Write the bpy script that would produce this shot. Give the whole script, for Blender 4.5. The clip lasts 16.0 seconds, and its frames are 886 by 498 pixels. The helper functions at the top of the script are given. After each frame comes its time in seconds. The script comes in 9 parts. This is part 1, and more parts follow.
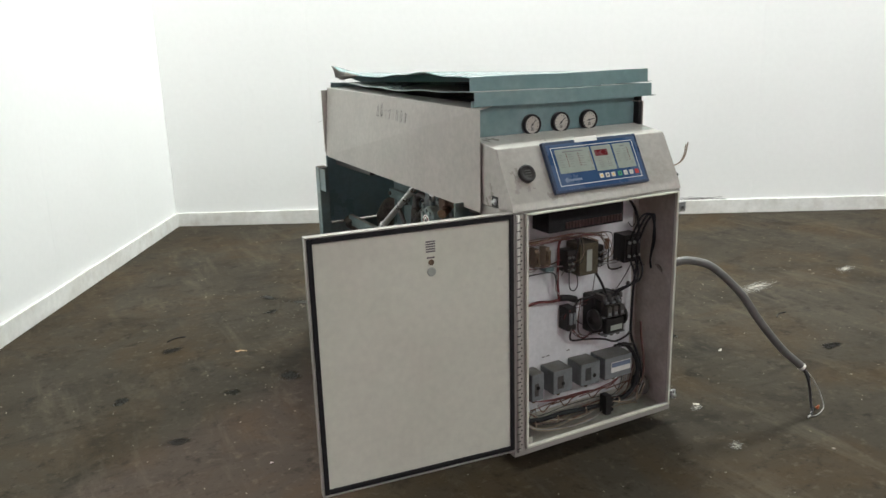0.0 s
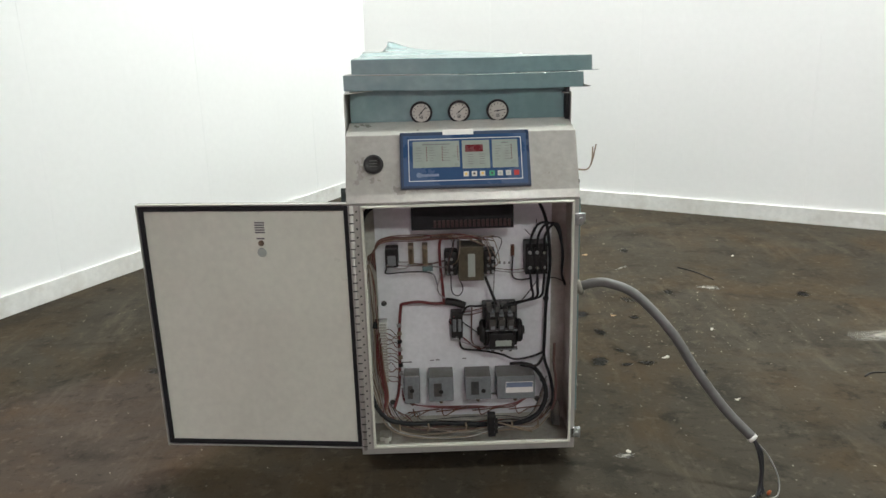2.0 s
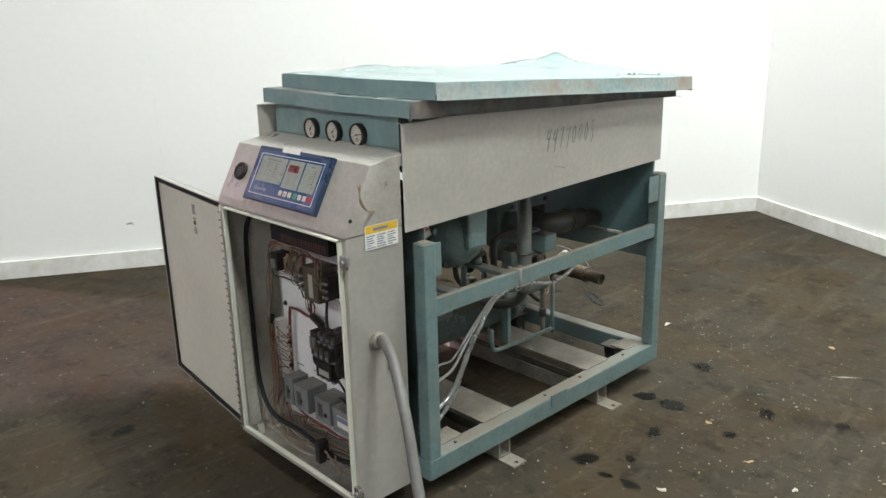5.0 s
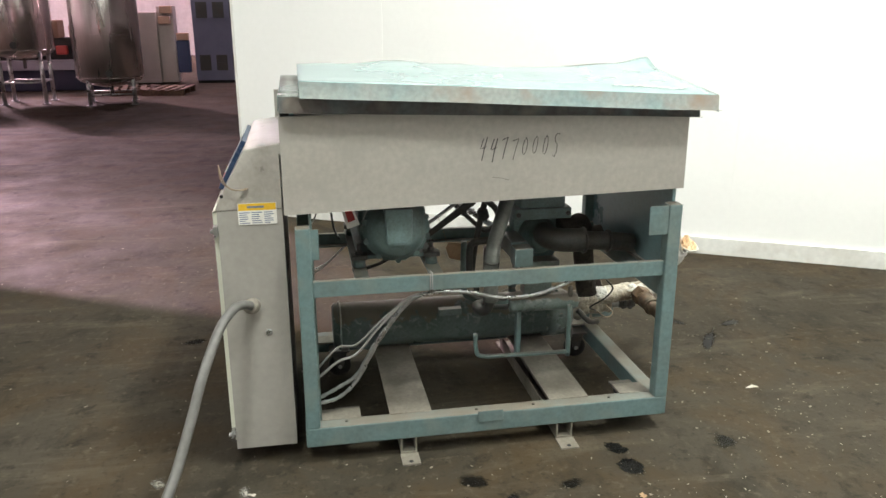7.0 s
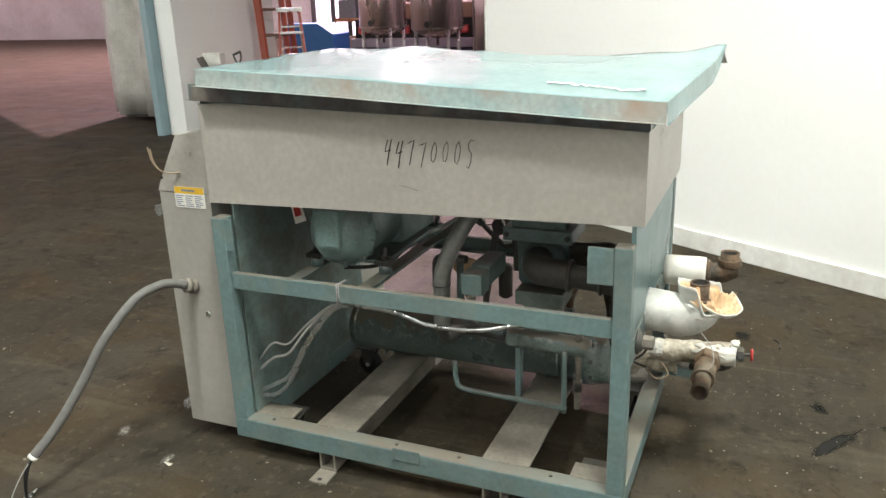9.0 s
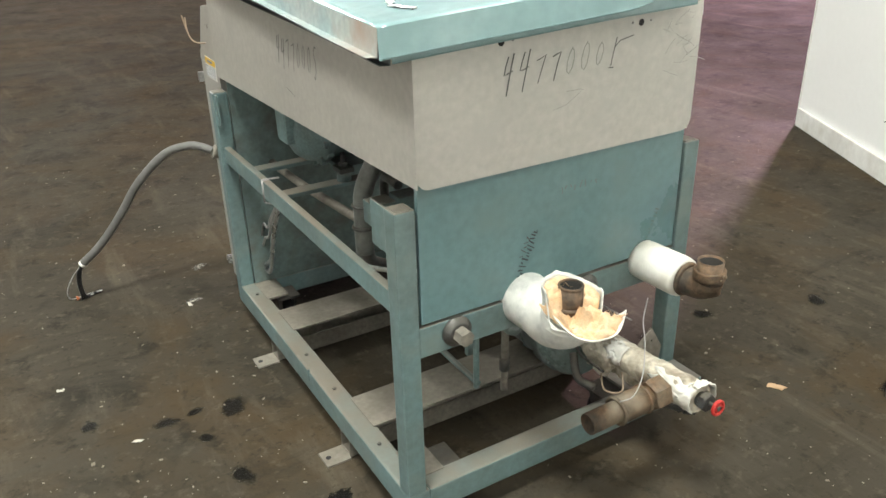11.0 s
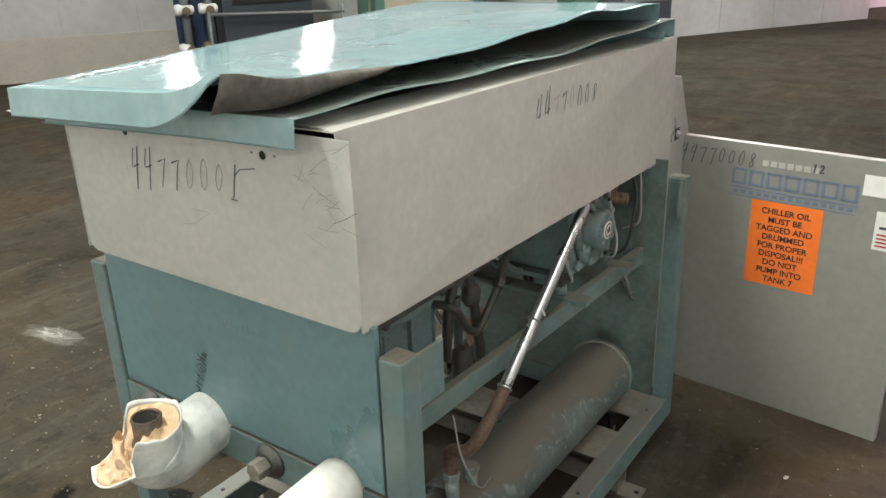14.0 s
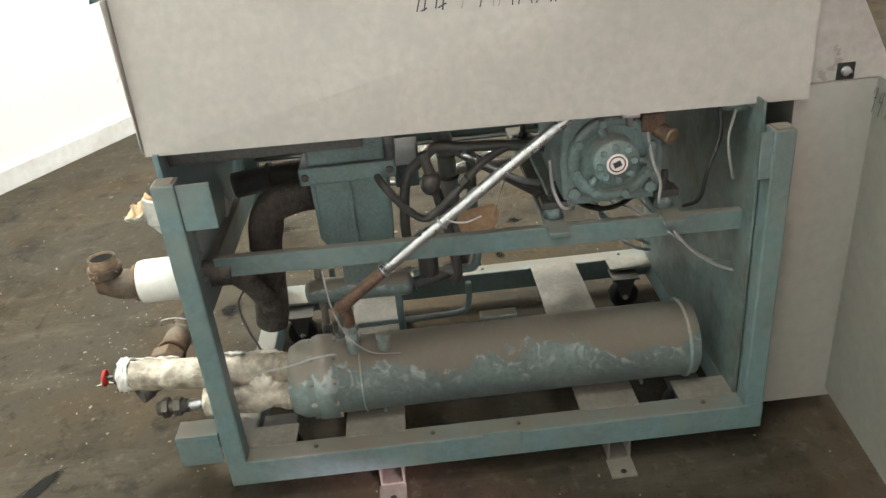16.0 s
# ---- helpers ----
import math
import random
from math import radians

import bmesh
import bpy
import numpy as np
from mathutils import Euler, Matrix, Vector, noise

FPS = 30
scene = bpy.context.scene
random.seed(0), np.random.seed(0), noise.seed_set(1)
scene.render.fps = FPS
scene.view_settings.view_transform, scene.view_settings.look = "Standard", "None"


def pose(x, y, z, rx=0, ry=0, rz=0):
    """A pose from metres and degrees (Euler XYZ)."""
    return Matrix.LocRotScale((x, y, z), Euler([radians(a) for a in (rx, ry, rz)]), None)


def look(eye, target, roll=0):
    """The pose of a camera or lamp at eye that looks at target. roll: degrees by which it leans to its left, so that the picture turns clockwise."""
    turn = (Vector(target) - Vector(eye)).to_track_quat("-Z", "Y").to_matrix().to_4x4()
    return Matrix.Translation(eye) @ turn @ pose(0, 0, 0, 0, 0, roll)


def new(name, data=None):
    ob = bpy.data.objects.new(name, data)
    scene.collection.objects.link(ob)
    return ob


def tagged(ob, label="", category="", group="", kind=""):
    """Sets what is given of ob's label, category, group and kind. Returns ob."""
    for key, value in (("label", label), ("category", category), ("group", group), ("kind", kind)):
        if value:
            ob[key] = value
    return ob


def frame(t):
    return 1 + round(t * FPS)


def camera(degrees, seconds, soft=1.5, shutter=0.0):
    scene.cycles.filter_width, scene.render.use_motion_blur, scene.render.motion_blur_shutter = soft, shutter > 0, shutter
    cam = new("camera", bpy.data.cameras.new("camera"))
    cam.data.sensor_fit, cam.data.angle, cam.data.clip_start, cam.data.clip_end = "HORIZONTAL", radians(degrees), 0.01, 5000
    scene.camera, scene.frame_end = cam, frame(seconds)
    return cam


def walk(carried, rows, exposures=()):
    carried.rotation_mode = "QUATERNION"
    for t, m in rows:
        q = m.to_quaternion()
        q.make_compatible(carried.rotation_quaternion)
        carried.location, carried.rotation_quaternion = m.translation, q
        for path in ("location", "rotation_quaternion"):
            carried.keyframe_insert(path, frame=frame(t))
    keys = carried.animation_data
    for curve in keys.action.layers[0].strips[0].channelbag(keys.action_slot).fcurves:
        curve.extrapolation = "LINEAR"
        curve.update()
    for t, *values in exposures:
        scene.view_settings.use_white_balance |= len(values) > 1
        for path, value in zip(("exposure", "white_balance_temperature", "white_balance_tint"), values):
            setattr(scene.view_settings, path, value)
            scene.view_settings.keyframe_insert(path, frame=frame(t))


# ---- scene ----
cam = camera(58.8, 16.0)
PATH = [
    (0, (-0.026, -0.052, 1.497), (0.872, 1.633, 0.984), -1.7),
    (0.5, (0.372, -0.171, 1.474), (1.09, 1.593, 0.942), -2.1),
    (1, (0.778, -0.253, 1.488), (1.27, 1.565, 0.887), -2.1),
    (1.5, (1.199, -0.399, 1.506), (1.455, 1.477, 0.937), -1.9),
    (2, (1.604, -0.36, 1.499), (1.632, 1.534, 0.935), -1.6),
    (2.5, (2.029, -0.337, 1.479), (1.812, 1.544, 0.907), -1.9),
    (3, (2.427, -0.259, 1.488), (1.966, 1.584, 0.944), -2.3),
    (3.5, (2.784, -0.031, 1.49), (2.078, 1.734, 0.948), -1.9),
    (4, (3.209, 0.144, 1.482), (2.252, 1.793, 0.958), -2.1),
    (4.5, (3.523, 0.426, 1.467), (2.331, 1.909, 0.935), -2.2),
    (4.7, (3.635, 0.555, 1.491), (2.365, 1.97, 0.952), -1.9),
    (6.8, (4.676, 2.149, 1.59), (2.837, 2.582, 1.011), -0.3),
    (7, (4.656, 2.311, 1.568), (2.794, 2.649, 0.993), -0.2),
    (7.5, (4.607, 2.724, 1.588), (2.722, 2.8, 0.996), -0.5),
    (8, (4.555, 3.194, 1.607), (2.681, 2.99, 1.009), -1.8),
    (8.2, (4.486, 3.362, 1.578), (2.629, 3.044, 0.981), -1.7),
    (10.3, (3.331, 4.731, 1.54), (2.058, 3.391, 0.84), -1.7),
    (10.5, (3.201, 4.826, 1.554), (2.031, 3.411, 0.822), -1.3),
    (11, (2.784, 4.973, 1.528), (1.886, 3.431, 0.678), -1.5),
    (11.5, (2.372, 5.115, 1.508), (1.752, 3.49, 0.569), -1.9),
    (12, (1.947, 5.137, 1.523), (1.658, 3.438, 0.534), -2.5),
    (12.5, (1.555, 5.025, 1.526), (1.591, 3.303, 0.556), -2.4),
    (13, (1.14, 4.966, 1.529), (1.576, 3.216, 0.718), -2.7),
    (13.5, (0.82, 4.749, 1.527), (1.623, 3.099, 0.791), -2.6),
    (14, (0.527, 4.497, 1.532), (1.614, 3.009, 0.818), -1.9),
    (14.5, (0.262, 4.211, 1.558), (1.612, 2.965, 0.828), -0.9),
    (15, (0.11, 3.871, 1.533), (1.642, 2.987, 0.649), -2.9),
    (15.5, (-0.143, 3.508, 1.529), (1.541, 3.036, 0.607), -5.3),
    (16, (-0.296, 3.084, 1.491), (1.476, 3.044, 0.564), -5.6),
]


EXPOSURES = [(0.0, -0.2, 6150, 10.5), (2.0, -0.22, 6150, 10.5), (3.0, -0.28, 6150, 10.5), (4.5, -0.17, 6150, 10.5), (7.0, 0.08, 6450, 10), (10.5, 0.08, 6450, 10.5), (11.5, 0.24, 6450, 10.2), (12.0, 0.27, 6450, 10), (12.5, 0.3, 6450, 10), (13.5, -0.02, 6350, 10.5), (14.0, -0.05, 6320, 10.8), (14.5, 0.01, 6300, 11), (15.0, 0.17, 6350, 10.8), (15.5, 0.36, 6400, 10.5), (16.0, 0.46, 6400, 10.5)]
walk(cam, [(t, look(eye, target, roll)) for t, eye, target, roll in PATH], EXPOSURES)

# ---------------------------------------------------------------- light
world = bpy.data.worlds.new("hall_air")
scene.world = world
world.use_nodes = True
world.node_tree.nodes["Background"].inputs[0].default_value = (0.55, 0.58, 0.66, 1)
world.node_tree.nodes["Background"].inputs[1].default_value = 0.12

# hall lamps: x, y, height, watts
LAMPS = [(3.2, 4.5, 6.2, 500), (-0.3, 3.6, 6.2, 105), (5.8, 1.2, 6.2, 320), (2.6, -6.4, 6.2, 480), (9.5, -6.5, 6.2, 340),
         (27.0, -22.0, 4.7, 420), (31.0, -17.0, 4.7, 420), (33.5, -10.5, 4.7, 420), (15.3, -26.0, 4.7, 420), (5.0, -13.0, 6.2, 260), (-14.0, -24.5, 4.7, 420)]
# pink fill lamps, added to brighten the far machines and the floor there
PINK_FILL_LAMPS = [(-14.0, 0.5, 6.2, 250), (-16.0, -5.5, 6.2, 200)]


def area_lamp(name, at, target, size, watts, color):
    data = bpy.data.lights.new(name, "AREA")
    data.shape, data.size, data.size_y, data.energy, data.color = "RECTANGLE", size[0], size[1], watts, color
    ob = new(name, data)
    ob.matrix_world = look(at, target)
    return ob


for lx, ly, lz, watts in LAMPS:
    area_lamp("lamp_light", (lx, ly, lz - 0.09), (lx, ly, 0), (1.3, 0.7), watts, (0.945, 0.970, 0.885))
for lx, ly, lz, watts in PINK_FILL_LAMPS:
    area_lamp("lamp_light", (lx, ly, lz - 0.09), (lx, ly, 0), (1.3, 0.7), watts, (1.0, 0.76, 0.93))
# violet light falling in under the header: two added, unseen strips parallel to it
for dz, watts in ((9.28, 32000), (9.68, 2400)):
    area_lamp("violet_strip_light", (-21.5, -8.7, dz), (-21.5 + 0.872 * 12, -8.7 - 0.490 * 12, 14.6), (3.0, 0.05), watts, (1.0, 0.65, 0.77))


# ---------------------------------------------------------------- materials
def mat(name, col, rough=0.5, metal=0.0, col2=None, scale=4.0, amt=0.5, fine=70.0, fine_amt=0.15, bump=0.05,
        dust=None, dust_amt=0.6, coat=0.0, stretch=(1, 1, 1), rough_var=0.12, scratch=None, dust_from=0.25, flaky=False):
    m = bpy.data.materials.new(name)
    m.use_nodes = True
    nt = m.node_tree
    n, link = nt.nodes, nt.links.new
    b = n["Principled BSDF"]
    tc = n.new("ShaderNodeTexCoord")
    mp = n.new("ShaderNodeMapping")
    mp.inputs["Scale"].default_value = stretch
    link(tc.outputs["Object"], mp.inputs[0])
    big = n.new("ShaderNodeTexNoise")
    big.inputs["Scale"].default_value, big.inputs["Detail"].default_value, big.inputs["Roughness"].default_value = scale, 6, 0.62
    link(mp.outputs[0], big.inputs["Vector"])
    ramp = n.new("ShaderNodeMapRange")
    ramp.inputs[1].default_value, ramp.inputs[2].default_value, ramp.inputs[4].default_value = 0.42, 0.68, amt
    link(big.outputs[0], ramp.inputs[0])
    small = n.new("ShaderNodeTexNoise")
    small.inputs["Scale"].default_value, small.inputs["Detail"].default_value = fine, 5
    link(mp.outputs[0], small.inputs["Vector"])
    mix = n.new("ShaderNodeMixRGB")
    c2 = col2 if col2 else tuple(c * 0.7 for c in col)
    mix.inputs[1].default_value, mix.inputs[2].default_value = (*col, 1), (*c2, 1)
    link(ramp.outputs[0], mix.inputs[0])
    grain = n.new("ShaderNodeMapRange")
    grain.inputs[1].default_value, grain.inputs[2].default_value = 0.3, 0.7
    grain.inputs[3].default_value, grain.inputs[4].default_value = 1 - fine_amt, 1 + fine_amt
    link(small.outputs[0], grain.inputs[0])
    mul = n.new("ShaderNodeMixRGB")
    mul.blend_type, mul.inputs[0].default_value = "MULTIPLY", 1
    link(mix.outputs[0], mul.inputs[1])
    link(grain.outputs[0], mul.inputs[2])
    out = mul.outputs[0]
    if scratch:
        sc = n.new("ShaderNodeTexNoise")
        sc.inputs["Scale"].default_value, sc.inputs["Detail"].default_value, sc.inputs["Distortion"].default_value = 9, 7, 0.0
        link(mp.outputs[0], sc.inputs["Vector"])
        sr = n.new("ShaderNodeMapRange")
        sr.inputs[1].default_value, sr.inputs[2].default_value = 0.52, 0.76
        link(sc.outputs[0], sr.inputs[0])
        sm = n.new("ShaderNodeMixRGB")
        sm.inputs[2].default_value = (*scratch, 1)
        link(sr.outputs[0], sm.inputs[0])
        link(out, sm.inputs[1])
        out = sm.outputs[0]
    if dust:
        geo = n.new("ShaderNodeNewGeometry")
        sep = n.new("ShaderNodeSeparateXYZ")
        link(geo.outputs["Normal"], sep.inputs[0])
        up = n.new("ShaderNodeMapRange")
        up.inputs[1].default_value, up.inputs[2].default_value, up.inputs[4].default_value = dust_from, dust_from + 0.55, dust_amt
        link(sep.outputs["Z"], up.inputs[0])
        patch = n.new("ShaderNodeMapRange")
        patch.inputs[1].default_value, patch.inputs[2].default_value, patch.inputs[3].default_value = (0.465, 0.482, 0.45) if flaky else (0.35, 0.6, 0.55)
        link(big.outputs[0], patch.inputs[0])
        dm = n.new("ShaderNodeMath")
        dm.operation = "MULTIPLY"
        link(up.outputs[0], dm.inputs[0])
        link(patch.outputs[0], dm.inputs[1])
        dx = n.new("ShaderNodeMixRGB")
        dx.inputs[2].default_value = (*dust, 1)
        if flaky:
            # dust caked on top, ending in a ragged edge with scraped, chalky streaks below it
            sway = n.new("ShaderNodeMath")
            sway.operation = "MULTIPLY_ADD"
            link(big.outputs[0], sway.inputs[0])
            sway.inputs[1].default_value = 2.4
            link(sep.outputs["Z"], sway.inputs[2])
            cake = n.new("ShaderNodeMapRange")
            cake.inputs[1].default_value, cake.inputs[2].default_value, cake.inputs[4].default_value = dust_from + 1.2, dust_from + 1.27, dust_amt
            link(sway.outputs[0], cake.inputs[0])
            near = n.new("ShaderNodeMapRange")
            near.inputs[1].default_value, near.inputs[2].default_value = dust_from + 0.75, dust_from + 1.2
            link(sway.outputs[0], near.inputs[0])
            fleck = n.new("ShaderNodeTexNoise")
            fleck.inputs["Scale"].default_value, fleck.inputs["Detail"].default_value, fleck.inputs["Distortion"].default_value = 26, 5, 1.2
            link(mp.outputs[0], fleck.inputs["Vector"])
            fl = n.new("ShaderNodeMapRange")
            fl.inputs[1].default_value, fl.inputs[2].default_value, fl.inputs[4].default_value = 0.51, 0.62, 0.9
            link(fleck.outputs[0], fl.inputs[0])
            fm = n.new("ShaderNodeMath")
            fm.operation = "MULTIPLY"
            link(near.outputs[0], fm.inputs[0])
            link(fl.outputs[0], fm.inputs[1])
            chalk = n.new("ShaderNodeMixRGB")
            chalk.inputs[2].default_value = (0.40, 0.43, 0.41, 1)
            link(fm.outputs[0], chalk.inputs[0])
            link(out, chalk.inputs[1])
            out = chalk.outputs[0]
            dm = cake
        link(dm.outputs[0], dx.inputs[0])
        link(out, dx.inputs[1])
        out = dx.outputs[0]
    link(out, b.inputs["Base Color"])
    rr = n.new("ShaderNodeMapRange")
    rr.inputs[1].default_value, rr.inputs[2].default_value = 0.3, 0.7
    rr.inputs[3].default_value, rr.inputs[4].default_value = max(0.03, rough - rough_var), min(1, rough + rough_var)
    link(big.outputs[0], rr.inputs[0])
    link(rr.outputs[0], b.inputs["Roughness"])
    b.inputs["Metallic"].default_value = metal
    b.inputs["Coat Weight"].default_value = coat
    b.inputs["Coat Roughness"].default_value = 0.12
    if bump:
        bp = n.new("ShaderNodeBump")
        bp.inputs["Strength"].default_value, bp.inputs["Distance"].default_value = bump, 0.01
        link(small.outputs[0], bp.inputs["Height"])
        link(bp.outputs[0], b.inputs["Normal"])
    return m


def plain(name, col, rough=0.5, metal=0.0, emit=0.0):
    m = mat(name, col, rough, metal, amt=0.3, fine_amt=0.08, bump=0.02)
    if emit:
        b = m.node_tree.nodes["Principled BSDF"]
        b.inputs["Emission Color"].default_value, b.inputs["Emission Strength"].default_value = (*col, 1), emit
    return m


DUST = (0.155, 0.134, 0.105)
TEAL = mat("teal_paint", (0.127, 0.193, 0.197), 0.4, 0, (0.115, 0.145, 0.138), 4, 0.9, 60, 0.12, 0.03, DUST, 0.97, scratch=(0.165, 0.205, 0.19))
DIRTY_TEAL = mat("grimy_teal_sheet", (0.13, 0.18, 0.175), 0.42, 0, (0.075, 0.085, 0.072), 5, 0.9, 50, 0.18, 0.03, scratch=(0.09, 0.075, 0.055))
TEAL_PANEL = mat("teal_panel_paint", (0.118, 0.200, 0.212), 0.33, 0, (0.145, 0.222, 0.228), 2.6, 0.9, 45, 0.09, 0.02, scratch=(0.138, 0.205, 0.205))
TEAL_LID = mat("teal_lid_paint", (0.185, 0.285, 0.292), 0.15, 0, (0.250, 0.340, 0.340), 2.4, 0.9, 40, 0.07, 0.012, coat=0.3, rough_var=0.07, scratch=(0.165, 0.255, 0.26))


def dull(m, share):
    """A film of dry dust over a glossy paint: part of the surface scatters light evenly."""
    n, link = m.node_tree.nodes, m.node_tree.links.new
    b = n["Principled BSDF"]
    film = n.new("ShaderNodeBsdfDiffuse")
    link(b.inputs["Base Color"].links[0].from_socket, film.inputs["Color"])
    mix = n.new("ShaderNodeMixShader")
    mix.inputs[0].default_value = share
    link(b.outputs[0], mix.inputs[1])
    link(film.outputs[0], mix.inputs[2])
    link(mix.outputs[0], n["Material Output"].inputs[0])


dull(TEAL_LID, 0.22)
GREY = mat("grey_panel_paint", (0.45, 0.43, 0.388), 0.4, 0, (0.385, 0.368, 0.335), 1.3, 0.8, 50, 0.07, 0.02, scratch=(0.40, 0.385, 0.35))
STEEL = mat("grey_cabinet_paint", (0.39, 0.375, 0.342), 0.36, 0.15, (0.335, 0.322, 0.295), 1.8, 0.8, 40, 0.05, 0.02, rough_var=0.06)
SMEARED = mat("smeared_console_steel", (0.375, 0.355, 0.318), 0.34, 0.2, (0.50, 0.485, 0.45), 9, 0.75, 55, 0.08, 0.03, rough_var=0.1, scratch=(0.33, 0.31, 0.275))
CREAM = mat("cream_enamel", (0.70, 0.71, 0.61), 0.35, 0, (0.60, 0.60, 0.51), 1.2, 0.8, 40, 0.04, 0.01)
INNER = mat("cabinet_inside_paint", (0.56, 0.545, 0.485), 0.45, 0, (0.36, 0.325, 0.26), 6, 0.9, 60, 0.1, 0.02, DUST, 0.75)
BACKPLATE = mat("white_backplate", (0.78, 0.79, 0.80), 0.4, 0, (0.64, 0.645, 0.65), 5, 0.6, 60, 0.05, 0.01)
UNDERSIDE = mat("dusty_lid_underside", (0.095, 0.083, 0.068), 0.75, 0, (0.05, 0.044, 0.038), 9, 0.9, 70, 0.25, 0.2)
# lower lid: dust on top, coloured darker for the shade between the lids
DUSTY_SHADED_LID = mat("dusty_shaded_teal_lid", (0.22, 0.335, 0.33), 0.3, 0, (0.26, 0.37, 0.36), 2.4, 0.9, 40, 0.07, 0.012, (0.105, 0.095, 0.08), 0.95)
EDGE_LID = mat("dust_caked_lid_edge", (0.29, 0.315, 0.30), 0.6, 0, (0.20, 0.285, 0.29), 5, 0.9, 60, 0.14, 0.03, scratch=(0.27, 0.21, 0.17))
# right skirt of the lower lid: dark brown mottled with dull teal
DARK_LID_EDGE = mat("dark_brown_lid_edge", (0.075, 0.062, 0.058), 0.6, 0, (0.11, 0.14, 0.14), 8, 0.9, 60, 0.2, 0.04, scratch=(0.20, 0.17, 0.14))
RUBBER = mat("black_rubber", (0.018, 0.018, 0.019), 0.6, 0, None, 10, 0.4)
BLACK = mat("black_plastic", (0.022, 0.021, 0.021), 0.4, 0, (0.04, 0.036, 0.032), 20, 0.6)
for m in (RUBBER, BLACK):
    m.node_tree.nodes["Principled BSDF"].inputs["Specular IOR Level"].default_value = 0.2
DARK = mat("dark_metal", (0.065, 0.067, 0.066), 0.5, 0.3, (0.09, 0.075, 0.06), 12, 0.7, 90, 0.2, 0.1, DUST, 0.5)
GREASY = mat("greasy_insulation", (0.060, 0.050, 0.041), 0.85, 0, (0.030, 0.026, 0.023), 14, 0.9, 90, 0.4, 0.6, DUST, 0.6)
CAST = mat("teal_cast_iron", (0.155, 0.228, 0.23), 0.4, 0, (0.105, 0.13, 0.122), 7, 0.8, 120, 0.16, 0.12, DUST, 0.6, scratch=(0.13, 0.19, 0.18))
VESSEL = mat("vessel_paint", (0.175, 0.222, 0.212), 0.36, 0, (0.115, 0.152, 0.145), 5, 0.8, 80, 0.18, 0.08, (0.205, 0.178, 0.142), 0.96, dust_from=0.45, flaky=True)
ZINC = mat("galvanised_steel", (0.52, 0.53, 0.53), 0.32, 0.9, (0.38, 0.39, 0.39), 14, 0.7, 80, 0.12, 0.04)
IRON = mat("dirty_brown_iron", (0.128, 0.076, 0.040), 0.68, 0.1, (0.050, 0.041, 0.032), 14, 1.0, 90, 0.3, 0.2, scratch=(0.20, 0.165, 0.12))
RUST = mat("rusty_pipe", (0.135, 0.080, 0.050), 0.7, 0.15, (0.085, 0.055, 0.038), 22, 0.9, 120, 0.3, 0.25)
BRASS = mat("dirty_brass", (0.20, 0.145, 0.085), 0.55, 0.4, (0.11, 0.08, 0.055), 18, 0.9, 90, 0.25, 0.15)
# near-black lining that paints the shade inside the open pipe bores
BORE_SHADE = plain("bore_shade", (0.014, 0.012, 0.010), 0.9)
JACKET = mat("white_pipe_jacket", (0.68, 0.67, 0.62), 0.42, 0, (0.52, 0.48, 0.40), 11, 0.55, 60, 0.06, 0.03)
SOILED = mat("soiled_pipe_jacket", (0.62, 0.62, 0.58), 0.38, 0, (0.30, 0.31, 0.30), 13, 0.95, 60, 0.06, 0.03, scratch=(0.62, 0.60, 0.54))
FOAM = mat("yellowed_foam", (0.62, 0.45, 0.29), 0.95, 0, (0.50, 0.28, 0.12), 16, 0.7, 300, 0.12, 0.3)
FOIL = mat("crumpled_wrap", (0.56, 0.515, 0.42), 0.5, 0.0, (0.16, 0.12, 0.08), 8, 1.0, 50, 0.3, 0.7, scratch=(0.22, 0.17, 0.115))
CLEANER_WRAP = mat("pale_crumpled_wrap", (0.66, 0.62, 0.53), 0.55, 0.0, (0.33, 0.27, 0.19), 9, 0.9, 50, 0.2, 0.5)
PLATE = mat("dusty_floor_plate", (0.215, 0.198, 0.166), 0.6, 0.1, (0.13, 0.115, 0.095), 6, 0.9, 70, 0.2, 0.06, DUST, 0.5)
NAVY = mat("navy_bezel", (0.022, 0.04, 0.085), 0.35)
BLUE = mat("blue_keypad_film", (0.028, 0.068, 0.155), 0.3, 0, (0.035, 0.08, 0.17), 5, 0.5, 40, 0.04, 0)
SCREEN = mat("pale_keypad_film", (0.38, 0.41, 0.365), 0.35, 0, (0.33, 0.36, 0.32), 8, 0.5, 40, 0.04, 0)
KEYFILM = mat("dull_keypad_window", (0.27, 0.30, 0.26), 0.35, 0, (0.22, 0.25, 0.215), 14, 0.7, 40, 0.06, 0)
DIAL = mat("aged_dial", (0.56, 0.54, 0.48), 0.45, 0, (0.48, 0.45, 0.39), 20, 0.6, 60, 0.05, 0)
CLIPS = plain("dull_red_brown_clip", (0.055, 0.026, 0.024), 0.5)
KEYCAP = plain("dull_white_key", (0.52, 0.51, 0.46), 0.5)
WHITE = mat("white_label", (0.78, 0.77, 0.73), 0.5, 0, (0.68, 0.66, 0.6), 9, 0.5, 50, 0.04, 0)
REDLED = plain("red_display", (0.12, 0.013, 0.017), 0.3)
INK = plain("marker_ink", (0.035, 0.033, 0.04), 0.5)
FAINT = plain("faded_ink", (0.16, 0.15, 0.15), 0.6)
DOOR_GREY = mat("grey_door_paint", (0.282, 0.273, 0.243), 0.4, 0.1, (0.245, 0.237, 0.211), 1.6, 0.8, 40, 0.06, 0.02)
INK_GREY = plain("worn_marker_ink", (0.085, 0.082, 0.082), 0.55)
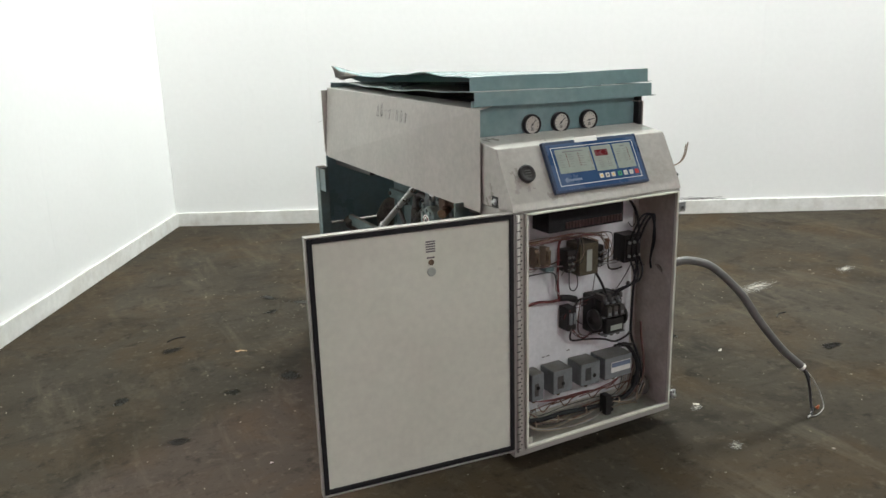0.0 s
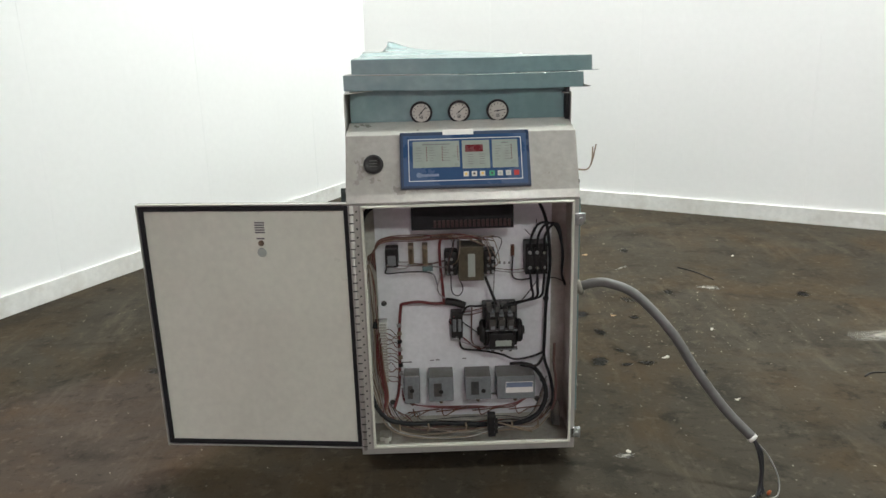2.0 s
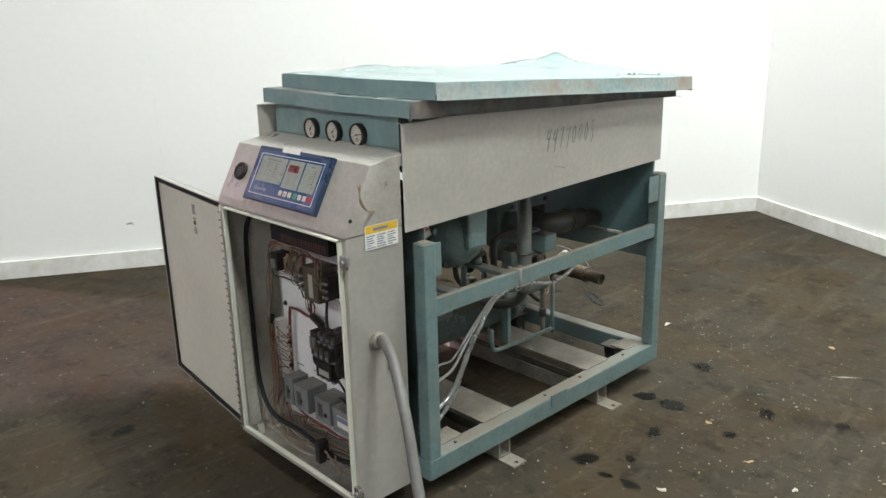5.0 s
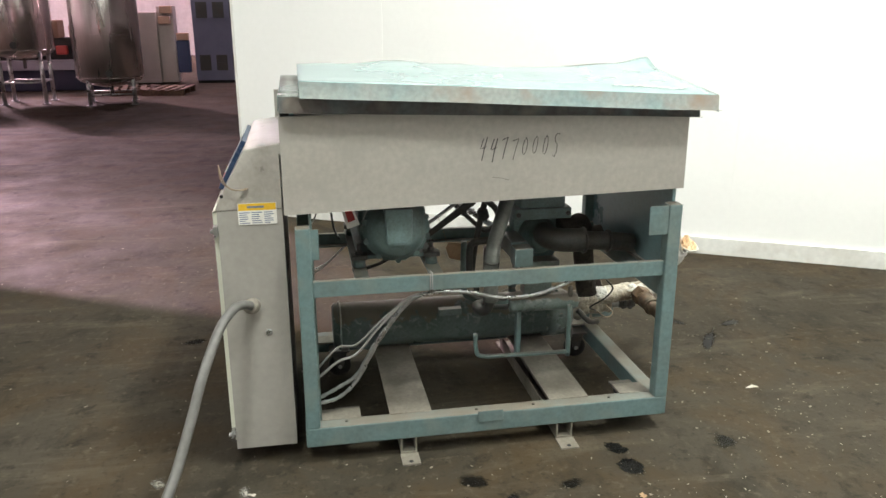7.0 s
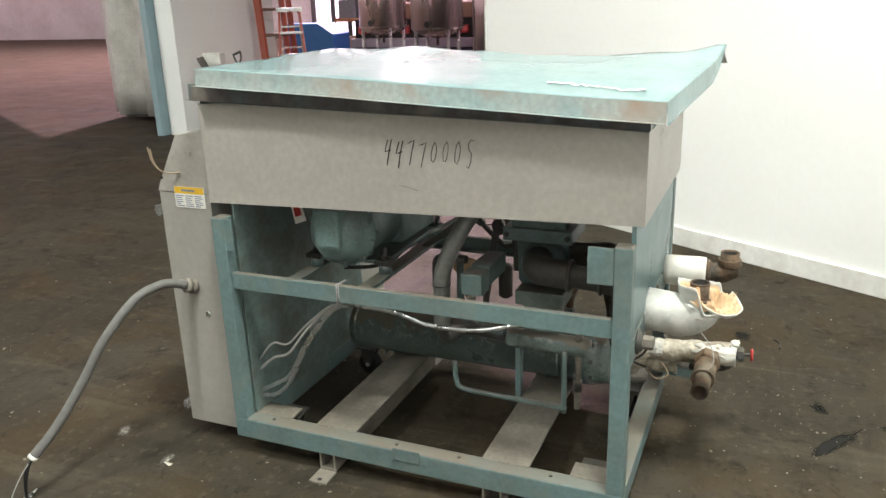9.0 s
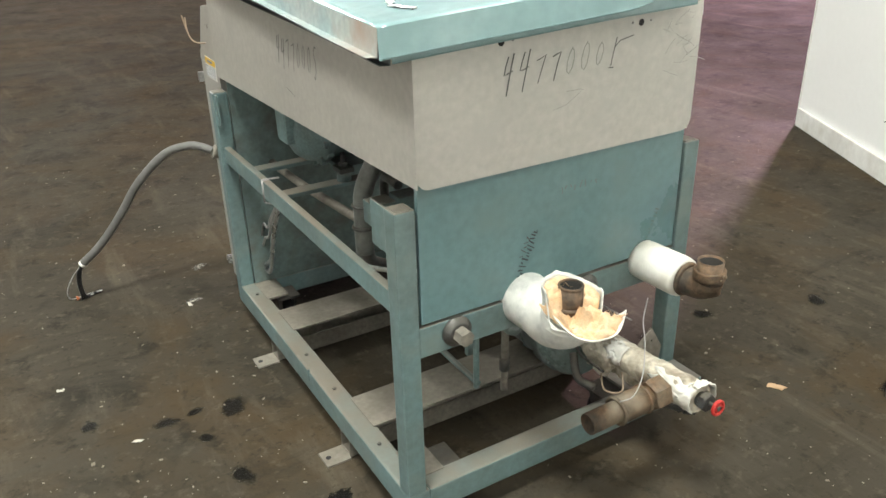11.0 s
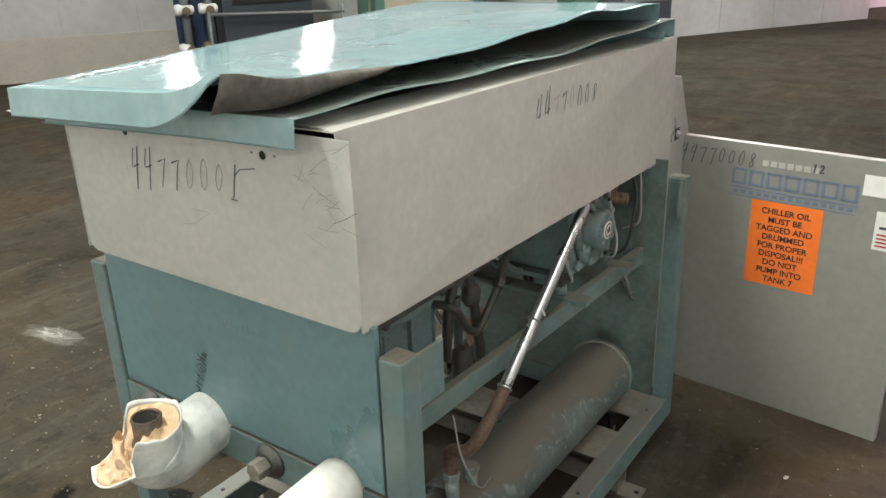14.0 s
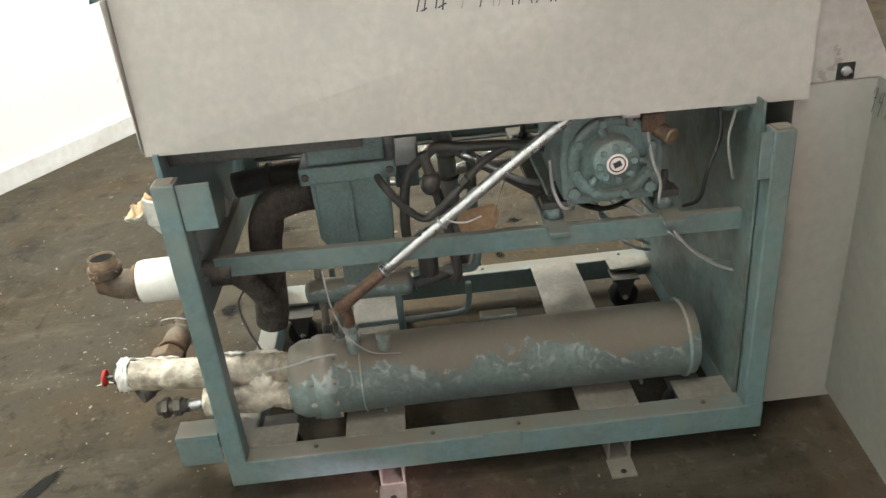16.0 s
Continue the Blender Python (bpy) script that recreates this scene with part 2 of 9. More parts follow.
RUBBED = plain("rubbed_ink", (0.29, 0.28, 0.26), 0.6)
LOGO_BLUE = plain("blue_grey_print", (0.16, 0.20, 0.29), 0.45)
ORANGE = mat("orange_sticker", (0.86, 0.19, 0.025), 0.55, 0, (0.78, 0.15, 0.02), 6, 0.5, 50, 0.04, 0)
YELLOW = plain("yellow_print", (0.72, 0.45, 0.03), 0.45)
RED = plain("red_paint", (0.45, 0.025, 0.02), 0.45)
GREEN = plain("green_key", (0.03, 0.28, 0.13), 0.4)
GREYBOX = mat("grey_device_plastic", (0.19, 0.205, 0.21), 0.45, 0, (0.14, 0.145, 0.15), 12, 0.6, 90, 0.1, 0.05, DUST, 0.6)
OLIVE = mat("transformer_core", (0.10, 0.085, 0.055), 0.5, 0.3, (0.07, 0.06, 0.04), 20, 0.7, 90, 0.2, 0.1)
COPPER = mat("copper_windings", (0.14, 0.065, 0.04), 0.4, 0.7, (0.18, 0.08, 0.04), 20, 0.7)
WIRE_RED = plain("red_wire", (0.15, 0.028, 0.028), 0.5)
WIRE_BLACK = plain("black_wire", (0.02, 0.02, 0.022), 0.4)
WIRE_BROWN = plain("brown_wire", (0.12, 0.062, 0.048), 0.55)
WIRE_GREY = plain("grey_wire", (0.33, 0.32, 0.31), 0.5)
CABLE = mat("grey_cable_jacket", (0.125, 0.122, 0.115), 0.5, 0, (0.09, 0.088, 0.082), 10, 0.6, 60, 0.08, 0.03)
TAN = mat("tan_wire", (0.27, 0.205, 0.14), 0.6)
TAGPAPER = mat("manila_tag", (0.50, 0.34, 0.21), 0.7, 0, (0.40, 0.25, 0.15), 12, 0.6)
WALLPAINT = mat("white_wall_paint", (0.86, 0.865, 0.85), 0.6, 0, (0.83, 0.835, 0.82), 0.7, 0.6, 25, 0.012, 0.015)
SKIRT = mat("scuffed_white_board", (0.76, 0.76, 0.73), 0.55, 0, (0.56, 0.54, 0.49), 3.0, 0.55, 30, 0.06, 0.03, scratch=(0.60, 0.58, 0.53))
HALLWALL = mat("hall_wall", (0.56, 0.56, 0.54), 0.7, 0, (0.45, 0.44, 0.41), 0.6, 0.8, 8, 0.06, 0.02)
CEIL = mat("hall_ceiling", (0.30, 0.30, 0.30), 0.8, 0, None, 0.5, 0.5)
STAINLESS = mat("stainless_tank", (0.60, 0.56, 0.53), 0.24, 0.88, (0.40, 0.37, 0.34), 1.5, 0.6, 30, 0.05, 0.02, stretch=(1, 1, 0.1))


def floor_material():
    m = bpy.data.materials.new("stained_concrete_floor")
    m.use_nodes = True
    nt = m.node_tree
    n, link = nt.nodes, nt.links.new
    b = n["Principled BSDF"]
    tc = n.new("ShaderNodeTexCoord")

    def noise_tex(scale, detail, rough, dist=0.0, stretch=None):
        t = n.new("ShaderNodeTexNoise")
        t.inputs["Scale"].default_value, t.inputs["Detail"].default_value = scale, detail
        t.inputs["Roughness"].default_value, t.inputs["Distortion"].default_value = rough, dist
        if stretch:
            mp = n.new("ShaderNodeMapping")
            mp.inputs["Scale"].default_value = stretch
            mp.inputs["Rotation"].default_value = (0, 0, radians(-29))
            link(tc.outputs["Object"], mp.inputs[0])
            link(mp.outputs[0], t.inputs["Vector"])
        else:
            link(tc.outputs["Object"], t.inputs["Vector"])
        return t.outputs[0]

    def remap(value, a, z, lo=0.0, hi=1.0):
        r = n.new("ShaderNodeMapRange")
        r.inputs[1].default_value, r.inputs[2].default_value, r.inputs[3].default_value, r.inputs[4].default_value = a, z, lo, hi
        link(value, r.inputs[0])
        return r.outputs[0]

    def blend(fac, c1, c2):
        x = n.new("ShaderNodeMixRGB")
        link(fac, x.inputs[0])
        for i, c in ((1, c1), (2, c2)):
            if isinstance(c, tuple):
                x.inputs[i].default_value = (*c, 1)
            else:
                link(c, x.inputs[i])
        return x.outputs[0]

    base = blend(remap(noise_tex(0.6, 7, 0.62), 0.36, 0.64), (0.0392, 0.0330, 0.0244), (0.0566, 0.0489, 0.0374))
    base = blend(remap(noise_tex(1.5, 8, 0.66, 0.7), 0.46, 0.64, 0, 0.8), base, (0.0566, 0.0393, 0.0220))
    base = blend(remap(noise_tex(2.6, 8, 0.68, 0.5), 0.52, 0.66, 0, 0.62), base, (0.0190, 0.0169, 0.0137))
    base = blend(remap(noise_tex(7.5, 8, 0.68, 0.3), 0.56, 0.66, 0, 0.6), base, (0.0141, 0.0127, 0.0109))
    base = blend(remap(noise_tex(5.0, 8, 0.7, 0.4, (1.0, 0.2, 1.0)), 0.54, 0.72, 0, 0.6), base, (0.1002, 0.0854, 0.0631))
    base = blend(remap(noise_tex(9.0, 7, 0.7, 0.5, (0.25, 1.0, 1.0)), 0.57, 0.72, 0, 0.5), base, (0.0218, 0.0188, 0.0148))
    base = blend(remap(noise_tex(20.0, 7, 0.66), 0.56, 0.66, 0, 0.5), base, (0.0925, 0.0763, 0.0547))
    base = blend(remap(noise_tex(38.0, 6, 0.66), 0.57, 0.66, 0, 0.4), base, (0.0153, 0.0137, 0.0117))
    base = blend(remap(noise_tex(75.0, 3, 0.6), 0.71, 0.77, 0, 0.5), base, (0.1851, 0.1708, 0.1368))
    link(base, b.inputs["Base Color"])
    link(remap(noise_tex(2.3, 7, 0.66), 0.3, 0.7, 0.62, 0.85), b.inputs["Roughness"])
    b.inputs["Specular IOR Level"].default_value = 0.05
    bp = n.new("ShaderNodeBump")
    bp.inputs["Strength"].default_value, bp.inputs["Distance"].default_value = 0.22, 0.01
    link(noise_tex(34.0, 7, 0.65), bp.inputs["Height"])
    link(bp.outputs[0], b.inputs["Normal"])
    return m


FLOOR = floor_material()


# ---------------------------------------------------------------- mesh helpers
def box(bm, lo, hi, bev=0.0, m=None):
    lo, hi = Vector(lo), Vector(hi)
    mm = Matrix.LocRotScale((lo + hi) / 2, None, hi - lo)
    r = bmesh.ops.create_cube(bm, size=1.0, matrix=(m @ mm) if m else mm)
    if bev:
        edges = list({e for v in r["verts"] for e in v.link_edges})
        bmesh.ops.bevel(bm, geom=edges, offset=bev, segments=2, profile=0.6, affect="EDGES", clamp_overlap=True)
    return bm


def ring(bm, centre, u, v, r, seg):
    return [bm.verts.new(centre + u * (r * math.cos(a)) + v * (r * math.sin(a))) for a in (2 * math.pi * i / seg for i in range(seg))]


def skin(bm, a, b, smooth=True):
    k = len(a)
    for i in range(k):
        f = bm.faces.new((a[i], a[(i + 1) % k], b[(i + 1) % k], b[i]))
        f.smooth = smooth


def basis(d):
    d = d.normalized()
    u = d.orthogonal().normalized()
    return u, d.cross(u).normalized()


def lathe(bm, origin, axis, profile, seg=24, smooth=True):
    """profile: rows of radius, height along the axis."""
    o, d = Vector(origin), Vector(axis).normalized()
    u, v = basis(d)
    rows = [ring(bm, o + d * h, u, v, max(r, 1e-4), seg) for r, h in profile]
    for a, b in zip(rows, rows[1:]):
        skin(bm, a, b, smooth)
    bm.faces.new(rows[0][::-1])
    bm.faces.new(rows[-1])
    return bm


def cyl(bm, a, b, r, r2=None, seg=20, smooth=True):
    a, b = Vector(a), Vector(b)
    return lathe(bm, a, b - a, [(r, 0), (r if r2 is None else r2, (b - a).length)], seg, smooth)


def pipe(bm, a, b, r, wall=0.004, seg=22):
    """An open pipe with a bore at its far end."""
    a, b = Vector(a), Vector(b)
    k = (b - a).length
    return lathe(bm, a, b - a, [(r, 0), (r, k), (r - wall, k), (r - wall, max(k - 4 * r, 0.3 * k))], seg)


def spline(pts, sub=6):
    pts = [Vector(p) for p in pts]
    ext = [pts[0] * 2 - pts[1]] + pts + [pts[-1] * 2 - pts[-2]]
    out = []
    for i in range(1, len(ext) - 2):
        p0, p1, p2, p3 = ext[i - 1:i + 3]
        for s in range(sub):
            t = s / sub
            out.append(0.5 * ((2 * p1) + (p2 - p0) * t + (2 * p0 - 5 * p1 + 4 * p2 - p3) * t * t + (3 * p1 - p0 - 3 * p2 + p3) * t ** 3))
    return out + [pts[-1]]


def tube(bm, pts, r, seg=8, sub=5, radii=None):
    path = spline(pts, sub) if sub > 1 else [Vector(p) for p in pts]
    u = None
    rows = []
    for i, p in enumerate(path):
        d = (path[min(i + 1, len(path) - 1)] - path[max(i - 1, 0)]).normalized()
        if u is None:
            u = d.orthogonal().normalized()
        u = (u - d * u.dot(d)).normalized()
        rr = radii(i / (len(path) - 1)) if radii else r
        rows.append(ring(bm, p, u, d.cross(u), rr, seg))
    for a, b in zip(rows, rows[1:]):
        skin(bm, a, b)
    bm.faces.new(rows[0][::-1])
    bm.faces.new(rows[-1])
    return bm


def prism(bm, poly, axis, a0, a1, bev=0.0):
    """Extrudes a polygon, given in the two other axes in order, along axis."""
    def at(p, a):
        return {"x": (a, p[0], p[1]), "y": (p[0], a, p[1]), "z": (p[0], p[1], a)}[axis]
    lo = [bm.verts.new(at(p, a0)) for p in poly]
    hi = [bm.verts.new(at(p, a1)) for p in poly]
    faces = [bm.faces.new(lo), bm.faces.new(hi[::-1])]
    for i in range(len(poly)):
        j = (i + 1) % len(poly)
        faces.append(bm.faces.new((lo[i], hi[i], hi[j], lo[j])))
    if bev:
        bmesh.ops.recalc_face_normals(bm, faces=faces)
        bmesh.ops.bevel(bm, geom=list({e for f in faces for e in f.edges}), offset=bev, segments=2, profile=0.6, affect="EDGES", clamp_overlap=True)
    return bm


def torus(bm, centre, axis, R, r, seg=28, sub=8, squash=1.0):
    c, d = Vector(centre), Vector(axis).normalized()
    u, v = basis(d)
    rows = []
    for i in range(seg):
        a = 2 * math.pi * i / seg
        o = u * math.cos(a) + v * math.sin(a)
        rows.append(ring(bm, c + o * R, o, d * squash, r, sub))
    for i in range(seg):
        skin(bm, rows[i], rows[(i + 1) % seg])
    return bm


def hexnut(bm, at, axis, r, h):
    return lathe(bm, at, axis, [(r * 0.92, 0), (r, 0.1 * h), (r, 0.85 * h), (r * 0.9, h)], 6, False)


def B():
    return bmesh.new()


def thing(name, at=(0, 0, 0), label="", category="", group="", kind="", rz=0.0):
    ob = new(name)
    ob.matrix_basis = pose(*at, 0, 0, rz)
    ob.empty_display_size = 0.1
    return tagged(ob, label, category, group, kind)


def finish(bm, name, material):
    bmesh.ops.recalc_face_normals(bm, faces=bm.faces)
    me = bpy.data.meshes.new(name)
    bm.to_mesh(me)
    bm.free()
    for m in (material if isinstance(material, (list, tuple)) else [material]):
        me.materials.append(m)
    return me


def islands(bm):
    left, out = set(bm.verts), []
    while left:
        stack, seen = [left.pop()], set()
        while stack:
            v = stack.pop()
            seen.add(v)
            for e in v.link_edges:
                w = e.other_vert(v)
                if w in left:
                    left.discard(w)
                    stack.append(w)
        out.append(seen)
    return out


def each(name, bm, material, parent=None, label="", local=False):
    """Every separate piece of bm as a part of its own."""
    bm.verts.index_update()
    for verts in sorted(islands(bm), key=lambda q: min(v.index for v in q)):
        one, at = B(), {}
        for v in sorted(verts, key=lambda q: q.index):
            at[v] = one.verts.new(v.co)
        for f in bm.faces:
            if f.verts[0] in at:
                g = one.faces.new([at[v] for v in f.verts])
                g.smooth = f.smooth
        part(name, one, material, parent, label, local)
    bm.free()


def part(name, bm, material, parent=None, label="", local=False):
    """One mesh under a thing or a part. Its coordinates are the world's, or with local the thing's own."""
    ob = new(name, finish(bm, name, material))
    if parent:
        ob.parent = parent
        if not local and parent.parent is None:
            ob.matrix_basis = parent.matrix_basis.inverted()
    return tagged(ob, label)


def solo(name, bm, material, label, category, group="", kind=""):
    return tagged(part(name, bm, material), label, category, group, kind)


def flat(bm, o, u, v, x0, x1, y0, y1, lift=0.001, thick=0.0008):
    """A thin plate on the plane o, u, v."""
    o, u, v = Vector(o), Vector(u).normalized(), Vector(v).normalized()
    w = u.cross(v)
    vs = [bm.verts.new(o + u * x + v * y + w * h) for h in (lift - thick, lift) for x, y in ((x0, y0), (x1, y0), (x1, y1), (x0, y1))]
    for q in ((0, 1, 2, 3), (4, 5, 6, 7), (0, 1, 5, 4), (1, 2, 6, 5), (2, 3, 7, 6), (3, 0, 4, 7)):
        bm.faces.new([vs[i] for i in q])
    return bm


def stroke(bm, o, u, v, pts, w=0.003, lift=0.0012):
    """One ribbon of ink along the points, its width w."""
    o, u, v = Vector(o), Vector(u).normalized(), Vector(v).normalized()
    nrm = u.cross(v)
    p = [Vector(q) for k, q in enumerate(pts) if k == 0 or (Vector(q) - Vector(pts[k - 1])).length > 1e-6]
    rows = []
    for k, q in enumerate(p):
        d = (p[min(k + 1, len(p) - 1)] - p[max(k - 1, 0)]).normalized()
        s = Vector((-d.y, d.x)) * (w / 2)
        e = d * (w * 0.3) * (-1 if k == 0 else 1 if k == len(p) - 1 else 0)
        rows.append([bm.verts.new(o + u * c.x + v * c.y + nrm * lift) for c in (q + e + s, q + e - s)])
    for a, b in zip(rows, rows[1:]):
        bm.faces.new((a[0], b[0], b[1], a[1]))


GLYPH = {
    "4": [[(0.34, 0.98), (0.20, 0.70), (0.10, 0.44), (0.36, 0.47), (0.72, 0.54)], [(0.70, 1.06), (0.56, 0.50), (0.42, -0.22)]],
    "7": [[(0.10, 0.84), (0.40, 0.90), (0.74, 0.98), (0.56, 0.45), (0.40, -0.16)]],
    "0": [[(0.46, 1.0), (0.24, 0.82), (0.14, 0.45), (0.22, 0.12), (0.40, 0.03), (0.58, 0.22), (0.66, 0.62), (0.58, 0.90), (0.42, 0.98)]],
    "8": [[(0.66, 0.92), (0.44, 1.0), (0.26, 0.80), (0.36, 0.58), (0.56, 0.40), (0.54, 0.10), (0.32, 0.0), (0.20, 0.22), (0.42, 0.50), (0.64, 0.70), (0.66, 0.90)]],
    "S": [[(0.72, 0.98), (0.46, 1.04), (0.24, 0.84), (0.34, 0.60), (0.58, 0.42), (0.62, 0.08), (0.42, -0.20), (0.20, -0.12)]],
    "1": [[(0.30, 0.80), (0.45, 1.0), (0.42, 0.0)]],
    "2": [[(0.15, 0.8), (0.28, 0.97), (0.50, 0.98), (0.62, 0.76), (0.40, 0.35), (0.15, 0.05), (0.75, 0.05)]],
    "L": [[(0.52, 1.0), (0.40, 0.55), (0.30, 0.0), (0.12, -0.06), (0.52, -0.10)], [(0.44, 0.70), (0.80, 0.86), (1.9, 0.98)]],
}


def handwriting(text, o, u, v, wide, high, w, seed, material, panel, slant=0.12, faint=(), tall=1.0):
    """Marker figures on a panel; those listed in faint have nearly rubbed off."""
    rnd = random.Random(seed)
    for i, ch in enumerate(text):
        size, drop = rnd.uniform(0.9, 1.08), rnd.uniform(-0.06, 0.06)
        if i < 2:
            size, drop = size * tall, drop - 0.55 * (tall - 1)
        for line in GLYPH[ch]:
            bm = B()
            pts = [((i + x * 0.85 + slant * y) * wide + rnd.uniform(-1, 1) * wide * 0.02, (y * size + drop + rnd.uniform(-0.02, 0.02)) * high) for x, y in line]
            stroke(bm, o, u, v, pts, w * rnd.uniform(0.85, 1.15) * (1.5 if i < 2 else 1.3))
            part("pen_stroke", bm, RUBBED if i in faint else material, panel)


def scribble(o, u, v, long, high, n, seed, w=0.003):
    """Writing that cannot be read, as a row of short bars."""
    bm = B()
    rnd = random.Random(seed)
    for i in range(n):
        x, k = long * i / n, long / n
        pts = [(x + k * rnd.uniform(-0.2, 0.5), high * rnd.uniform(0.0, 0.9)) for q in range(rnd.choice((2, 3, 3, 4)))]
        stroke(bm, o, u, v, pts, w * rnd.uniform(0.6, 1.1))
    return bm


def lettering(bm, text, o, u, v, size, lift=0.0012):
    """Printed words in the built-in font, middle of the first line at o."""
    cu = bpy.data.curves.new("words", "FONT")
    cu.body, cu.size, cu.align_x, cu.space_line = text, size, "CENTER", 1.06
    cu.offset = size * 0.022
    ob = bpy.data.objects.new("words", cu)
    scene.collection.objects.link(ob)
    bpy.context.view_layer.update()
    me = bpy.data.meshes.new_from_object(ob.evaluated_get(bpy.context.evaluated_depsgraph_get()))
    bpy.data.objects.remove(ob)
    o, u, v = Vector(o), Vector(u).normalized(), Vector(v).normalized()
    w = u.cross(v)
    vs = [bm.verts.new(o + u * p.co.x + v * p.co.y + w * lift) for p in me.vertices]
    for f in me.polygons:
        bm.faces.new([vs[i] for i in f.vertices])
    bpy.data.meshes.remove(me)
    return bm


# ---------------------------------------------------------------- hall
# the hall's own axes: along the short white wall, and along the long one
ALONG, ACROSS = Vector((0.490, 0.872, 0)), Vector((0.872, -0.490, 0))
CORNER = Vector((1.07, 6.833, 0))
YAW_A = math.degrees(math.atan2(0.872, 0.490))


def hall(a, b, z=0.0):
    """A place from metres along the short wall and metres along the long wall, from their corner."""
    return CORNER + ALONG * a + ACROSS * b + Vector((0, 0, z))


def ground():
    bm = B()
    n, s = 40, 70.0
    g = [[bm.verts.new((1.7 - s + 2 * s * i / n, 2.9 - s + 2 * s * j / n, 0)) for j in range(n + 1)] for i in range(n + 1)]
    for i in range(n):
        for j in range(n):
            bm.faces.new((g[i][j], g[i + 1][j], g[i + 1][j + 1], g[i][j + 1]))
    solo("floor", bm, FLOOR, "dark brown stained concrete workshop floor", "floor", kind="structure")


def white_wall(name, length, along, high, label):
    """A freestanding wall of upright white boards, in its own axes: x along it, -y its face."""
    root = thing(name, (0, 0, 0), label, "wall", kind="structure")
    bm = B()
    box(bm, (-0.0, 0.014, 0), (length, 0.16, high))
    part("core", bm, WALLPAINT, root, local=True)
    step, x = 1.22, 0.0
    while x < length - 0.05:
        bm = B()
        box(bm, (x + 0.0003, 0, 0.004), (min(x + step, length) - 0.0003, 0.0136, high), 0.0006)
        part("panel", bm, WALLPAINT, root, local=True)
        x += step
    bm = B()
    box(bm, (0.012, -0.018, 0), (length, -0.0005, 0.115), 0.003)
    part("baseboard", bm, SKIRT, root, "scuffed white baseboard", local=True)
    return root


def hall_shell():
    h = 4.6
    a = white_wall("wall_short", 5.70, ALONG, h, "short freestanding white painted board wall with a scuffed baseboard")
    # face of the short wall looks along +ACROSS; its run starts at the free end
    o = hall(-5.70, 0)
    m = Matrix((( ALONG.x, -ACROSS.x, 0, o.x), (ALONG.y, -ACROSS.y, 0, o.y), (0, 0, 1, 0), (0, 0, 0, 1)))
    a.matrix_basis = m
    bm = B()
    box(bm, (-0.02, -0.004, 0), (-0.001, 0.164, h), 0.002)
    part("end_trim", bm, SKIRT, a, local=True)
    b = white_wall("wall_long", 7.95, ACROSS, h, "long freestanding white painted board wall with a scuffed baseboard")
    o = hall(0, 0)
    b.matrix_basis = Matrix(((ACROSS.x, ALONG.x, 0, o.x), (ACROSS.y, ALONG.y, 0, o.y), (0, 0, 1, 0), (0, 0, 0, 1)))
    # scuff marks on the white boards
    for wall, marks in ((a, ((0.95, 0.30, 0.05, 0.008, FAINT),)), (b, ((4.2, 0.135, 0.5, 0.02, FAINT),))):
        for x, z, long, high, mt in marks:
            bm = B()
            rnd = random.Random(int(x * 10))
            for i in range(5):
                stroke(bm, (x, 0, z), (1, 0, 0), (0, 0, 1), [(rnd.uniform(0, long * 0.4), rnd.uniform(-high, high)), (rnd.uniform(long * 0.6, long), rnd.uniform(-high, high))], 0.0035, 0.0008)
            part("scuff", bm, mt, wall, "grey scuff marks", local=True)
    bm = B()
    box(bm, (-40, -40, 10.5), (43, 43, 10.8))
    solo("ceiling", bm, CEIL, "dark high hall ceiling", "ceiling", kind="structure")
    # header added out of view across the next bay, to cut the violet light
    bm = B()
    box(bm, (-24, -0.15, 6.7), (12, 0.15, 10.5))
    hd = solo("light_cut_header", bm, HALLWALL, "unseen grey-white header, added to cut the violet light", "wall", kind="structure")
    o = hall(0, -8.0)
    hd.matrix_basis = Matrix(((ALONG.x, ACROSS.x, 0, o.x), (ALONG.y, ACROSS.y, 0, o.y), (0, 0, 1, 0), (0, 0, 0, 1)))
    # outer walls of the hall
    for name, lo, hi in (("wall_far_tanks", (-27.0, -40), (-26.6, 43)), ("wall_north", (-40, 20.0), (43, 20.4)), ("wall_east", (36, -40), (36.4, 43)), ("wall_south", (-40, -36.4), (43, -36))):
        bm = B()
        box(bm, (*lo, 0), (*hi, 10.5))
        solo(name, bm, HALLWALL, "plain grey-white hall wall", "wall", kind="structure")


ground()
hall_shell()


def ceiling_lamp(x, y, z):
    root = thing("ceiling_lamp", (x, y, z), "suspended rectangular hall lamp with a white housing", "lamp", "hall lamps")
    bm = B()
    prism(bm, [(-0.4, -0.06), (0.4, -0.06), (0.3, 0.10), (-0.3, 0.10)], "x", -0.7, 0.7)
    part("housing", bm, HALLWALL, root, local=True)
    for sx in (-0.5, 0.5):
        bm = B()
        cyl(bm, (sx, 0, 0.10), (sx, 0, 10.5 - z), 0.008, seg=6)
        part("rod", bm, ZINC, root, local=True)
    bm = B()
    prism(bm, [(-0.33, -0.064), (0.33, -0.064), (0.27, -0.36), (-0.27, -0.36)], "x", -0.6, 0.6, 0.03)
    if abs(x) + abs(y) > 25:
        part("lens", bm, LENS, root, "glowing prismatic lens", local=True)
    else:
        bm.free()


LENS = plain("glowing_lens", (1.0, 0.98, 0.93), 0.5, 0, 95.0)
# the added pink fill gets the same housings as the hall lamps
for lx, ly, lz, watts in LAMPS + PINK_FILL_LAMPS:
    ceiling_lamp(lx, ly, lz)


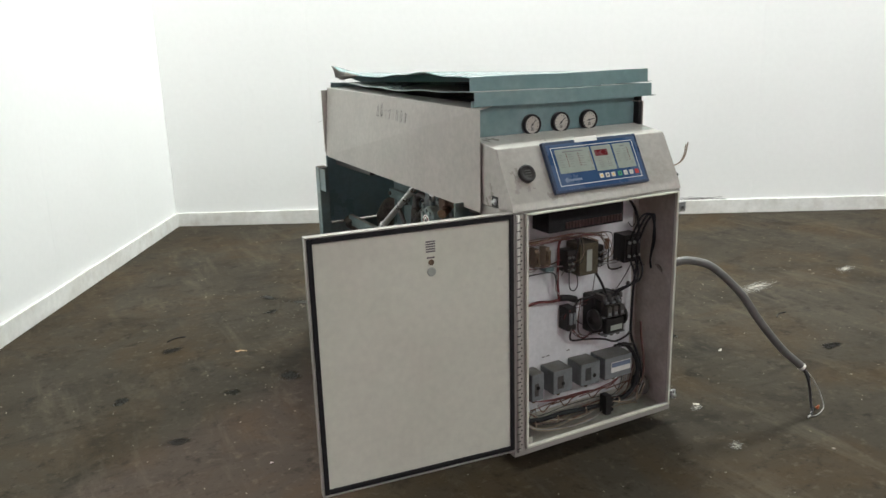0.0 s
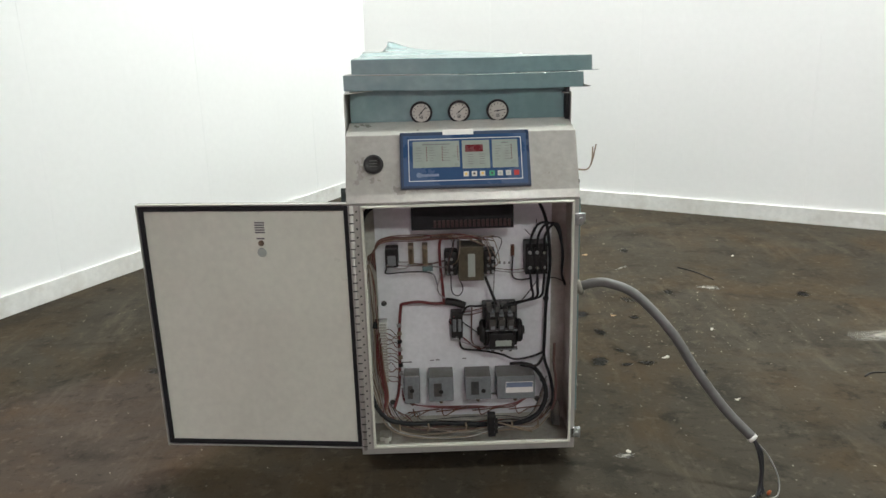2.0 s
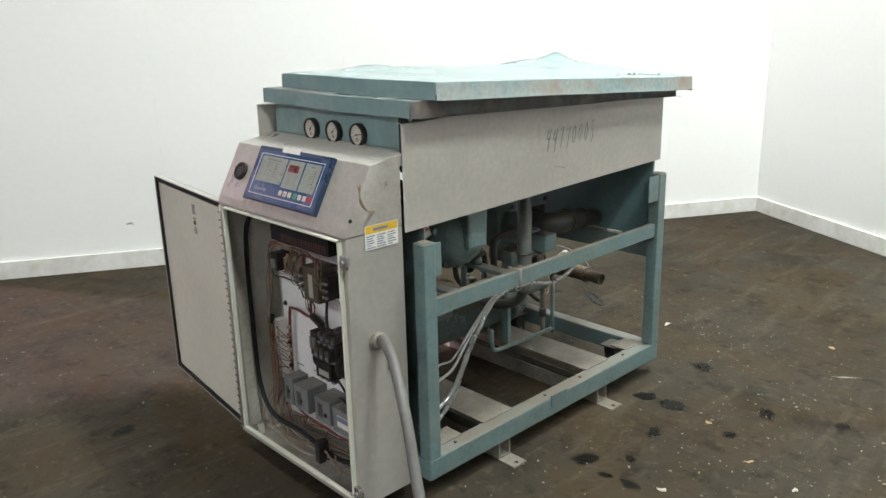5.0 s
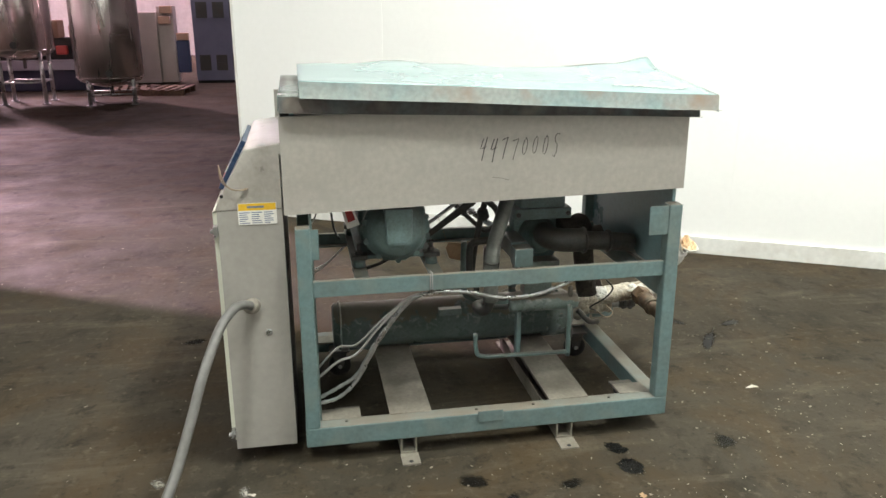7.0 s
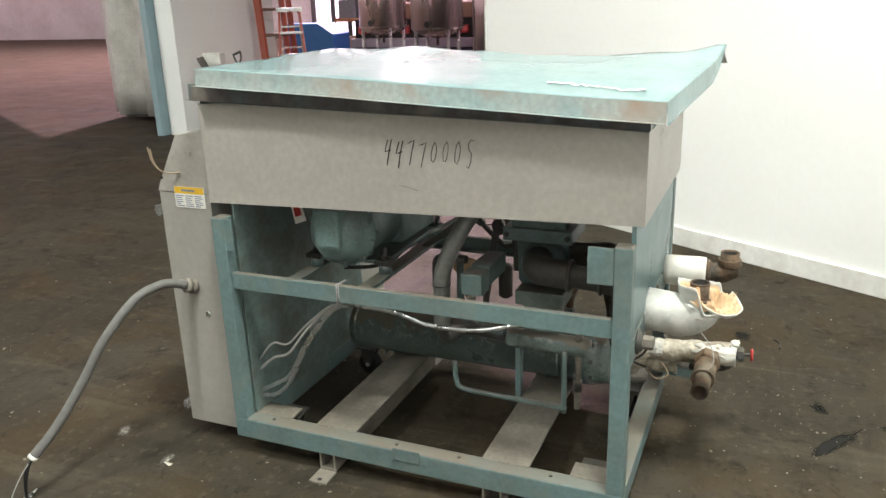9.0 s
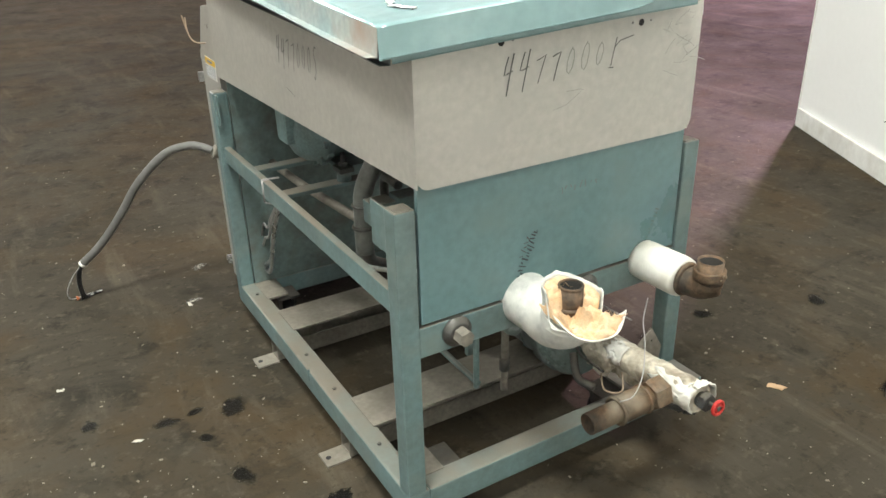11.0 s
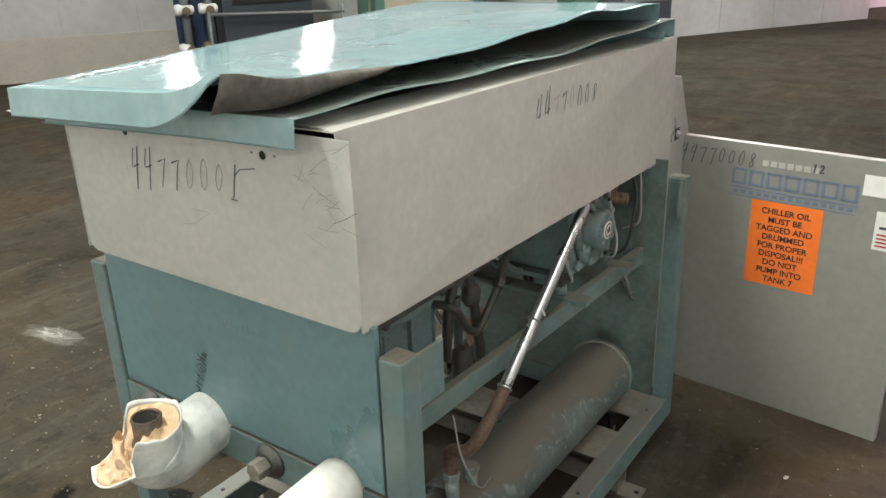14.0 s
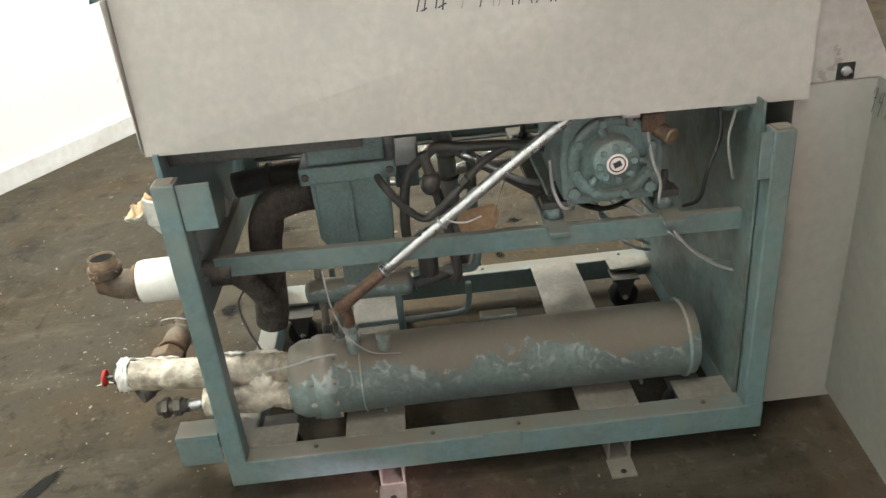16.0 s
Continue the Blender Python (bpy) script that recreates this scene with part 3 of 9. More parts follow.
# ---------------------------------------------------------------- the chiller: frame and skins
CH = thing("industrial_chiller", (1.685, 2.94, 0), "dusty teal and grey industrial water chiller with an open control cabinet", "chiller")
XL, XR, YF, YB = 1.242, 2.124, 2.274, 3.643
Z0, Z1 = 0.069, 0.145


def chiller_frame():
    for name, lo, hi in (("base_beam", (XR - 0.06, YF, Z0), (XR, YB, Z1)), ("base_beam", (XL, YF, Z0), (XL + 0.06, YB, Z1)),
                         ("base_beam", (XL + 0.061, YB - 0.06, Z0), (XR - 0.061, YB, Z1 - 0.001)), ("base_beam", (XL + 0.061, YF, Z0), (XR - 0.061, YF + 0.06, Z1 - 0.001))):
        bm = B()
        box(bm, lo, hi, 0.006)
        part(name, bm, TEAL, CH, "teal steel base beam with a dusty top")
    for y0, y1 in ((2.58, 2.735), (3.19, 3.345)):
        bm = B()
        box(bm, (XL + 0.05, y0, Z1 - 0.004), (XR - 0.05, y1, Z1 + 0.003), 0.001)
        part("cross_plate", bm, PLATE, CH, "dusty grey steel cross plate")
    for x0, x1 in ((XR - 0.13, XR - 0.05), (XL + 0.05, XL + 0.13)):
        for y0, y1 in ((YF + 0.05, YF + 0.2), (YB - 0.17, YB - 0.05)):
            bm = B()
            box(bm, (x0, y0, Z1 - 0.006), (x1, y1, Z1 + 0.002), 0.001)
            part("caster_plate", bm, PLATE, CH)
    # welded doubler on both side beams, bolts on their tops
    for x0, x1 in ((XR - 0.004, XR + 0.005), (XL - 0.005, XL + 0.004)):
        bm = B()
        box(bm, (x0, 2.90, 0.11), (x1, 2.995, 0.155), 0.002)
        part("doubler_plate", bm, TEAL, CH)
    for x in (XR - 0.03, XL + 0.03):
        for y in (2.42, 2.9, 3.12, 3.42):
            bm = B()
            hexnut(bm, (x, y, Z1), (0, 0, 1), 0.006, 0.005)
            part("beam_bolt", bm, DARK, CH)
    # posts with their tabs
    for x0 in (XR - 0.05, XL):
        for y0, t0, t1, top in ((YF + 0.002, YF + 0.05, YF + 0.078, 0.880), (YB - 0.050, YB - 0.122, YB - 0.051, 0.902)):
            bm = B()
            box(bm, (x0, y0, Z1 - 0.002), (x0 + 0.05, y0 + 0.05, top), 0.005)
            post = part("post", bm, TEAL, CH)
            bm = B()
            box(bm, (x0 + 0.006, y0 + 0.006, top - 0.001), (x0 + 0.044, y0 + 0.044, top + 0.002), 0.001)
            part("post_cap", bm, PLATE, post, "bare dusty cap")
            bm = B()
            xs = (x0 + 0.040, x0 + 0.046) if x0 > 1.7 else (x0 + 0.004, x0 + 0.010)
            box(bm, (xs[0], t0, top - 0.11), (xs[1], t1, top - 0.004), 0.002)
            part("tab", bm, TEAL, post)
    # side rails; the left one is set in behind the posts
    for (xf, zf), (xb, zb), s in (((XR - 0.012, 0.690), (XR - 0.012, 0.690), -1), ((1.348, 0.650), (1.384, 0.651), 1)):
        for name, a, b, h in (("side_rail", 0.0, 0.022, 0.056 if s < 0 else 0.052), ("rail_flange", 0.0225, 0.050, 0.006)):
            bm = B()
            lo = 0.0 if name == "side_rail" else (0.050 if s < 0 else 0.046)
            q = [bm.verts.new((x + s * d, y, z - lo - k)) for x, y, z in ((xf, YF + 0.052, zf), (xb, YB - 0.050, zb)) for d, k in ((a, 0), (b, 0), (b, h), (a, h))]
            for f in ((0, 1, 2, 3), (4, 5, 6, 7), (0, 1, 5, 4), (1, 2, 6, 5), (2, 3, 7, 6), (3, 0, 4, 7)):
                bm.faces.new([q[i] for i in f])
            bmesh.ops.recalc_face_normals(bm, faces=bm.faces)
            bmesh.ops.bevel(bm, geom=list(bm.edges), offset=0.0025 if lo == 0 else 0.001, segments=2, profile=0.6, affect="EDGES")
            ob = part(name, bm, TEAL, CH if lo == 0 else rail)
            rail = ob if lo == 0 else rail
    bm = B()
    box(bm, (XL + 0.049, YB - 0.035, 0.533), (XR - 0.049, YB - 0.002, 0.612), 0.004)
    part("back_rail", bm, TEAL, CH)
    # skid bars with flattened feet
    for y0, y1 in ((2.612, 2.672), (3.206, 3.27)):
        bm = B()
        prism(bm, [(y0, 0.006), (y1, 0.006), (y1, 0.068), (y1 - 0.006, 0.068), (y1 - 0.006, 0.012), (y0 + 0.006, 0.012), (y0 + 0.006, 0.068), (y0, 0.068)], "x", XL + 0.01, XR - 0.004)
        bar = part("skid_bar", bm, PLATE, CH, "dusty channel under the frame")
        for x0, x1 in ((XR - 0.005, XR + 0.07), (XL - 0.055, XL + 0.012)):
            bm = B()
            box(bm, (x0, y0 - 0.002, 0), (x1, y1 + 0.004, 0.006), 0.001)
            part("foot_plate", bm, PLATE, bar)
            bm = B()
            cyl(bm, ((x0 + x1) / 2 + (0.02 if x0 > 1.7 else -0.015), (y0 + y1) / 2, 0.0061), ((x0 + x1) / 2 + (0.02 if x0 > 1.7 else -0.015), (y0 + y1) / 2, 0.0068), 0.008, seg=12)
            part("foot_hole", bm, RUBBER, bar)
    # casters
    for x, y in ((1.40, 2.43), (1.99, 2.43), (1.40, 3.53), (1.97, 3.53)):
        bm = B()
        box(bm, (x - 0.04, y - 0.045, 0.120), (x + 0.04, y + 0.045, 0.128), 0.001)
        for s in (-1, 1):
            prism(bm, [(y - 0.035, 0.122), (y + 0.035, 0.122), (y + 0.014, 0.045), (y - 0.014, 0.045)], "x", x + s * 0.024, x + s * 0.027)
        c = part("caster", bm, DARK, CH, "swivel caster with a black wheel")
        bm = B()
        lathe(bm, (x - 0.02, y, 0.05), (1, 0, 0), [(0.03, 0), (0.046, 0.002), (0.05, 0.01), (0.05, 0.03), (0.046, 0.038), (0.03, 0.04)], 24)
        part("wheel", bm, RUBBER, c)
        bm = B()
        cyl(bm, (x - 0.03, y, 0.05), (x + 0.03, y, 0.05), 0.009, seg=10)
        part("axle", bm, ZINC, c)


def sheet(bm, quad, t, inward):
    """A thin sheet from four corners, thickened inward."""
    q = [Vector(p) for p in quad]
    w = Vector(inward).normalized() * t
    a = [bm.verts.new(p) for p in q]
    b = [bm.verts.new(p + w) for p in q]
    bm.faces.new(a)
    bm.faces.new(b[::-1])
    for i in range(4):
        bm.faces.new((a[i], a[(i + 1) % 4], b[(i + 1) % 4], b[i]))


def chiller_skins():
    # teal back panel and the teal bulkhead behind the control cabinet
    bm = B()
    box(bm, (XL + 0.057, YB - 0.016, 0.619), (XR - 0.057, YB - 0.003, 0.95), 0.002)
    p = part("back_panel", bm, TEAL_PANEL, CH, "smooth teal back panel with marker notes")
    for at, long, high, n, seed, w, ink in (((1.795, 0.660), 0.125, 0.026, 14, 3, 0.0036, INK), ((1.790, 0.715), 0.055, 0.020, 5, 6, 0.0026, INK_GREY), ((1.398, 0.655), 0.10, 0.018, 9, 4, 0.0022, INK_GREY)):
        part("marker_note", scribble((at[0], 3.6405, at[1]), (-0.42, 0, 0.91), (0.91, 0, 0.42), long, high, n, seed, w), ink, p, "unreadable black handwriting")
    part("marker_note", scribble((1.69, 3.6405, 0.85), (-1, 0, 0.05), (0, 0, 1), 0.12, 0.022, 8, 5, 0.0020), FAINT, p)
    bm = B()
    box(bm, (XL + 0.052, 2.326, Z1), (XR - 0.052, 2.333, 0.93))
    part("bulkhead", bm, DIRTY_TEAL, CH, "teal sheet bulkhead")
    # grey shroud: left, right and back sheets with folded top edges
    bm = B()
    sheet(bm, [(1.335, 2.215, 1.262), (1.335, 3.655, 1.277), (1.308, 3.655, 0.946), (1.332, 2.215, 0.912)], 0.0025, (1, 0, 0))
    sheet(bm, [(1.335, 2.215, 1.262), (1.335, 3.655, 1.277), (1.435, 3.648, 1.281), (1.435, 2.285, 1.266)], 0.002, (0, 0, -1))
    left = part("side_panel", bm, GREY, CH, "plain warm grey sheet side panel")
    handwriting("44770008", (1.3285, 3.060, 1.164), (0, -1, 0.02), (0.03, 0, 1), 0.0385, 0.054, 0.0021, 7, INK, left, 0.22, (2, 4), 1.55)
    bm = B()
    sheet(bm, [(2.078, 2.245, 1.245), (2.078, 3.662, 1.262), (2.078, 3.662, 0.951), (2.078, 2.245, 0.918)], 0.0025, (-1, 0, 0))
    sheet(bm, [(2.078, 2.245, 1.245), (2.078, 3.662, 1.262), (2.052, 3.655, 1.262), (2.052, 2.25, 1.245)], 0.002, (0, 0, -1))
    right = part("side_panel", bm, GREY, CH, "plain warm grey sheet side panel")
    handwriting("4477000S", (2.0795, 2.902, 1.089), (0, 1, 0.02), (0, 0, 1), 0.0365, 0.064, 0.0020, 8, INK, right, 0.20)
    bm = B()
    stroke(bm, (2.0795, 2.95, 1.02), (0, 1, 0), (0, 0, 1), [(0, 0), (0.03, -0.004), (0.06, -0.012)], 0.0015)
    part("scratch", bm, FAINT, right)
    # back sheet with rounded lower corners
    bm = B()
    r, pts = 0.03, []
    x0, x1, zb, zt = 1.304, 2.0765, 0.945, 1.266
    for cx, a0 in ((x1 - r, 0), (x0 + r, -90)):
        for k in range(6):
            a = radians(a0 - 18 * k)
            pts.append((cx + r * math.cos(a), zb + r + r * math.sin(a)))
    pts += [(x0, zt), (x1, zt)]
    prism(bm, pts, "y", 3.657, 3.6595)
    sheet(bm, [(x0 + 0.032, 3.657, zt + 0.010), (x1 - 0.03, 3.657, zt - 0.001), (x1 - 0.1, 3.58, zt - 0.001), (x0 + 0.135, 3.58, zt + 0.011)], 0.002, (0, 0, -1))
    back = part("end_panel", bm, GREY, CH, "scuffed grey sheet end panel with rounded corners")
    handwriting("4477000L", (1.872, 3.6597, 1.133), (-1, 0, 0.02), (0, 0, 1), 0.0405, 0.055, 0.0021, 9, INK_GREY, back, 0.16, (4, 5, 6), 1.2)
    rnd = random.Random(5)
    for i in range(22):
        bm = B()
        x, z = rnd.uniform(1.325, 1.43), rnd.uniform(1.10, 1.245)
        k, h = rnd.uniform(0.008, 0.05), rnd.uniform(-0.012, 0.016)
        stroke(bm, (0, 3.6597, 0), (-1, 0, 0), (0, 0, 1), [(-x, z), (-x + k * 0.5, z + h + rnd.uniform(-0.004, 0.004)), (-x + k, z + 2 * h)], rnd.uniform(0.0006, 0.0013))
        part("scratch", bm, rnd.choice((RUBBED, RUBBED, FAINT)), back)
    for pts in ([(-1.735, 1.062), (-1.70, 1.068), (-1.66, 1.092)], [(-1.70, 1.097), (-1.662, 1.098), (-1.652, 1.094)]):
        bm = B()
        stroke(bm, (0, 3.6597, 0), (-1, 0, 0), (0, 0, 1), pts, 0.0012)
        part("scratch", bm, RUBBED, back)
    for x in (1.872, 1.495):
        bm = B()
        lathe(bm, (x, 3.6592, 1.222), (0, 1, 0), [(0.0075, 0), (0.0075, 0.001), (0.0055, 0.0012)], 14)
        part("screw_hole", bm, RUBBER, back)
        for s in (-0.028, 0.026):
            bm = B()
            cyl(bm, (x + s, 3.6593, 1.224), (x + s, 3.6602, 1.224), 0.0028, seg=8)
            part("rivet_hole", bm, FAINT, back)
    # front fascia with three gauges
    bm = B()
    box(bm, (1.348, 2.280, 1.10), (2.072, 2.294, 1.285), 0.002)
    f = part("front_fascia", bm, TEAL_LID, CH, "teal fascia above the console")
    bm = B()
    box(bm, (2.060, 2.250, 1.10), (2.073, 2.279, 1.275), 0.001)
    part("edge_strip", bm, RUBBER, f)
    for x, turn in ((1.583, 48), (1.709, 42), (1.837, 8)):
        gauge(x, 1.190, turn)


def gauge(x, z, turn):
    y = 2.280
    bm = B()
    lathe(bm, (x, y, z), (0, -1, 0), [(0.037, 0), (0.0372, 0.012), (0.0362, 0.018), (0.0310, 0.019), (0.0300, 0.013)], 40)
    g = part("pressure_gauge", bm, BLACK, CH, "round pressure gauge with a white dial")
    bm = B()
    cyl(bm, (x, y - 0.011, z), (x, y - 0.0135, z), 0.0305, seg=36)
    part("dial", bm, DIAL, g)
    bm = B()
    for k in range(11):
        a = radians(225 - 27 * k)
        c, s = math.cos(a), math.sin(a)
        stroke(bm, (x, y - 0.0135, z), (1, 0, 0), (0, 0, 1), [(0.0215 * c, 0.0215 * s), (0.0265 * c, 0.0265 * s)], 0.0016, 0.0006)
    for k in range(3):
        flat(bm, (x, y - 0.0135, z), (1, 0, 0), (0, 0, 1), -0.006, 0.006, -0.012 - 0.004 * k, -0.010 - 0.004 * k, 0.0006, 0.0004)
    part("scale_marks", bm, INK, g)
    bm = B()
    a = radians(turn)
    c, s = math.cos(a), math.sin(a)
    stroke(bm, (x, y - 0.0135, z), (1, 0, 0), (0, 0, 1), [(-0.011 * c, -0.011 * s), (0.023 * c, 0.023 * s)], 0.0026, 0.0014)
    cyl(bm, (x, y - 0.0136, z), (x, y - 0.0165, z), 0.0035, seg=12)
    part("needle", bm, INK, g)


# ---------------------------------------------------------------- control cabinet
CX0, CX1, CY0, CY1, CZ0, CZ1 = 1.345, 2.070, 2.030, 2.240, 0.062, 0.940


def control_cabinet():
    t = 0.003
    bm = B()
    box(bm, (CX0 + t, CY1 - t, CZ0 + t), (CX1 - t, CY1, CZ1), 0.0008)
    cab = part("cabinet_back", bm, STEEL, CH, "worn grey steel cabinet back")
    for name, lo, hi in (("cabinet_side", (CX0, CY0 + 0.002, CZ0), (CX0 + t, CY1, CZ1)), ("cabinet_side", (CX1 - t, CY0 + 0.002, CZ0), (CX1, CY1, CZ1)),
                         ("cabinet_floor", (CX0 + t, CY0 + 0.002, CZ0), (CX1 - t, CY1, CZ0 + t))):
        bm = B()
        box(bm, lo, hi, 0.0008)
        part(name, bm, STEEL, cab)
    bm = B()
    e = 0.0035
    for lo, hi in (((CX0 + e, CY0 + 0.012, CZ0 + e), (CX0 + e + 0.001, CY1 - e, CZ1)), ((CX1 - e - 0.001, CY0 + 0.012, CZ0 + e), (CX1 - e, CY1 - e, CZ1)),
                   ((CX0 + e + 0.001, CY0 + 0.012, CZ0 + e), (CX1 - e - 0.001, CY1 - e, CZ0 + e + 0.001)), ((CX0 + e + 0.001, CY1 - e - 0.001, CZ0 + e + 0.001), (CX1 - e - 0.001, CY1 - e, CZ1)),
                   ((CX0 + e + 0.001, CY0 + 0.012, CZ1 - 0.003), (CX1 - e - 0.001, CY1 - e, CZ1 - 0.001))):
        box(bm, lo, hi)
    each("liner", bm, INNER, cab, "dusty cream painted inside")
    # rolled lip round the opening
    ox0, ox1, oz0, oz1 = 1.390, 2.050, 0.099, 0.932
    bm = B()
    for lo, hi in (((CX0, CY0 - 0.002, CZ0), (ox0, CY0 + 0.004, CZ1 - 0.001)), ((ox1, CY0 - 0.002, CZ0), (CX1, CY0 + 0.004, CZ1 - 0.001)),
                   ((ox0, CY0 - 0.002, CZ0), (ox1, CY0 + 0.004, oz0 - 0.006)), ((ox0, CY0 - 0.002, oz1), (ox1, CY0 + 0.004, CZ1 - 0.001))):
        box(bm, lo, hi, 0.001)
    each("front_flange", bm, STEEL, cab)
    bm = B()
    for lo, hi in (((ox0 - 0.004, CY0 - 0.017, oz0 - 0.008), (ox0 + 0.004, CY0 - 0.0025, oz1 + 0.004)), ((ox1 - 0.004, CY0 - 0.017, oz0 - 0.008), (ox1 + 0.004, CY0 - 0.0025, oz1 + 0.004)),
                   ((ox0 - 0.004, CY0 - 0.017, oz0 - 0.008), (ox1 + 0.004, CY0 - 0.0025, oz0)), ((ox0 - 0.004, CY0 - 0.017, oz1 - 0.002), (ox1 + 0.004, CY0 - 0.0025, oz1 + 0.004))):
        box(bm, lo, hi, 0.0015)
    each("opening_lip", bm, CREAM, cab, "pale raised lip of the opening")
    bm = B()
    cyl(bm, (CX0 + 0.012, CY0 - 0.007, CZ0 + 0.02), (CX0 + 0.012, CY0 - 0.007, CZ1 - 0.004), 0.006, seg=12)
    box(bm, (CX0 + 0.014, CY0 - 0.0045, CZ0 + 0.02), (CX0 + 0.034, CY0 - 0.0025, CZ1 - 0.004))
    hinge = part("piano_hinge", bm, GREY, cab, "long painted piano hinge")
    bm = B()
    z = CZ0 + 0.035
    while z < CZ1 - 0.02:
        box(bm, (CX0 + 0.0045, CY0 - 0.0138, z), (CX0 + 0.0195, CY0 - 0.0126, z + 0.004))
        cyl(bm, (CX0 + 0.027, CY0 - 0.0046, z + 0.01), (CX0 + 0.027, CY0 - 0.0062, z + 0.01), 0.0032, seg=8)
        z += 0.028
    part("hinge_knuckle", bm, DARK, cab)
    # latch lugs on the right edge, clamps
    for z in (0.875, 0.125):
        bm = B()
        box(bm, (2.056, CY0 - 0.016, z - 0.018), (2.088, CY0 - 0.003, z + 0.018), 0.002)
        cyl(bm, (2.074, CY0 - 0.017, z), (2.074, CY0 - 0.026, z), 0.007, seg=12)
        part("latch_lug", bm, ZINC, cab)
    # right side: rating plate, hole with stray wires, knockout
    bm = B()
    flat(bm, (CX1 + 0.0024, 2.096, 0.892), (0, 1, 0), (0, 0, 1), 0, 0.125, 0, 0.072)
    plate = part("rating_plate", bm, WHITE, CH, "yellow-headed rating plate with fine print")
    bm = B()
    flat(bm, (CX1 + 0.0024, 2.096, 0.892), (0, 1, 0), (0, 0, 1), 0.002, 0.123, 0.048, 0.071, 0.0016)
    part("plate_header", bm, YELLOW, plate)
    bm = B()
    rnd = random.Random(2)
    flat(bm, (CX1 + 0.0024, 2.096, 0.892), (0, 1, 0), (0, 0, 1), 0.03, 0.085, 0.056, 0.063, 0.0022)
    for k in range(6):
        for x0, x1 in ((0.004, 0.038), (0.044, 0.078), (0.084, 0.120)):
            flat(bm, (CX1 + 0.0024, 2.096, 0.892), (0, 1, 0), (0, 0, 1), x0, x0 + (x1 - x0) * rnd.uniform(0.5, 1), 0.004 + 0.007 * k, 0.007 + 0.007 * k, 0.0016)
    each("print_bar", bm, LOGO_BLUE, plate)
    bm = B()
    cyl(bm, (CX1 + 0.0002, 2.134, 1.018), (CX1 + 0.001, 2.134, 1.018), 0.012, seg=18)
    cyl(bm, (CX1 + 0.0002, 2.048, 0.99), (CX1 + 0.0025, 2.048, 0.99), 0.006, seg=10)
    part("side_hole", bm, RUBBER, cab)
    for k in range(2):
        bm = B()
        tube(bm, [(2.06, 2.134, 1.016), (2.085, 2.125 - 0.01 * k, 1.012), (2.105, 2.085, 1.02), (2.112, 2.062 - 0.006 * k, 1.05), (2.112 + 0.01 * k, 2.052, 1.095 + 0.008 * k)], 0.0022, 6)
        part("stray_wire", bm, TAN, CH, "stray tan wire end")
    bm = B()
    lathe(bm, (CX1, 2.168, 0.505), (1, 0, 0), [(0.012, 0), (0.012, 0.003), (0.009, 0.004)], 16)
    part("knockout_plug", bm, ZINC, cab)
    # switch on the left side
    bm = B()
    box(bm, (CX0 - 0.004, 2.115, 0.944), (CX0 - 0.0005, 2.155, 0.982), 0.001)
    sw = part("key_switch", bm, BLACK, CH, "small black switch plate with a chrome turn")
    bm = B()
    lathe(bm, (CX0 - 0.004, 2.135, 0.963), (-1, 0, 0), [(0.011, 0), (0.011, 0.003), (0.008, 0.005)], 16)
    box(bm, (CX0 - 0.014, 2.125, 0.960), (CX0 - 0.008, 2.145, 0.966), 0.001)
    part("switch_turn", bm, ZINC, sw)


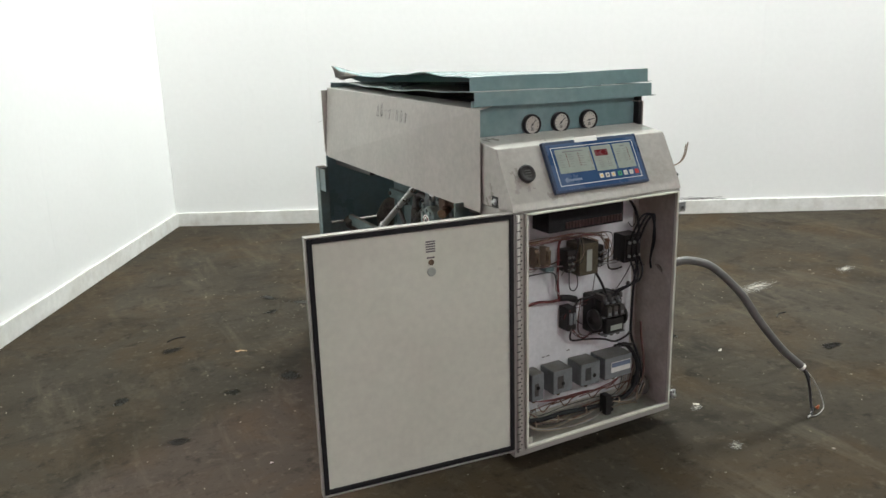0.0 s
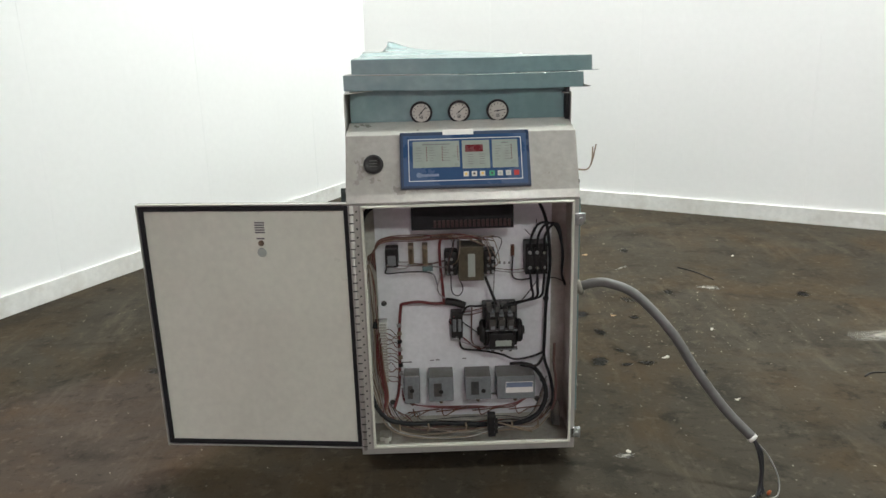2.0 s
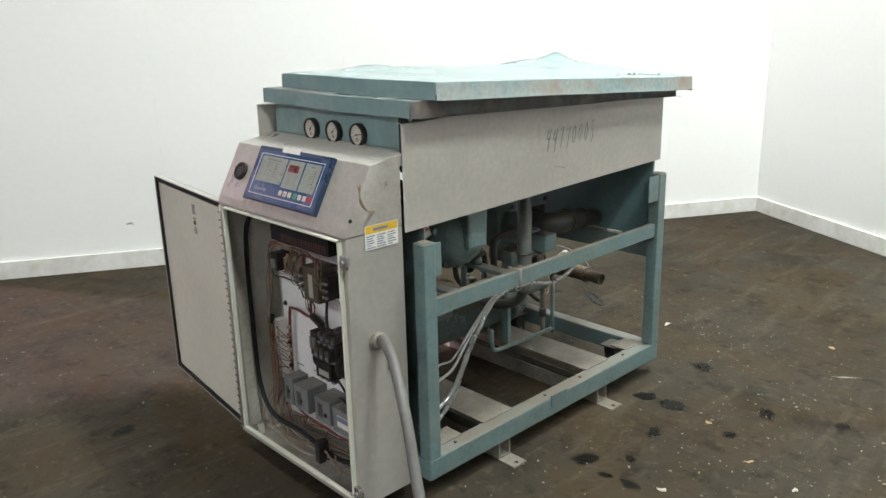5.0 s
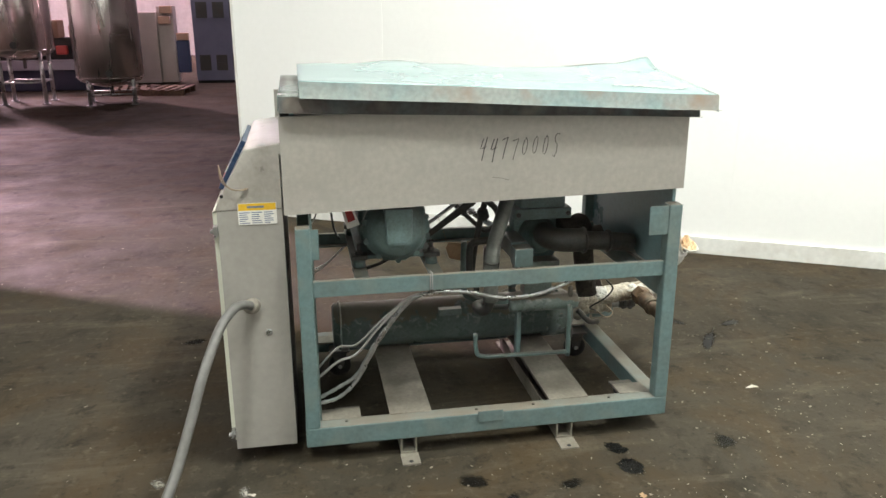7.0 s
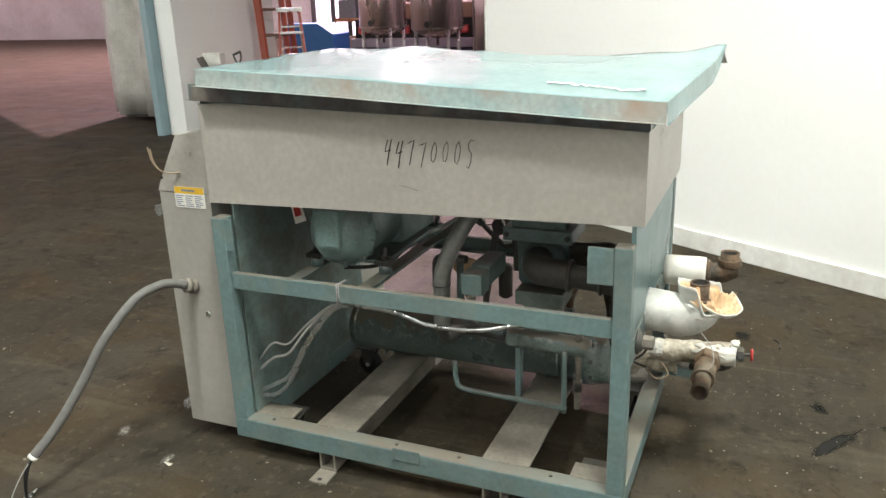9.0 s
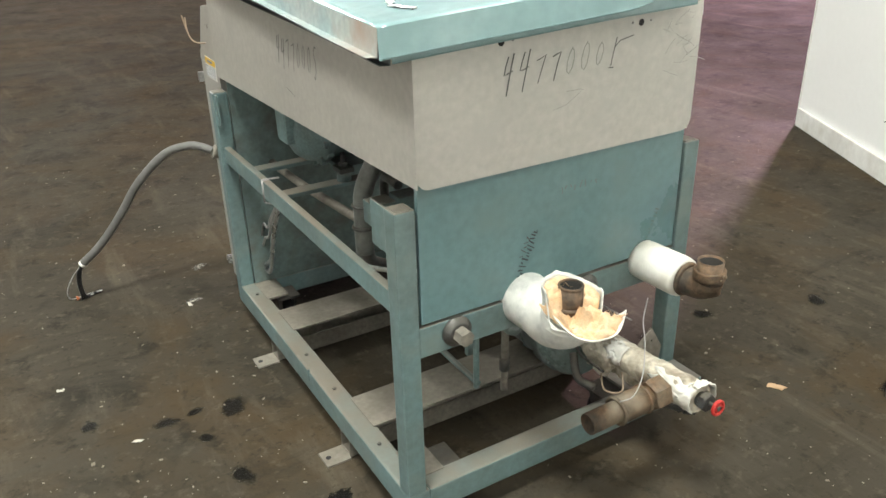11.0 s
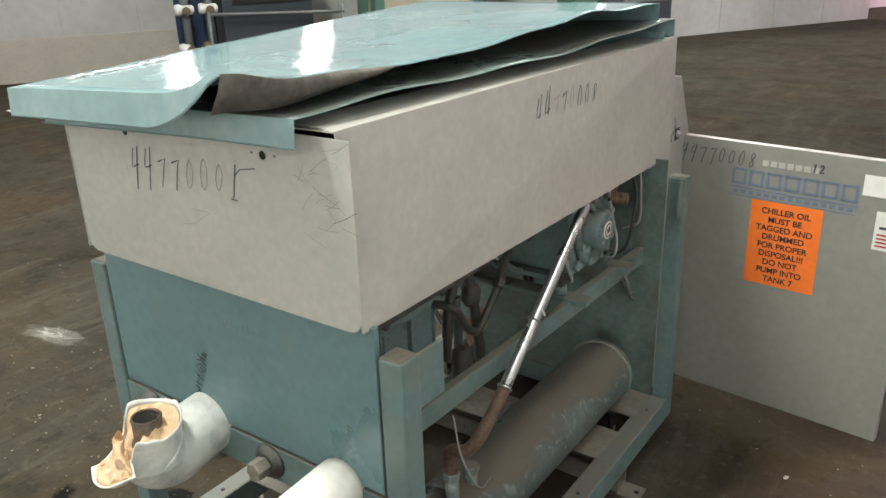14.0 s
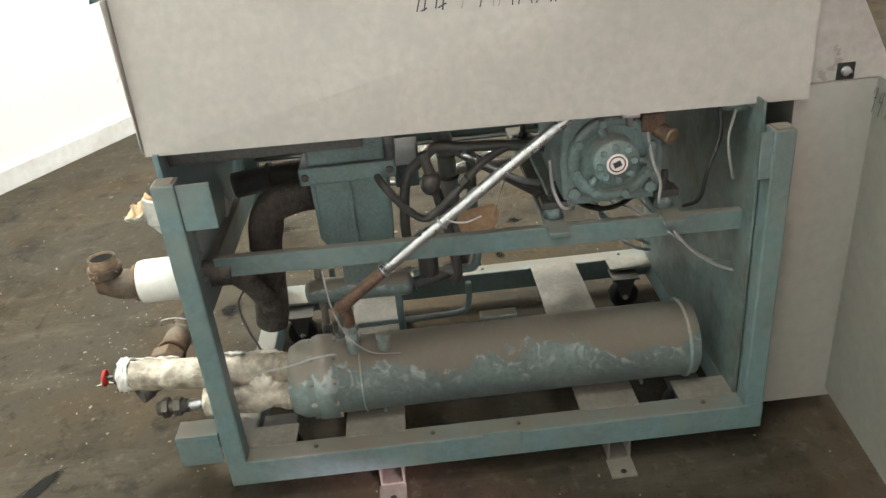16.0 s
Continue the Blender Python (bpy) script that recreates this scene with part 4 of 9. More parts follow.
def console():
    prof = [(2.240, 0.9415), (2.240, 1.120), (2.279, 1.120), (2.279, 1.162),  (2.128, 1.139), (2.034, 0.968), (2.024, 0.9415)]
    bm = B()
    prism(bm, prof, "x", CX0 - 0.003, CX1 + 0.002, 0.004)
    con = part("console", bm, SMEARED, CH, "sloping brushed grey console hood")
    o = Vector((0, 2.034, 0.968))
    u, v = Vector((1, 0, 0)), Vector((0, 0.094, 0.171)).normalized()
    w = u.cross(v)
    m = Matrix(((u.x, v.x, w.x, o.x), (u.y, v.y, w.y, o.y), (u.z, v.z, w.z, o.z), (0, 0, 0, 1)))
    # keypad
    x0, x1, y0, y1 = 1.514, 1.920, 0.012, 0.196
    bm = B()
    box(bm, (x0, y0, 0.0002), (x1, y1, 0.016), 0.003, m)
    pad = part("operator_panel", bm, NAVY, CH, "dark blue operator panel with pale windows and a red display")

    def plate(name, a0, a1, b0, b1, h, material, label=""):
        bm = B()
        box(bm, (a0, b0, h), (a1, b1, h + 0.0006), 0, m)
        return part(name, bm, material, pad, label)
    plate("key_film", x0 + 0.010, x1 - 0.010, y0 + 0.008, y1 - 0.012, 0.0161, BLUE)
    bm = B()
    a0, a1, b0, b1 = x0 + 0.026, x1 - 0.026, y0 + 0.022, y1 - 0.024
    for lo, hi in (((a0, b0), (a1, b0 + 0.002)), ((a0, b1 - 0.002), (a1, b1)), ((a0, b0), (a0 + 0.002, b1)), ((a1 - 0.002, b0), (a1, b1))):
        box(bm, (lo[0], lo[1], 0.0168), (hi[0], hi[1], 0.0172), 0, m)
    part("border_line", bm, WHITE, pad)
    wy0, wy1 = y0 + 0.066, y1 - 0.032
    wins = ((x0 + 0.040, x0 + 0.186), (x0 + 0.194, x0 + 0.280), (x0 + 0.288, x1 - 0.038))
    for s0, s1 in wins:
        plate("window_film", s0, s1, wy0 - (0.0 if s0 < x0 + 0.19 else 0.006), wy1, 0.0168, KEYFILM)
    plate("red_display", wins[1][0] + 0.010, wins[1][0] + 0.066, wy1 - 0.038, wy1 - 0.015, 0.0176, REDLED, "dark red number display")
    bm = B()
    rnd = random.Random(11)
    for s0, s1, cols in ((*wins[0], 3), (*wins[2], 2)):
        box(bm, (s0 + 0.03, wy1 - 0.012, 0.0176), (s1 - 0.03, wy1 - 0.009, 0.0179), 0, m)
        for c in range(cols):
            for k in range(6):
                xx = s0 + 0.01 + (s1 - s0 - 0.02) * c / cols
                yy = wy1 - 0.022 - 0.0085 * k
                box(bm, (xx, yy, 0.0176), (xx + rnd.uniform(0.010, 0.022), yy + 0.0013, 0.0179), 0, m)
    for k in range(5):
        for c in range(2):
            xx = wins[1][0] + 0.018 + 0.036 * c
            box(bm, (xx, wy1 - 0.048 - 0.0075 * k, 0.0176), (xx + 0.016, wy1 - 0.046 - 0.0075 * k, 0.0179), 0, m)
    each("print_bar", bm, FAINT, pad)
    bm = B()
    for s0, s1, cols in ((*wins[0], 3), (*wins[2], 1)):
        for c in range(cols):
            for k in range(6):
                xx = s0 + (s1 - s0) * (c + 0.86) / cols - (0.01 if cols == 1 else 0)
                yy = wy1 - 0.022 - 0.0085 * k
                box(bm, (xx, yy, 0.0176), (xx + 0.003, yy + 0.0045, 0.018), 0, m)
    each("status_lamp", bm, REDLED, pad)
    for k, mt in enumerate((YELLOW, WHITE, YELLOW, GREEN, SCREEN, SCREEN, RED)):
        xx = x0 + 0.196 + 0.0255 * k + (0.004 if k > 2 else 0)
        bm = B()
        box(bm, (xx, y0 + 0.034, 0.0168), (xx + 0.0165, y0 + 0.0505, 0.0185), 0.0015, m)
        key = part("key", bm, KEYCAP if k not in (3, 6) else mt, pad)
        bm = B()
        box(bm, (xx + 0.005, y0 + 0.039, 0.0186), (xx + 0.0115, y0 + 0.0455, 0.0189), 0, m)
        # the mark on the key belongs to the panel
        part("key_mark", bm, INK if k in (1, 3) else mt, pad)
    bm = B()
    box(bm, (x0 + 0.052, y0 + 0.037, 0.0168), (x0 + 0.12, y0 + 0.045, 0.0172), 0, m)
    cyl(bm, m @ Vector((x0 + 0.058, y0 + 0.042, 0.0168)), m @ Vector((x0 + 0.058, y0 + 0.042, 0.0174)), 0.0085, seg=16)
    part("logo_shape", bm, LOGO_BLUE, pad)
    bm = B()
    box(bm, (x0 + 0.135, y1 - 0.012, 0.0162), (x0 + 0.232, y1 + 0.006, 0.0168), 0, m)
    part("tape_strip", bm, WHITE, pad, "strip of white tape")
    # round black horn
    bm = B()
    c = m @ Vector((1.430, 0.098, 0))
    lathe(bm, c, w, [(0.031, 0), (0.031, 0.010), (0.029, 0.013), (0.022, 0.0145), (0.020, 0.012), (0.004, 0.0115)], 32)
    horn = part("alarm_horn", bm, BLACK, CH, "round black alarm horn")
    bm = B()
    for k in range(3):
        box(bm, (1.418, 0.088 + 0.009 * k, 0.0118), (1.442, 0.091 + 0.009 * k, 0.0135), 0, m)
    part("horn_slot", bm, DARK, horn)
    # sticker on the hood's top at its right end
    bm = B()
    a = Vector((2.0, 2.15, 1.1425))
    flat(bm, a, (1, 0, 0), Vector((0, 0.112, 0.018)), 0.01, 0.05, 0.02, 0.045, 0.0015)
    part("hood_sticker", bm, SCREEN, con, "small white sticker")


def cabinet_door():
    """Swung fully open: the cream inside faces the front, the grey outside the back."""
    hinge = Vector((CX0 + 0.012, CY0 - 0.004, 0))
    u = Vector((-0.9945, 0.105, 0)).normalized()
    n = Vector((0.105, 0.9945, 0)).normalized()
    m = Matrix(((u.x, n.x, 0, hinge.x), (u.y, n.y, 0, hinge.y), (0, 0, 1, 0), (0, 0, 0, 1)))
    L, z0, z1 = 0.698, 0.086, 0.944
    bm = B()
    box(bm, (0.004, 0.026, z0), (L, 0.029, z1), 0.001, m)
    door = part("cabinet_door", bm, DOOR_GREY, CH, "cabinet door swung wide open, grey outside and cream inside")
    for lo, hi in (((0.004, 0.0, z0), (0.008, 0.026, z1)), ((L - 0.004, 0.0, z0), (L, 0.026, z1)), ((0.008, 0.0, z0), (L - 0.004, 0.026, z0 + 0.004)), ((0.008, 0.0, z1 - 0.004), (L - 0.004, 0.026, z1))):
        bm = B()
        box(bm, lo, hi, 0.001, m)
        part("folded_edge", bm, STEEL, door)
    bm = B()
    box(bm, (0.009, 0.010, z0 + 0.005), (L - 0.005, 0.0255, z1 - 0.005), 0.001, m)
    part("inner_skin", bm, CREAM, door, "cream inner face")
    bm = B()
    a0, a1, b0, b1 = 0.010, L - 0.006, z0 + 0.006, z1 - 0.006
    for lo, hi in (((a0, b0), (a0 + 0.016, b1)), ((a1 - 0.016, b0), (a1, b1)), ((a0 + 0.016, b0), (a1 - 0.016, b0 + 0.016)), ((a0 + 0.016, b1 - 0.016), (a1 - 0.016, b1))):
        box(bm, (lo[0], 0.001, lo[1]), (hi[0], 0.0095, hi[1]), 0.003, m)
    each("gasket", bm, RUBBER, door, "black rubber gasket")
    # inside: printed label, key slot and round seal
    o = m @ Vector((0, 0.010, 0))
    bm = B()
    for k in range(5):
        flat(bm, o, u, (0, 0, 1), 0.285, 0.317, 0.848 + 0.008 * k, 0.853 + 0.008 * k, -0.0008, -0.0004)
    flat(bm, o, u, (0, 0, 1), 0.288, 0.314, 0.828, 0.833, -0.0008, -0.0004)
    part("faint_label", bm, FAINT, door)
    for z, r, mt in ((0.815, 0.0095, BRASS), (0.784, 0.015, SCREEN)):
        bm = B()
        lathe(bm, m @ Vector((0.300, 0.0098, z)), -n, [(r, 0), (r, 0.002), (r * 0.6, 0.0035), (r * 0.5, 0.002)], 20)
        part("lock_boss", bm, mt, door)
    # outside: stickers, print and marker
    o = m @ Vector((0, 0.029, 0))
    bu = u
    up = Vector((0, 0, 1))
    bm = B()
    vv = [(0.252, 0.505), (0.462, 0.507), (0.460, 0.777), (0.250, 0.775)]
    wv = n * 0.0010
    a = [bm.verts.new(o + bu * x + up * z + wv) for x, z in vv]
    b = [bm.verts.new(o + bu * x + up * z + wv * 0.2) for x, z in vv]
    bm.faces.new(a)
    bm.faces.new(b[::-1])
    for i in range(4):
        bm.faces.new((a[i], a[(i + 1) % 4], b[(i + 1) % 4], b[i]))
    part("orange_sticker", bm, ORANGE, door, "bright orange warning sticker")
    bm = B()
    lettering(bm, "CHILLER OIL\nMUST BE\nTAGGED AND\nDRUMMED\nFOR PROPER\nDISPOSAL!!!\nDO NOT\nPUMP INTO\nTANK 7", o + bu * 0.356 + up * 0.738, u, up, 0.0258, 0.0)
    for vert in bm.verts:
        vert.co += n * 0.0018
    part("sticker_text", bm, INK, door)
    bm = B()

    def bar(x0, x1, z0, z1, h=0.0012):
        q = [o + bu * x + up * z + n * h for x, z in ((x0, z0), (x1, z0), (x1, z1), (x0, z1))]
        bm.faces.new([bm.verts.new(p) for p in q])
    # maker's mark as a plain row of outlined shapes
    for k in range(7):
        x = 0.182 + 0.053 * k
        for lo, hi in (((x, 0.815), (x + 0.044, 0.822)), ((x, 0.858), (x + 0.044, 0.865)), ((x, 0.815), (x + 0.008, 0.865)), ((x + 0.036, 0.815), (x + 0.044, 0.865))):
            bar(lo[0], hi[0], lo[1], hi[1])
    bar(0.182, 0.545, 0.803, 0.808)
    bar(0.182, 0.545, 0.778, 0.781)
    for k in range(15):
        bar(0.19 + 0.0236 * k, 0.205 + 0.0236 * k, 0.786, 0.798)
    part("maker_mark", bm, LOGO_BLUE, door, "blue-grey printed maker's mark")
    bm = B()
    for k in range(7):
        bar(0.27 + 0.024 * k, 0.288 + 0.024 * k, 0.882, 0.900)
    part("pale_print", bm, GREY, door)
    handwriting("44770008", o + bu * 0.008 + up * 0.872 + n * 0.0024, bu, up, 0.031, 0.047, 0.0022, 12, INK_GREY, door, 0.15)
    handwriting("12", o + bu * 0.412 + up * 0.885 + n * 0.0024, bu, up, 0.02, 0.026, 0.0030, 13, INK, door, 0.1)
    bm = B()
    bar(0.553, 0.683, 0.842, 0.902)
    lab = part("white_sticker", bm, WHITE, door, "worn white and green sticker")
    bm = B()
    bar(0.638, 0.683, 0.842, 0.890, 0.0018)
    part("green_patch", bm, plain("pale_green_print", (0.28, 0.52, 0.47)), door)
    bm = B()
    bar(0.598, 0.688, 0.690, 0.803)
    part("white_sticker", bm, WHITE, door, "white notice with small print")
    bm = B()
    for k in range(4):
        bar(0.606, 0.680, 0.700 + 0.011 * k, 0.705 + 0.011 * k, 0.0018)
    part("red_print", bm, RED, door)
    bm = B()
    bar(0.634, 0.652, 0.772, 0.792, 0.0018)
    bar(0.610, 0.676, 0.752, 0.760, 0.0018)
    part("dark_print", bm, INK, door)


chiller_frame()
chiller_skins()
control_cabinet()
console()
cabinet_door()


# ---------------------------------------------------------------- inside the control cabinet
PY = 2.206   # face of the back plate


def wire(pts, r, material, name="wire", label=""):
    bm = B()
    tube(bm, pts, r, 6, 5)
    return part(name, bm, material, CH, label)


def cabinet_gear():
    bm = B()
    box(bm, (1.412, PY, 0.105), (2.012, PY + 0.003, 0.918), 0.001)
    bp = part("back_plate", bm, BACKPLATE, CH, "white equipment mounting plate")
    for x, z in ((1.43, 0.895), (1.995, 0.895), (1.432, 0.545), (1.995, 0.545), (1.445, 0.165), (1.985, 0.235), (1.967, 0.160)):
        bm = B()
        lathe(bm, (x, PY, z), (0, -1, 0), [(0.010, 0), (0.010, 0.002), (0.006, 0.002), (0.006, 0.008)], 12)
        part("plate_stud", bm, DARK, bp)
    # black board housing hanging from the top, with its row of copper clips
    bm = B()
    box(bm, (1.540, 2.105, 0.830), (1.872, PY - 0.002, 0.925), 0.002)
    hb = part("relay_board", bm, RUBBER, CH, "black relay board housing with a row of clips")
    for k in range(18):
        bm = B()
        box(bm, (1.612 + 0.0142 * k, 2.100, 0.838), (1.621 + 0.0142 * k, 2.105, 0.862), 0.0008)
        part("clip", bm, CLIPS, hb)
    # small relays and terminal holders
    bm = B()
    box(bm, (1.447, 2.150, 0.692), (1.490, PY - 0.001, 0.756), 0.003)
    rl = part("ice_cube_relay", bm, BLACK, CH, "small black plug-in relay")
    bm = B()
    box(bm, (1.455, 2.143, 0.700), (1.482, 2.150, 0.735), 0.002)
    part("relay_window", bm, GREYBOX, rl)
    for x in (1.520, 1.567):
        bm = B()
        box(bm, (x + 0.004, 2.165, 0.690), (x + 0.022, PY - 0.001, 0.762), 0.002)
        box(bm, (x + 0.005, 2.155, 0.700), (x + 0.021, 2.166, 0.716), 0.002)
        box(bm, (x + 0.005, 2.155, 0.734), (x + 0.021, 2.166, 0.752), 0.002)
        f = part("fuse_holder", bm, TAN, CH, "tan open fuse holder")
        bm = B()
        cyl(bm, (x + 0.013, 2.157, 0.702), (x + 0.013, 2.157, 0.75), 0.006, seg=12)
        part("fuse", bm, BRASS, f)
    bm = B()
    box(bm, (1.57, 2.16, 0.672), (1.605, PY - 0.001, 0.688), 0.002)
    part("teal_terminal", bm, TEAL, CH)
    # control transformer
    bm = B()
    box(bm, (1.690, 2.122, 0.645), (1.775, PY - 0.002, 0.765), 0.004)
    tr = part("control_transformer", bm, OLIVE, CH, "dark laminated control transformer")
    bm = B()
    box(bm, (1.645, 2.135, 0.66), (1.690, 2.195, 0.745), 0.01)
    box(bm, (1.775, 2.135, 0.66), (1.815, 2.195, 0.745), 0.01)
    each("winding", bm, BLACK, tr)
    bm = B()
    box(bm, (1.722, 2.1205, 0.660), (1.746, 2.1222, 0.74))
    part("rating_label", bm, SCREEN, tr)
    bm = B()
    for x in (1.652, 1.668, 1.79, 1.806):
        for z in (0.672, 0.695, 0.72):
            cyl(bm, (x, 2.136, z), (x, 2.128, z), 0.005, seg=8)
    each("terminal_screw", bm, ZINC, tr)
    # three-pole terminal block at upper right
    bm = B()
    box(bm, (1.915, 2.140, 0.655), (1.990, PY - 0.001, 0.762), 0.003)
    tb = part("power_block", bm, BLACK, CH, "black three-pole power terminal block")
    for k in range(3):
        bm = B()
        box(bm, (1.921 + 0.024 * k, 2.132, 0.668), (1.937 + 0.024 * k, 2.1405, 0.750), 0.002)
        part("pole_cover", bm, BLACK, tb)
        bm = B()
        cyl(bm, (1.929 + 0.024 * k, 2.132, 0.735), (1.929 + 0.024 * k, 2.126, 0.735), 0.006, seg=10)
        cyl(bm, (1.929 + 0.024 * k, 2.132, 0.682), (1.929 + 0.024 * k, 2.126, 0.682), 0.006, seg=10)
        each("lug_screw", bm, ZINC, tb)
    bm = B()
    box(bm, (1.872, 2.19, 0.705), (1.884, PY - 0.001, 0.745), 0.001)
    part("ground_lug", bm, COPPER, CH)
    # contactor: a stepped black body, pale pole tops, grey lugs, cream label
    bm = B()
    box(bm, (1.772, 2.140, 0.400), (1.888, PY - 0.001, 0.548), 0.006)
    ct = part("motor_contactor", bm, BLACK, CH, "large black motor contactor with grey lugs")
    bm = B()
    box(bm, (1.780, 2.105, 0.415), (1.880, 2.140, 0.535), 0.005)
    part("contactor_front", bm, BLACK, ct)
    bm = B()
    box(bm, (1.788, 2.082, 0.412), (1.872, 2.106, 0.470), 0.005)
    part("coil_housing", bm, BLACK, ct)
    for k in range(3):
        x = 1.789 + 0.030 * k
        bm = B()
        box(bm, (x, 2.078, 0.478), (x + 0.022, 2.106, 0.520), 0.004)
        part("arc_cover", bm, DARK, ct)
        bm = B()
        box(bm, (x + 0.003, 2.092, 0.526), (x + 0.019, 2.136, 0.534), 0.001)
        cyl(bm, (x + 0.011, 2.108, 0.534), (x + 0.011, 2.108, 0.548), 0.008, seg=8)
        part("pole_lug", bm, GREYBOX, ct)
        bm = B()
        cyl(bm, (x + 0.011, 2.1055, 0.400), (x + 0.011, 2.098, 0.404), 0.007, seg=8)
        part("lower_lug", bm, DARK, ct)
        bm = B()
        box(bm, (x + 0.004, 2.0765, 0.486), (x + 0.018, 2.0785, 0.498), 0.001)
        part("pole_tab", bm, GREYBOX, ct)
    bm = B()
    box(bm, (1.808, 2.0805, 0.424), (1.862, 2.0818, 0.444))
    part("contactor_label", bm, SCREEN, ct)
    for x, d in ((1.774, -1), (1.886, 1)):
        bm = B()
        lathe(bm, (x, 2.128, 0.462), (d, 0, 0), [(0.040, 0), (0.040, 0.010), (0.034, 0.016), (0.016, 0.018), (0.014, 0.024)], 24)
        part("side_boss", bm, BLACK, ct)
    bm = B()
    for k in range(4):
        box(bm, (1.782 + 0.026 * k, 2.100, 0.538), (1.800 + 0.026 * k, 2.150, 0.560), 0.004)
    each("arc_chute", bm, DARK, ct)
    for z in (0.474, 0.405):
        bm = B()
        box(bm, (1.776, 2.090, z), (1.884, 2.110, z + 0.006), 0.002)
        part("retaining_bar", bm, GREYBOX, ct)
    # small aux relay
    bm = B()
    box(bm, (1.662, 2.150, 0.428), (1.702, PY - 0.001, 0.518), 0.004)
    ax = part("pump_relay", bm, BLACK, CH, "narrow black relay")
    for x in (1.667, 1.685):
        bm = B()
        box(bm, (x, 2.142, 0.455), (x + 0.012, 2.1505, 0.500), 0.003)
        part("relay_pole", bm, GREYBOX, ax)
    # terminal strip at the left edge
    bm = B()
    box(bm, (1.412, 2.165, 0.262), (1.440, PY - 0.001, 0.490), 0.002)
    ts = part("terminal_strip", bm, WHITE, CH, "long pale terminal strip")
    for k in range(22):
        bm = B()
        box(bm, (1.414, 2.160, 0.266 + 0.0101 * k), (1.438, 2.1655, 0.272 + 0.0101 * k), 0.001)
        part("terminal", bm, INNER, ts)
    # four grey controllers along the bottom
    for x0, x1, z0, z1, y0 in ((1.492, 1.546, 0.192, 0.298, 2.135), (1.577, 1.664, 0.205, 0.298, 2.120), (1.705, 1.795, 0.207, 0.296, 2.120), (1.815, 1.948, 0.208, 0.296, 2.115)):
        bm = B()
        box(bm, (x0, y0, z0), (x1, PY - 0.001, z1), 0.004)
        bx = part("grey_controller", bm, GREYBOX, CH, "grey boxed pressure control")
        cx = (x0 + x1) / 2
        if x1 - x0 > 0.13:
            bm = B()
            box(bm, (x0 + 0.03, y0 - 0.0015, z0 + 0.025), (x1 - 0.008, y0 - 0.0003, z1 - 0.022))
            part("control_label", bm, WHITE, bx)
            bm = B()
            box(bm, (x0 + 0.032, y0 - 0.0024, z1 - 0.042), (x1 - 0.010, y0 - 0.0016, z1 - 0.024))
            part("label_band", bm, LOGO_BLUE, bx)
        else:
            bm = B()
            lathe(bm, (cx + (0.018 if x0 > 1.69 else 0), y0, z1 - 0.055), (0, -1, 0), [(0.008, 0), (0.008, 0.003), (0.005, 0.004)], 14)
            part("control_knob", bm, BLACK, bx)
            bm = B()
            box(bm, (cx - 0.025 if x1 - x0 > 0.06 else cx - 0.015, y0 - 0.0012, z0 + 0.02), (cx + 0.002, y0 - 0.0002, z0 + 0.07))
            part("control_window", bm, DARK, bx)
        bm = B()
        cyl(bm, (cx, y0 + 0.03, z0), (cx, y0 + 0.03, z0 - 0.02), 0.012, 0.006, 12)
        part("bellows_nut", bm, BRASS, bx)
    # red loom with its black sleeve
    wire([(1.492, 2.185, 0.548), (1.55, 2.18, 0.556), (1.61, 2.18, 0.548), (1.655, 2.178, 0.552)], 0.0055, WIRE_RED, "wire_loom", "red wire bundle")
    wire([(1.492, 2.185, 0.548), (1.486, 2.184, 0.50), (1.480, 2.184, 0.42), (1.478, 2.184, 0.32), (1.470, 2.18, 0.22), (1.452, 2.16, 0.16)], 0.0055, WIRE_RED, "wire_loom", "red wire bundle")
    wire([(1.645, 2.178, 0.556), (1.68, 2.172, 0.552), (1.712, 2.17, 0.540)], 0.014, BLACK, "tape_sleeve", "black tape sleeve on the loom")
    wire([(1.640, 2.175, 0.545), (1.636, 2.18, 0.62), (1.63, 2.17, 0.70), (1.632, 2.165, 0.775), (1.66, 2.15, 0.788), (1.76, 2.14, 0.790)], 0.005, WIRE_RED, "wire_loom")
    rnd = random.Random(21)
    # brown bundle along the upper devices, loose ends at the transformer
    for k in range(8):
        z = 0.784 + 0.0022 * k
        wire([(1.392 + 0.003 * k, 2.17, 0.715 - 0.006 * k), (1.415, 2.165, 0.758 + 0.001 * k), (1.455, 2.16, z - 0.004), (1.55, 2.155 + 0.003 * (k % 4), z + rnd.uniform(-0.005, 0.005)), (1.64, 2.15, z + rnd.uniform(-0.004, 0.006)), (1.71, 2.14, z + rnd.uniform(0, 0.012)), (1.77 + rnd.uniform(-0.03, 0.05), 2.13, z + rnd.uniform(-0.03, 0.014))], 0.0016, (WIRE_BROWN, TAN, WIRE_RED, WIRE_BROWN)[k % 4])
    for k in range(10):
        x, z = rnd.choice((1.655, 1.668, 1.79, 1.806)), rnd.uniform(0.67, 0.74)
        wire([(x, 2.13, z), (x + rnd.uniform(-0.02, 0.02), 2.10, z + 0.03), (x + rnd.uniform(-0.03, 0.03), 2.12, 0.79), (x + rnd.uniform(-0.08, 0.04), 2.145, 0.795)], 0.0014, rnd.choice((WIRE_BROWN, TAN, WIRE_BLACK)))
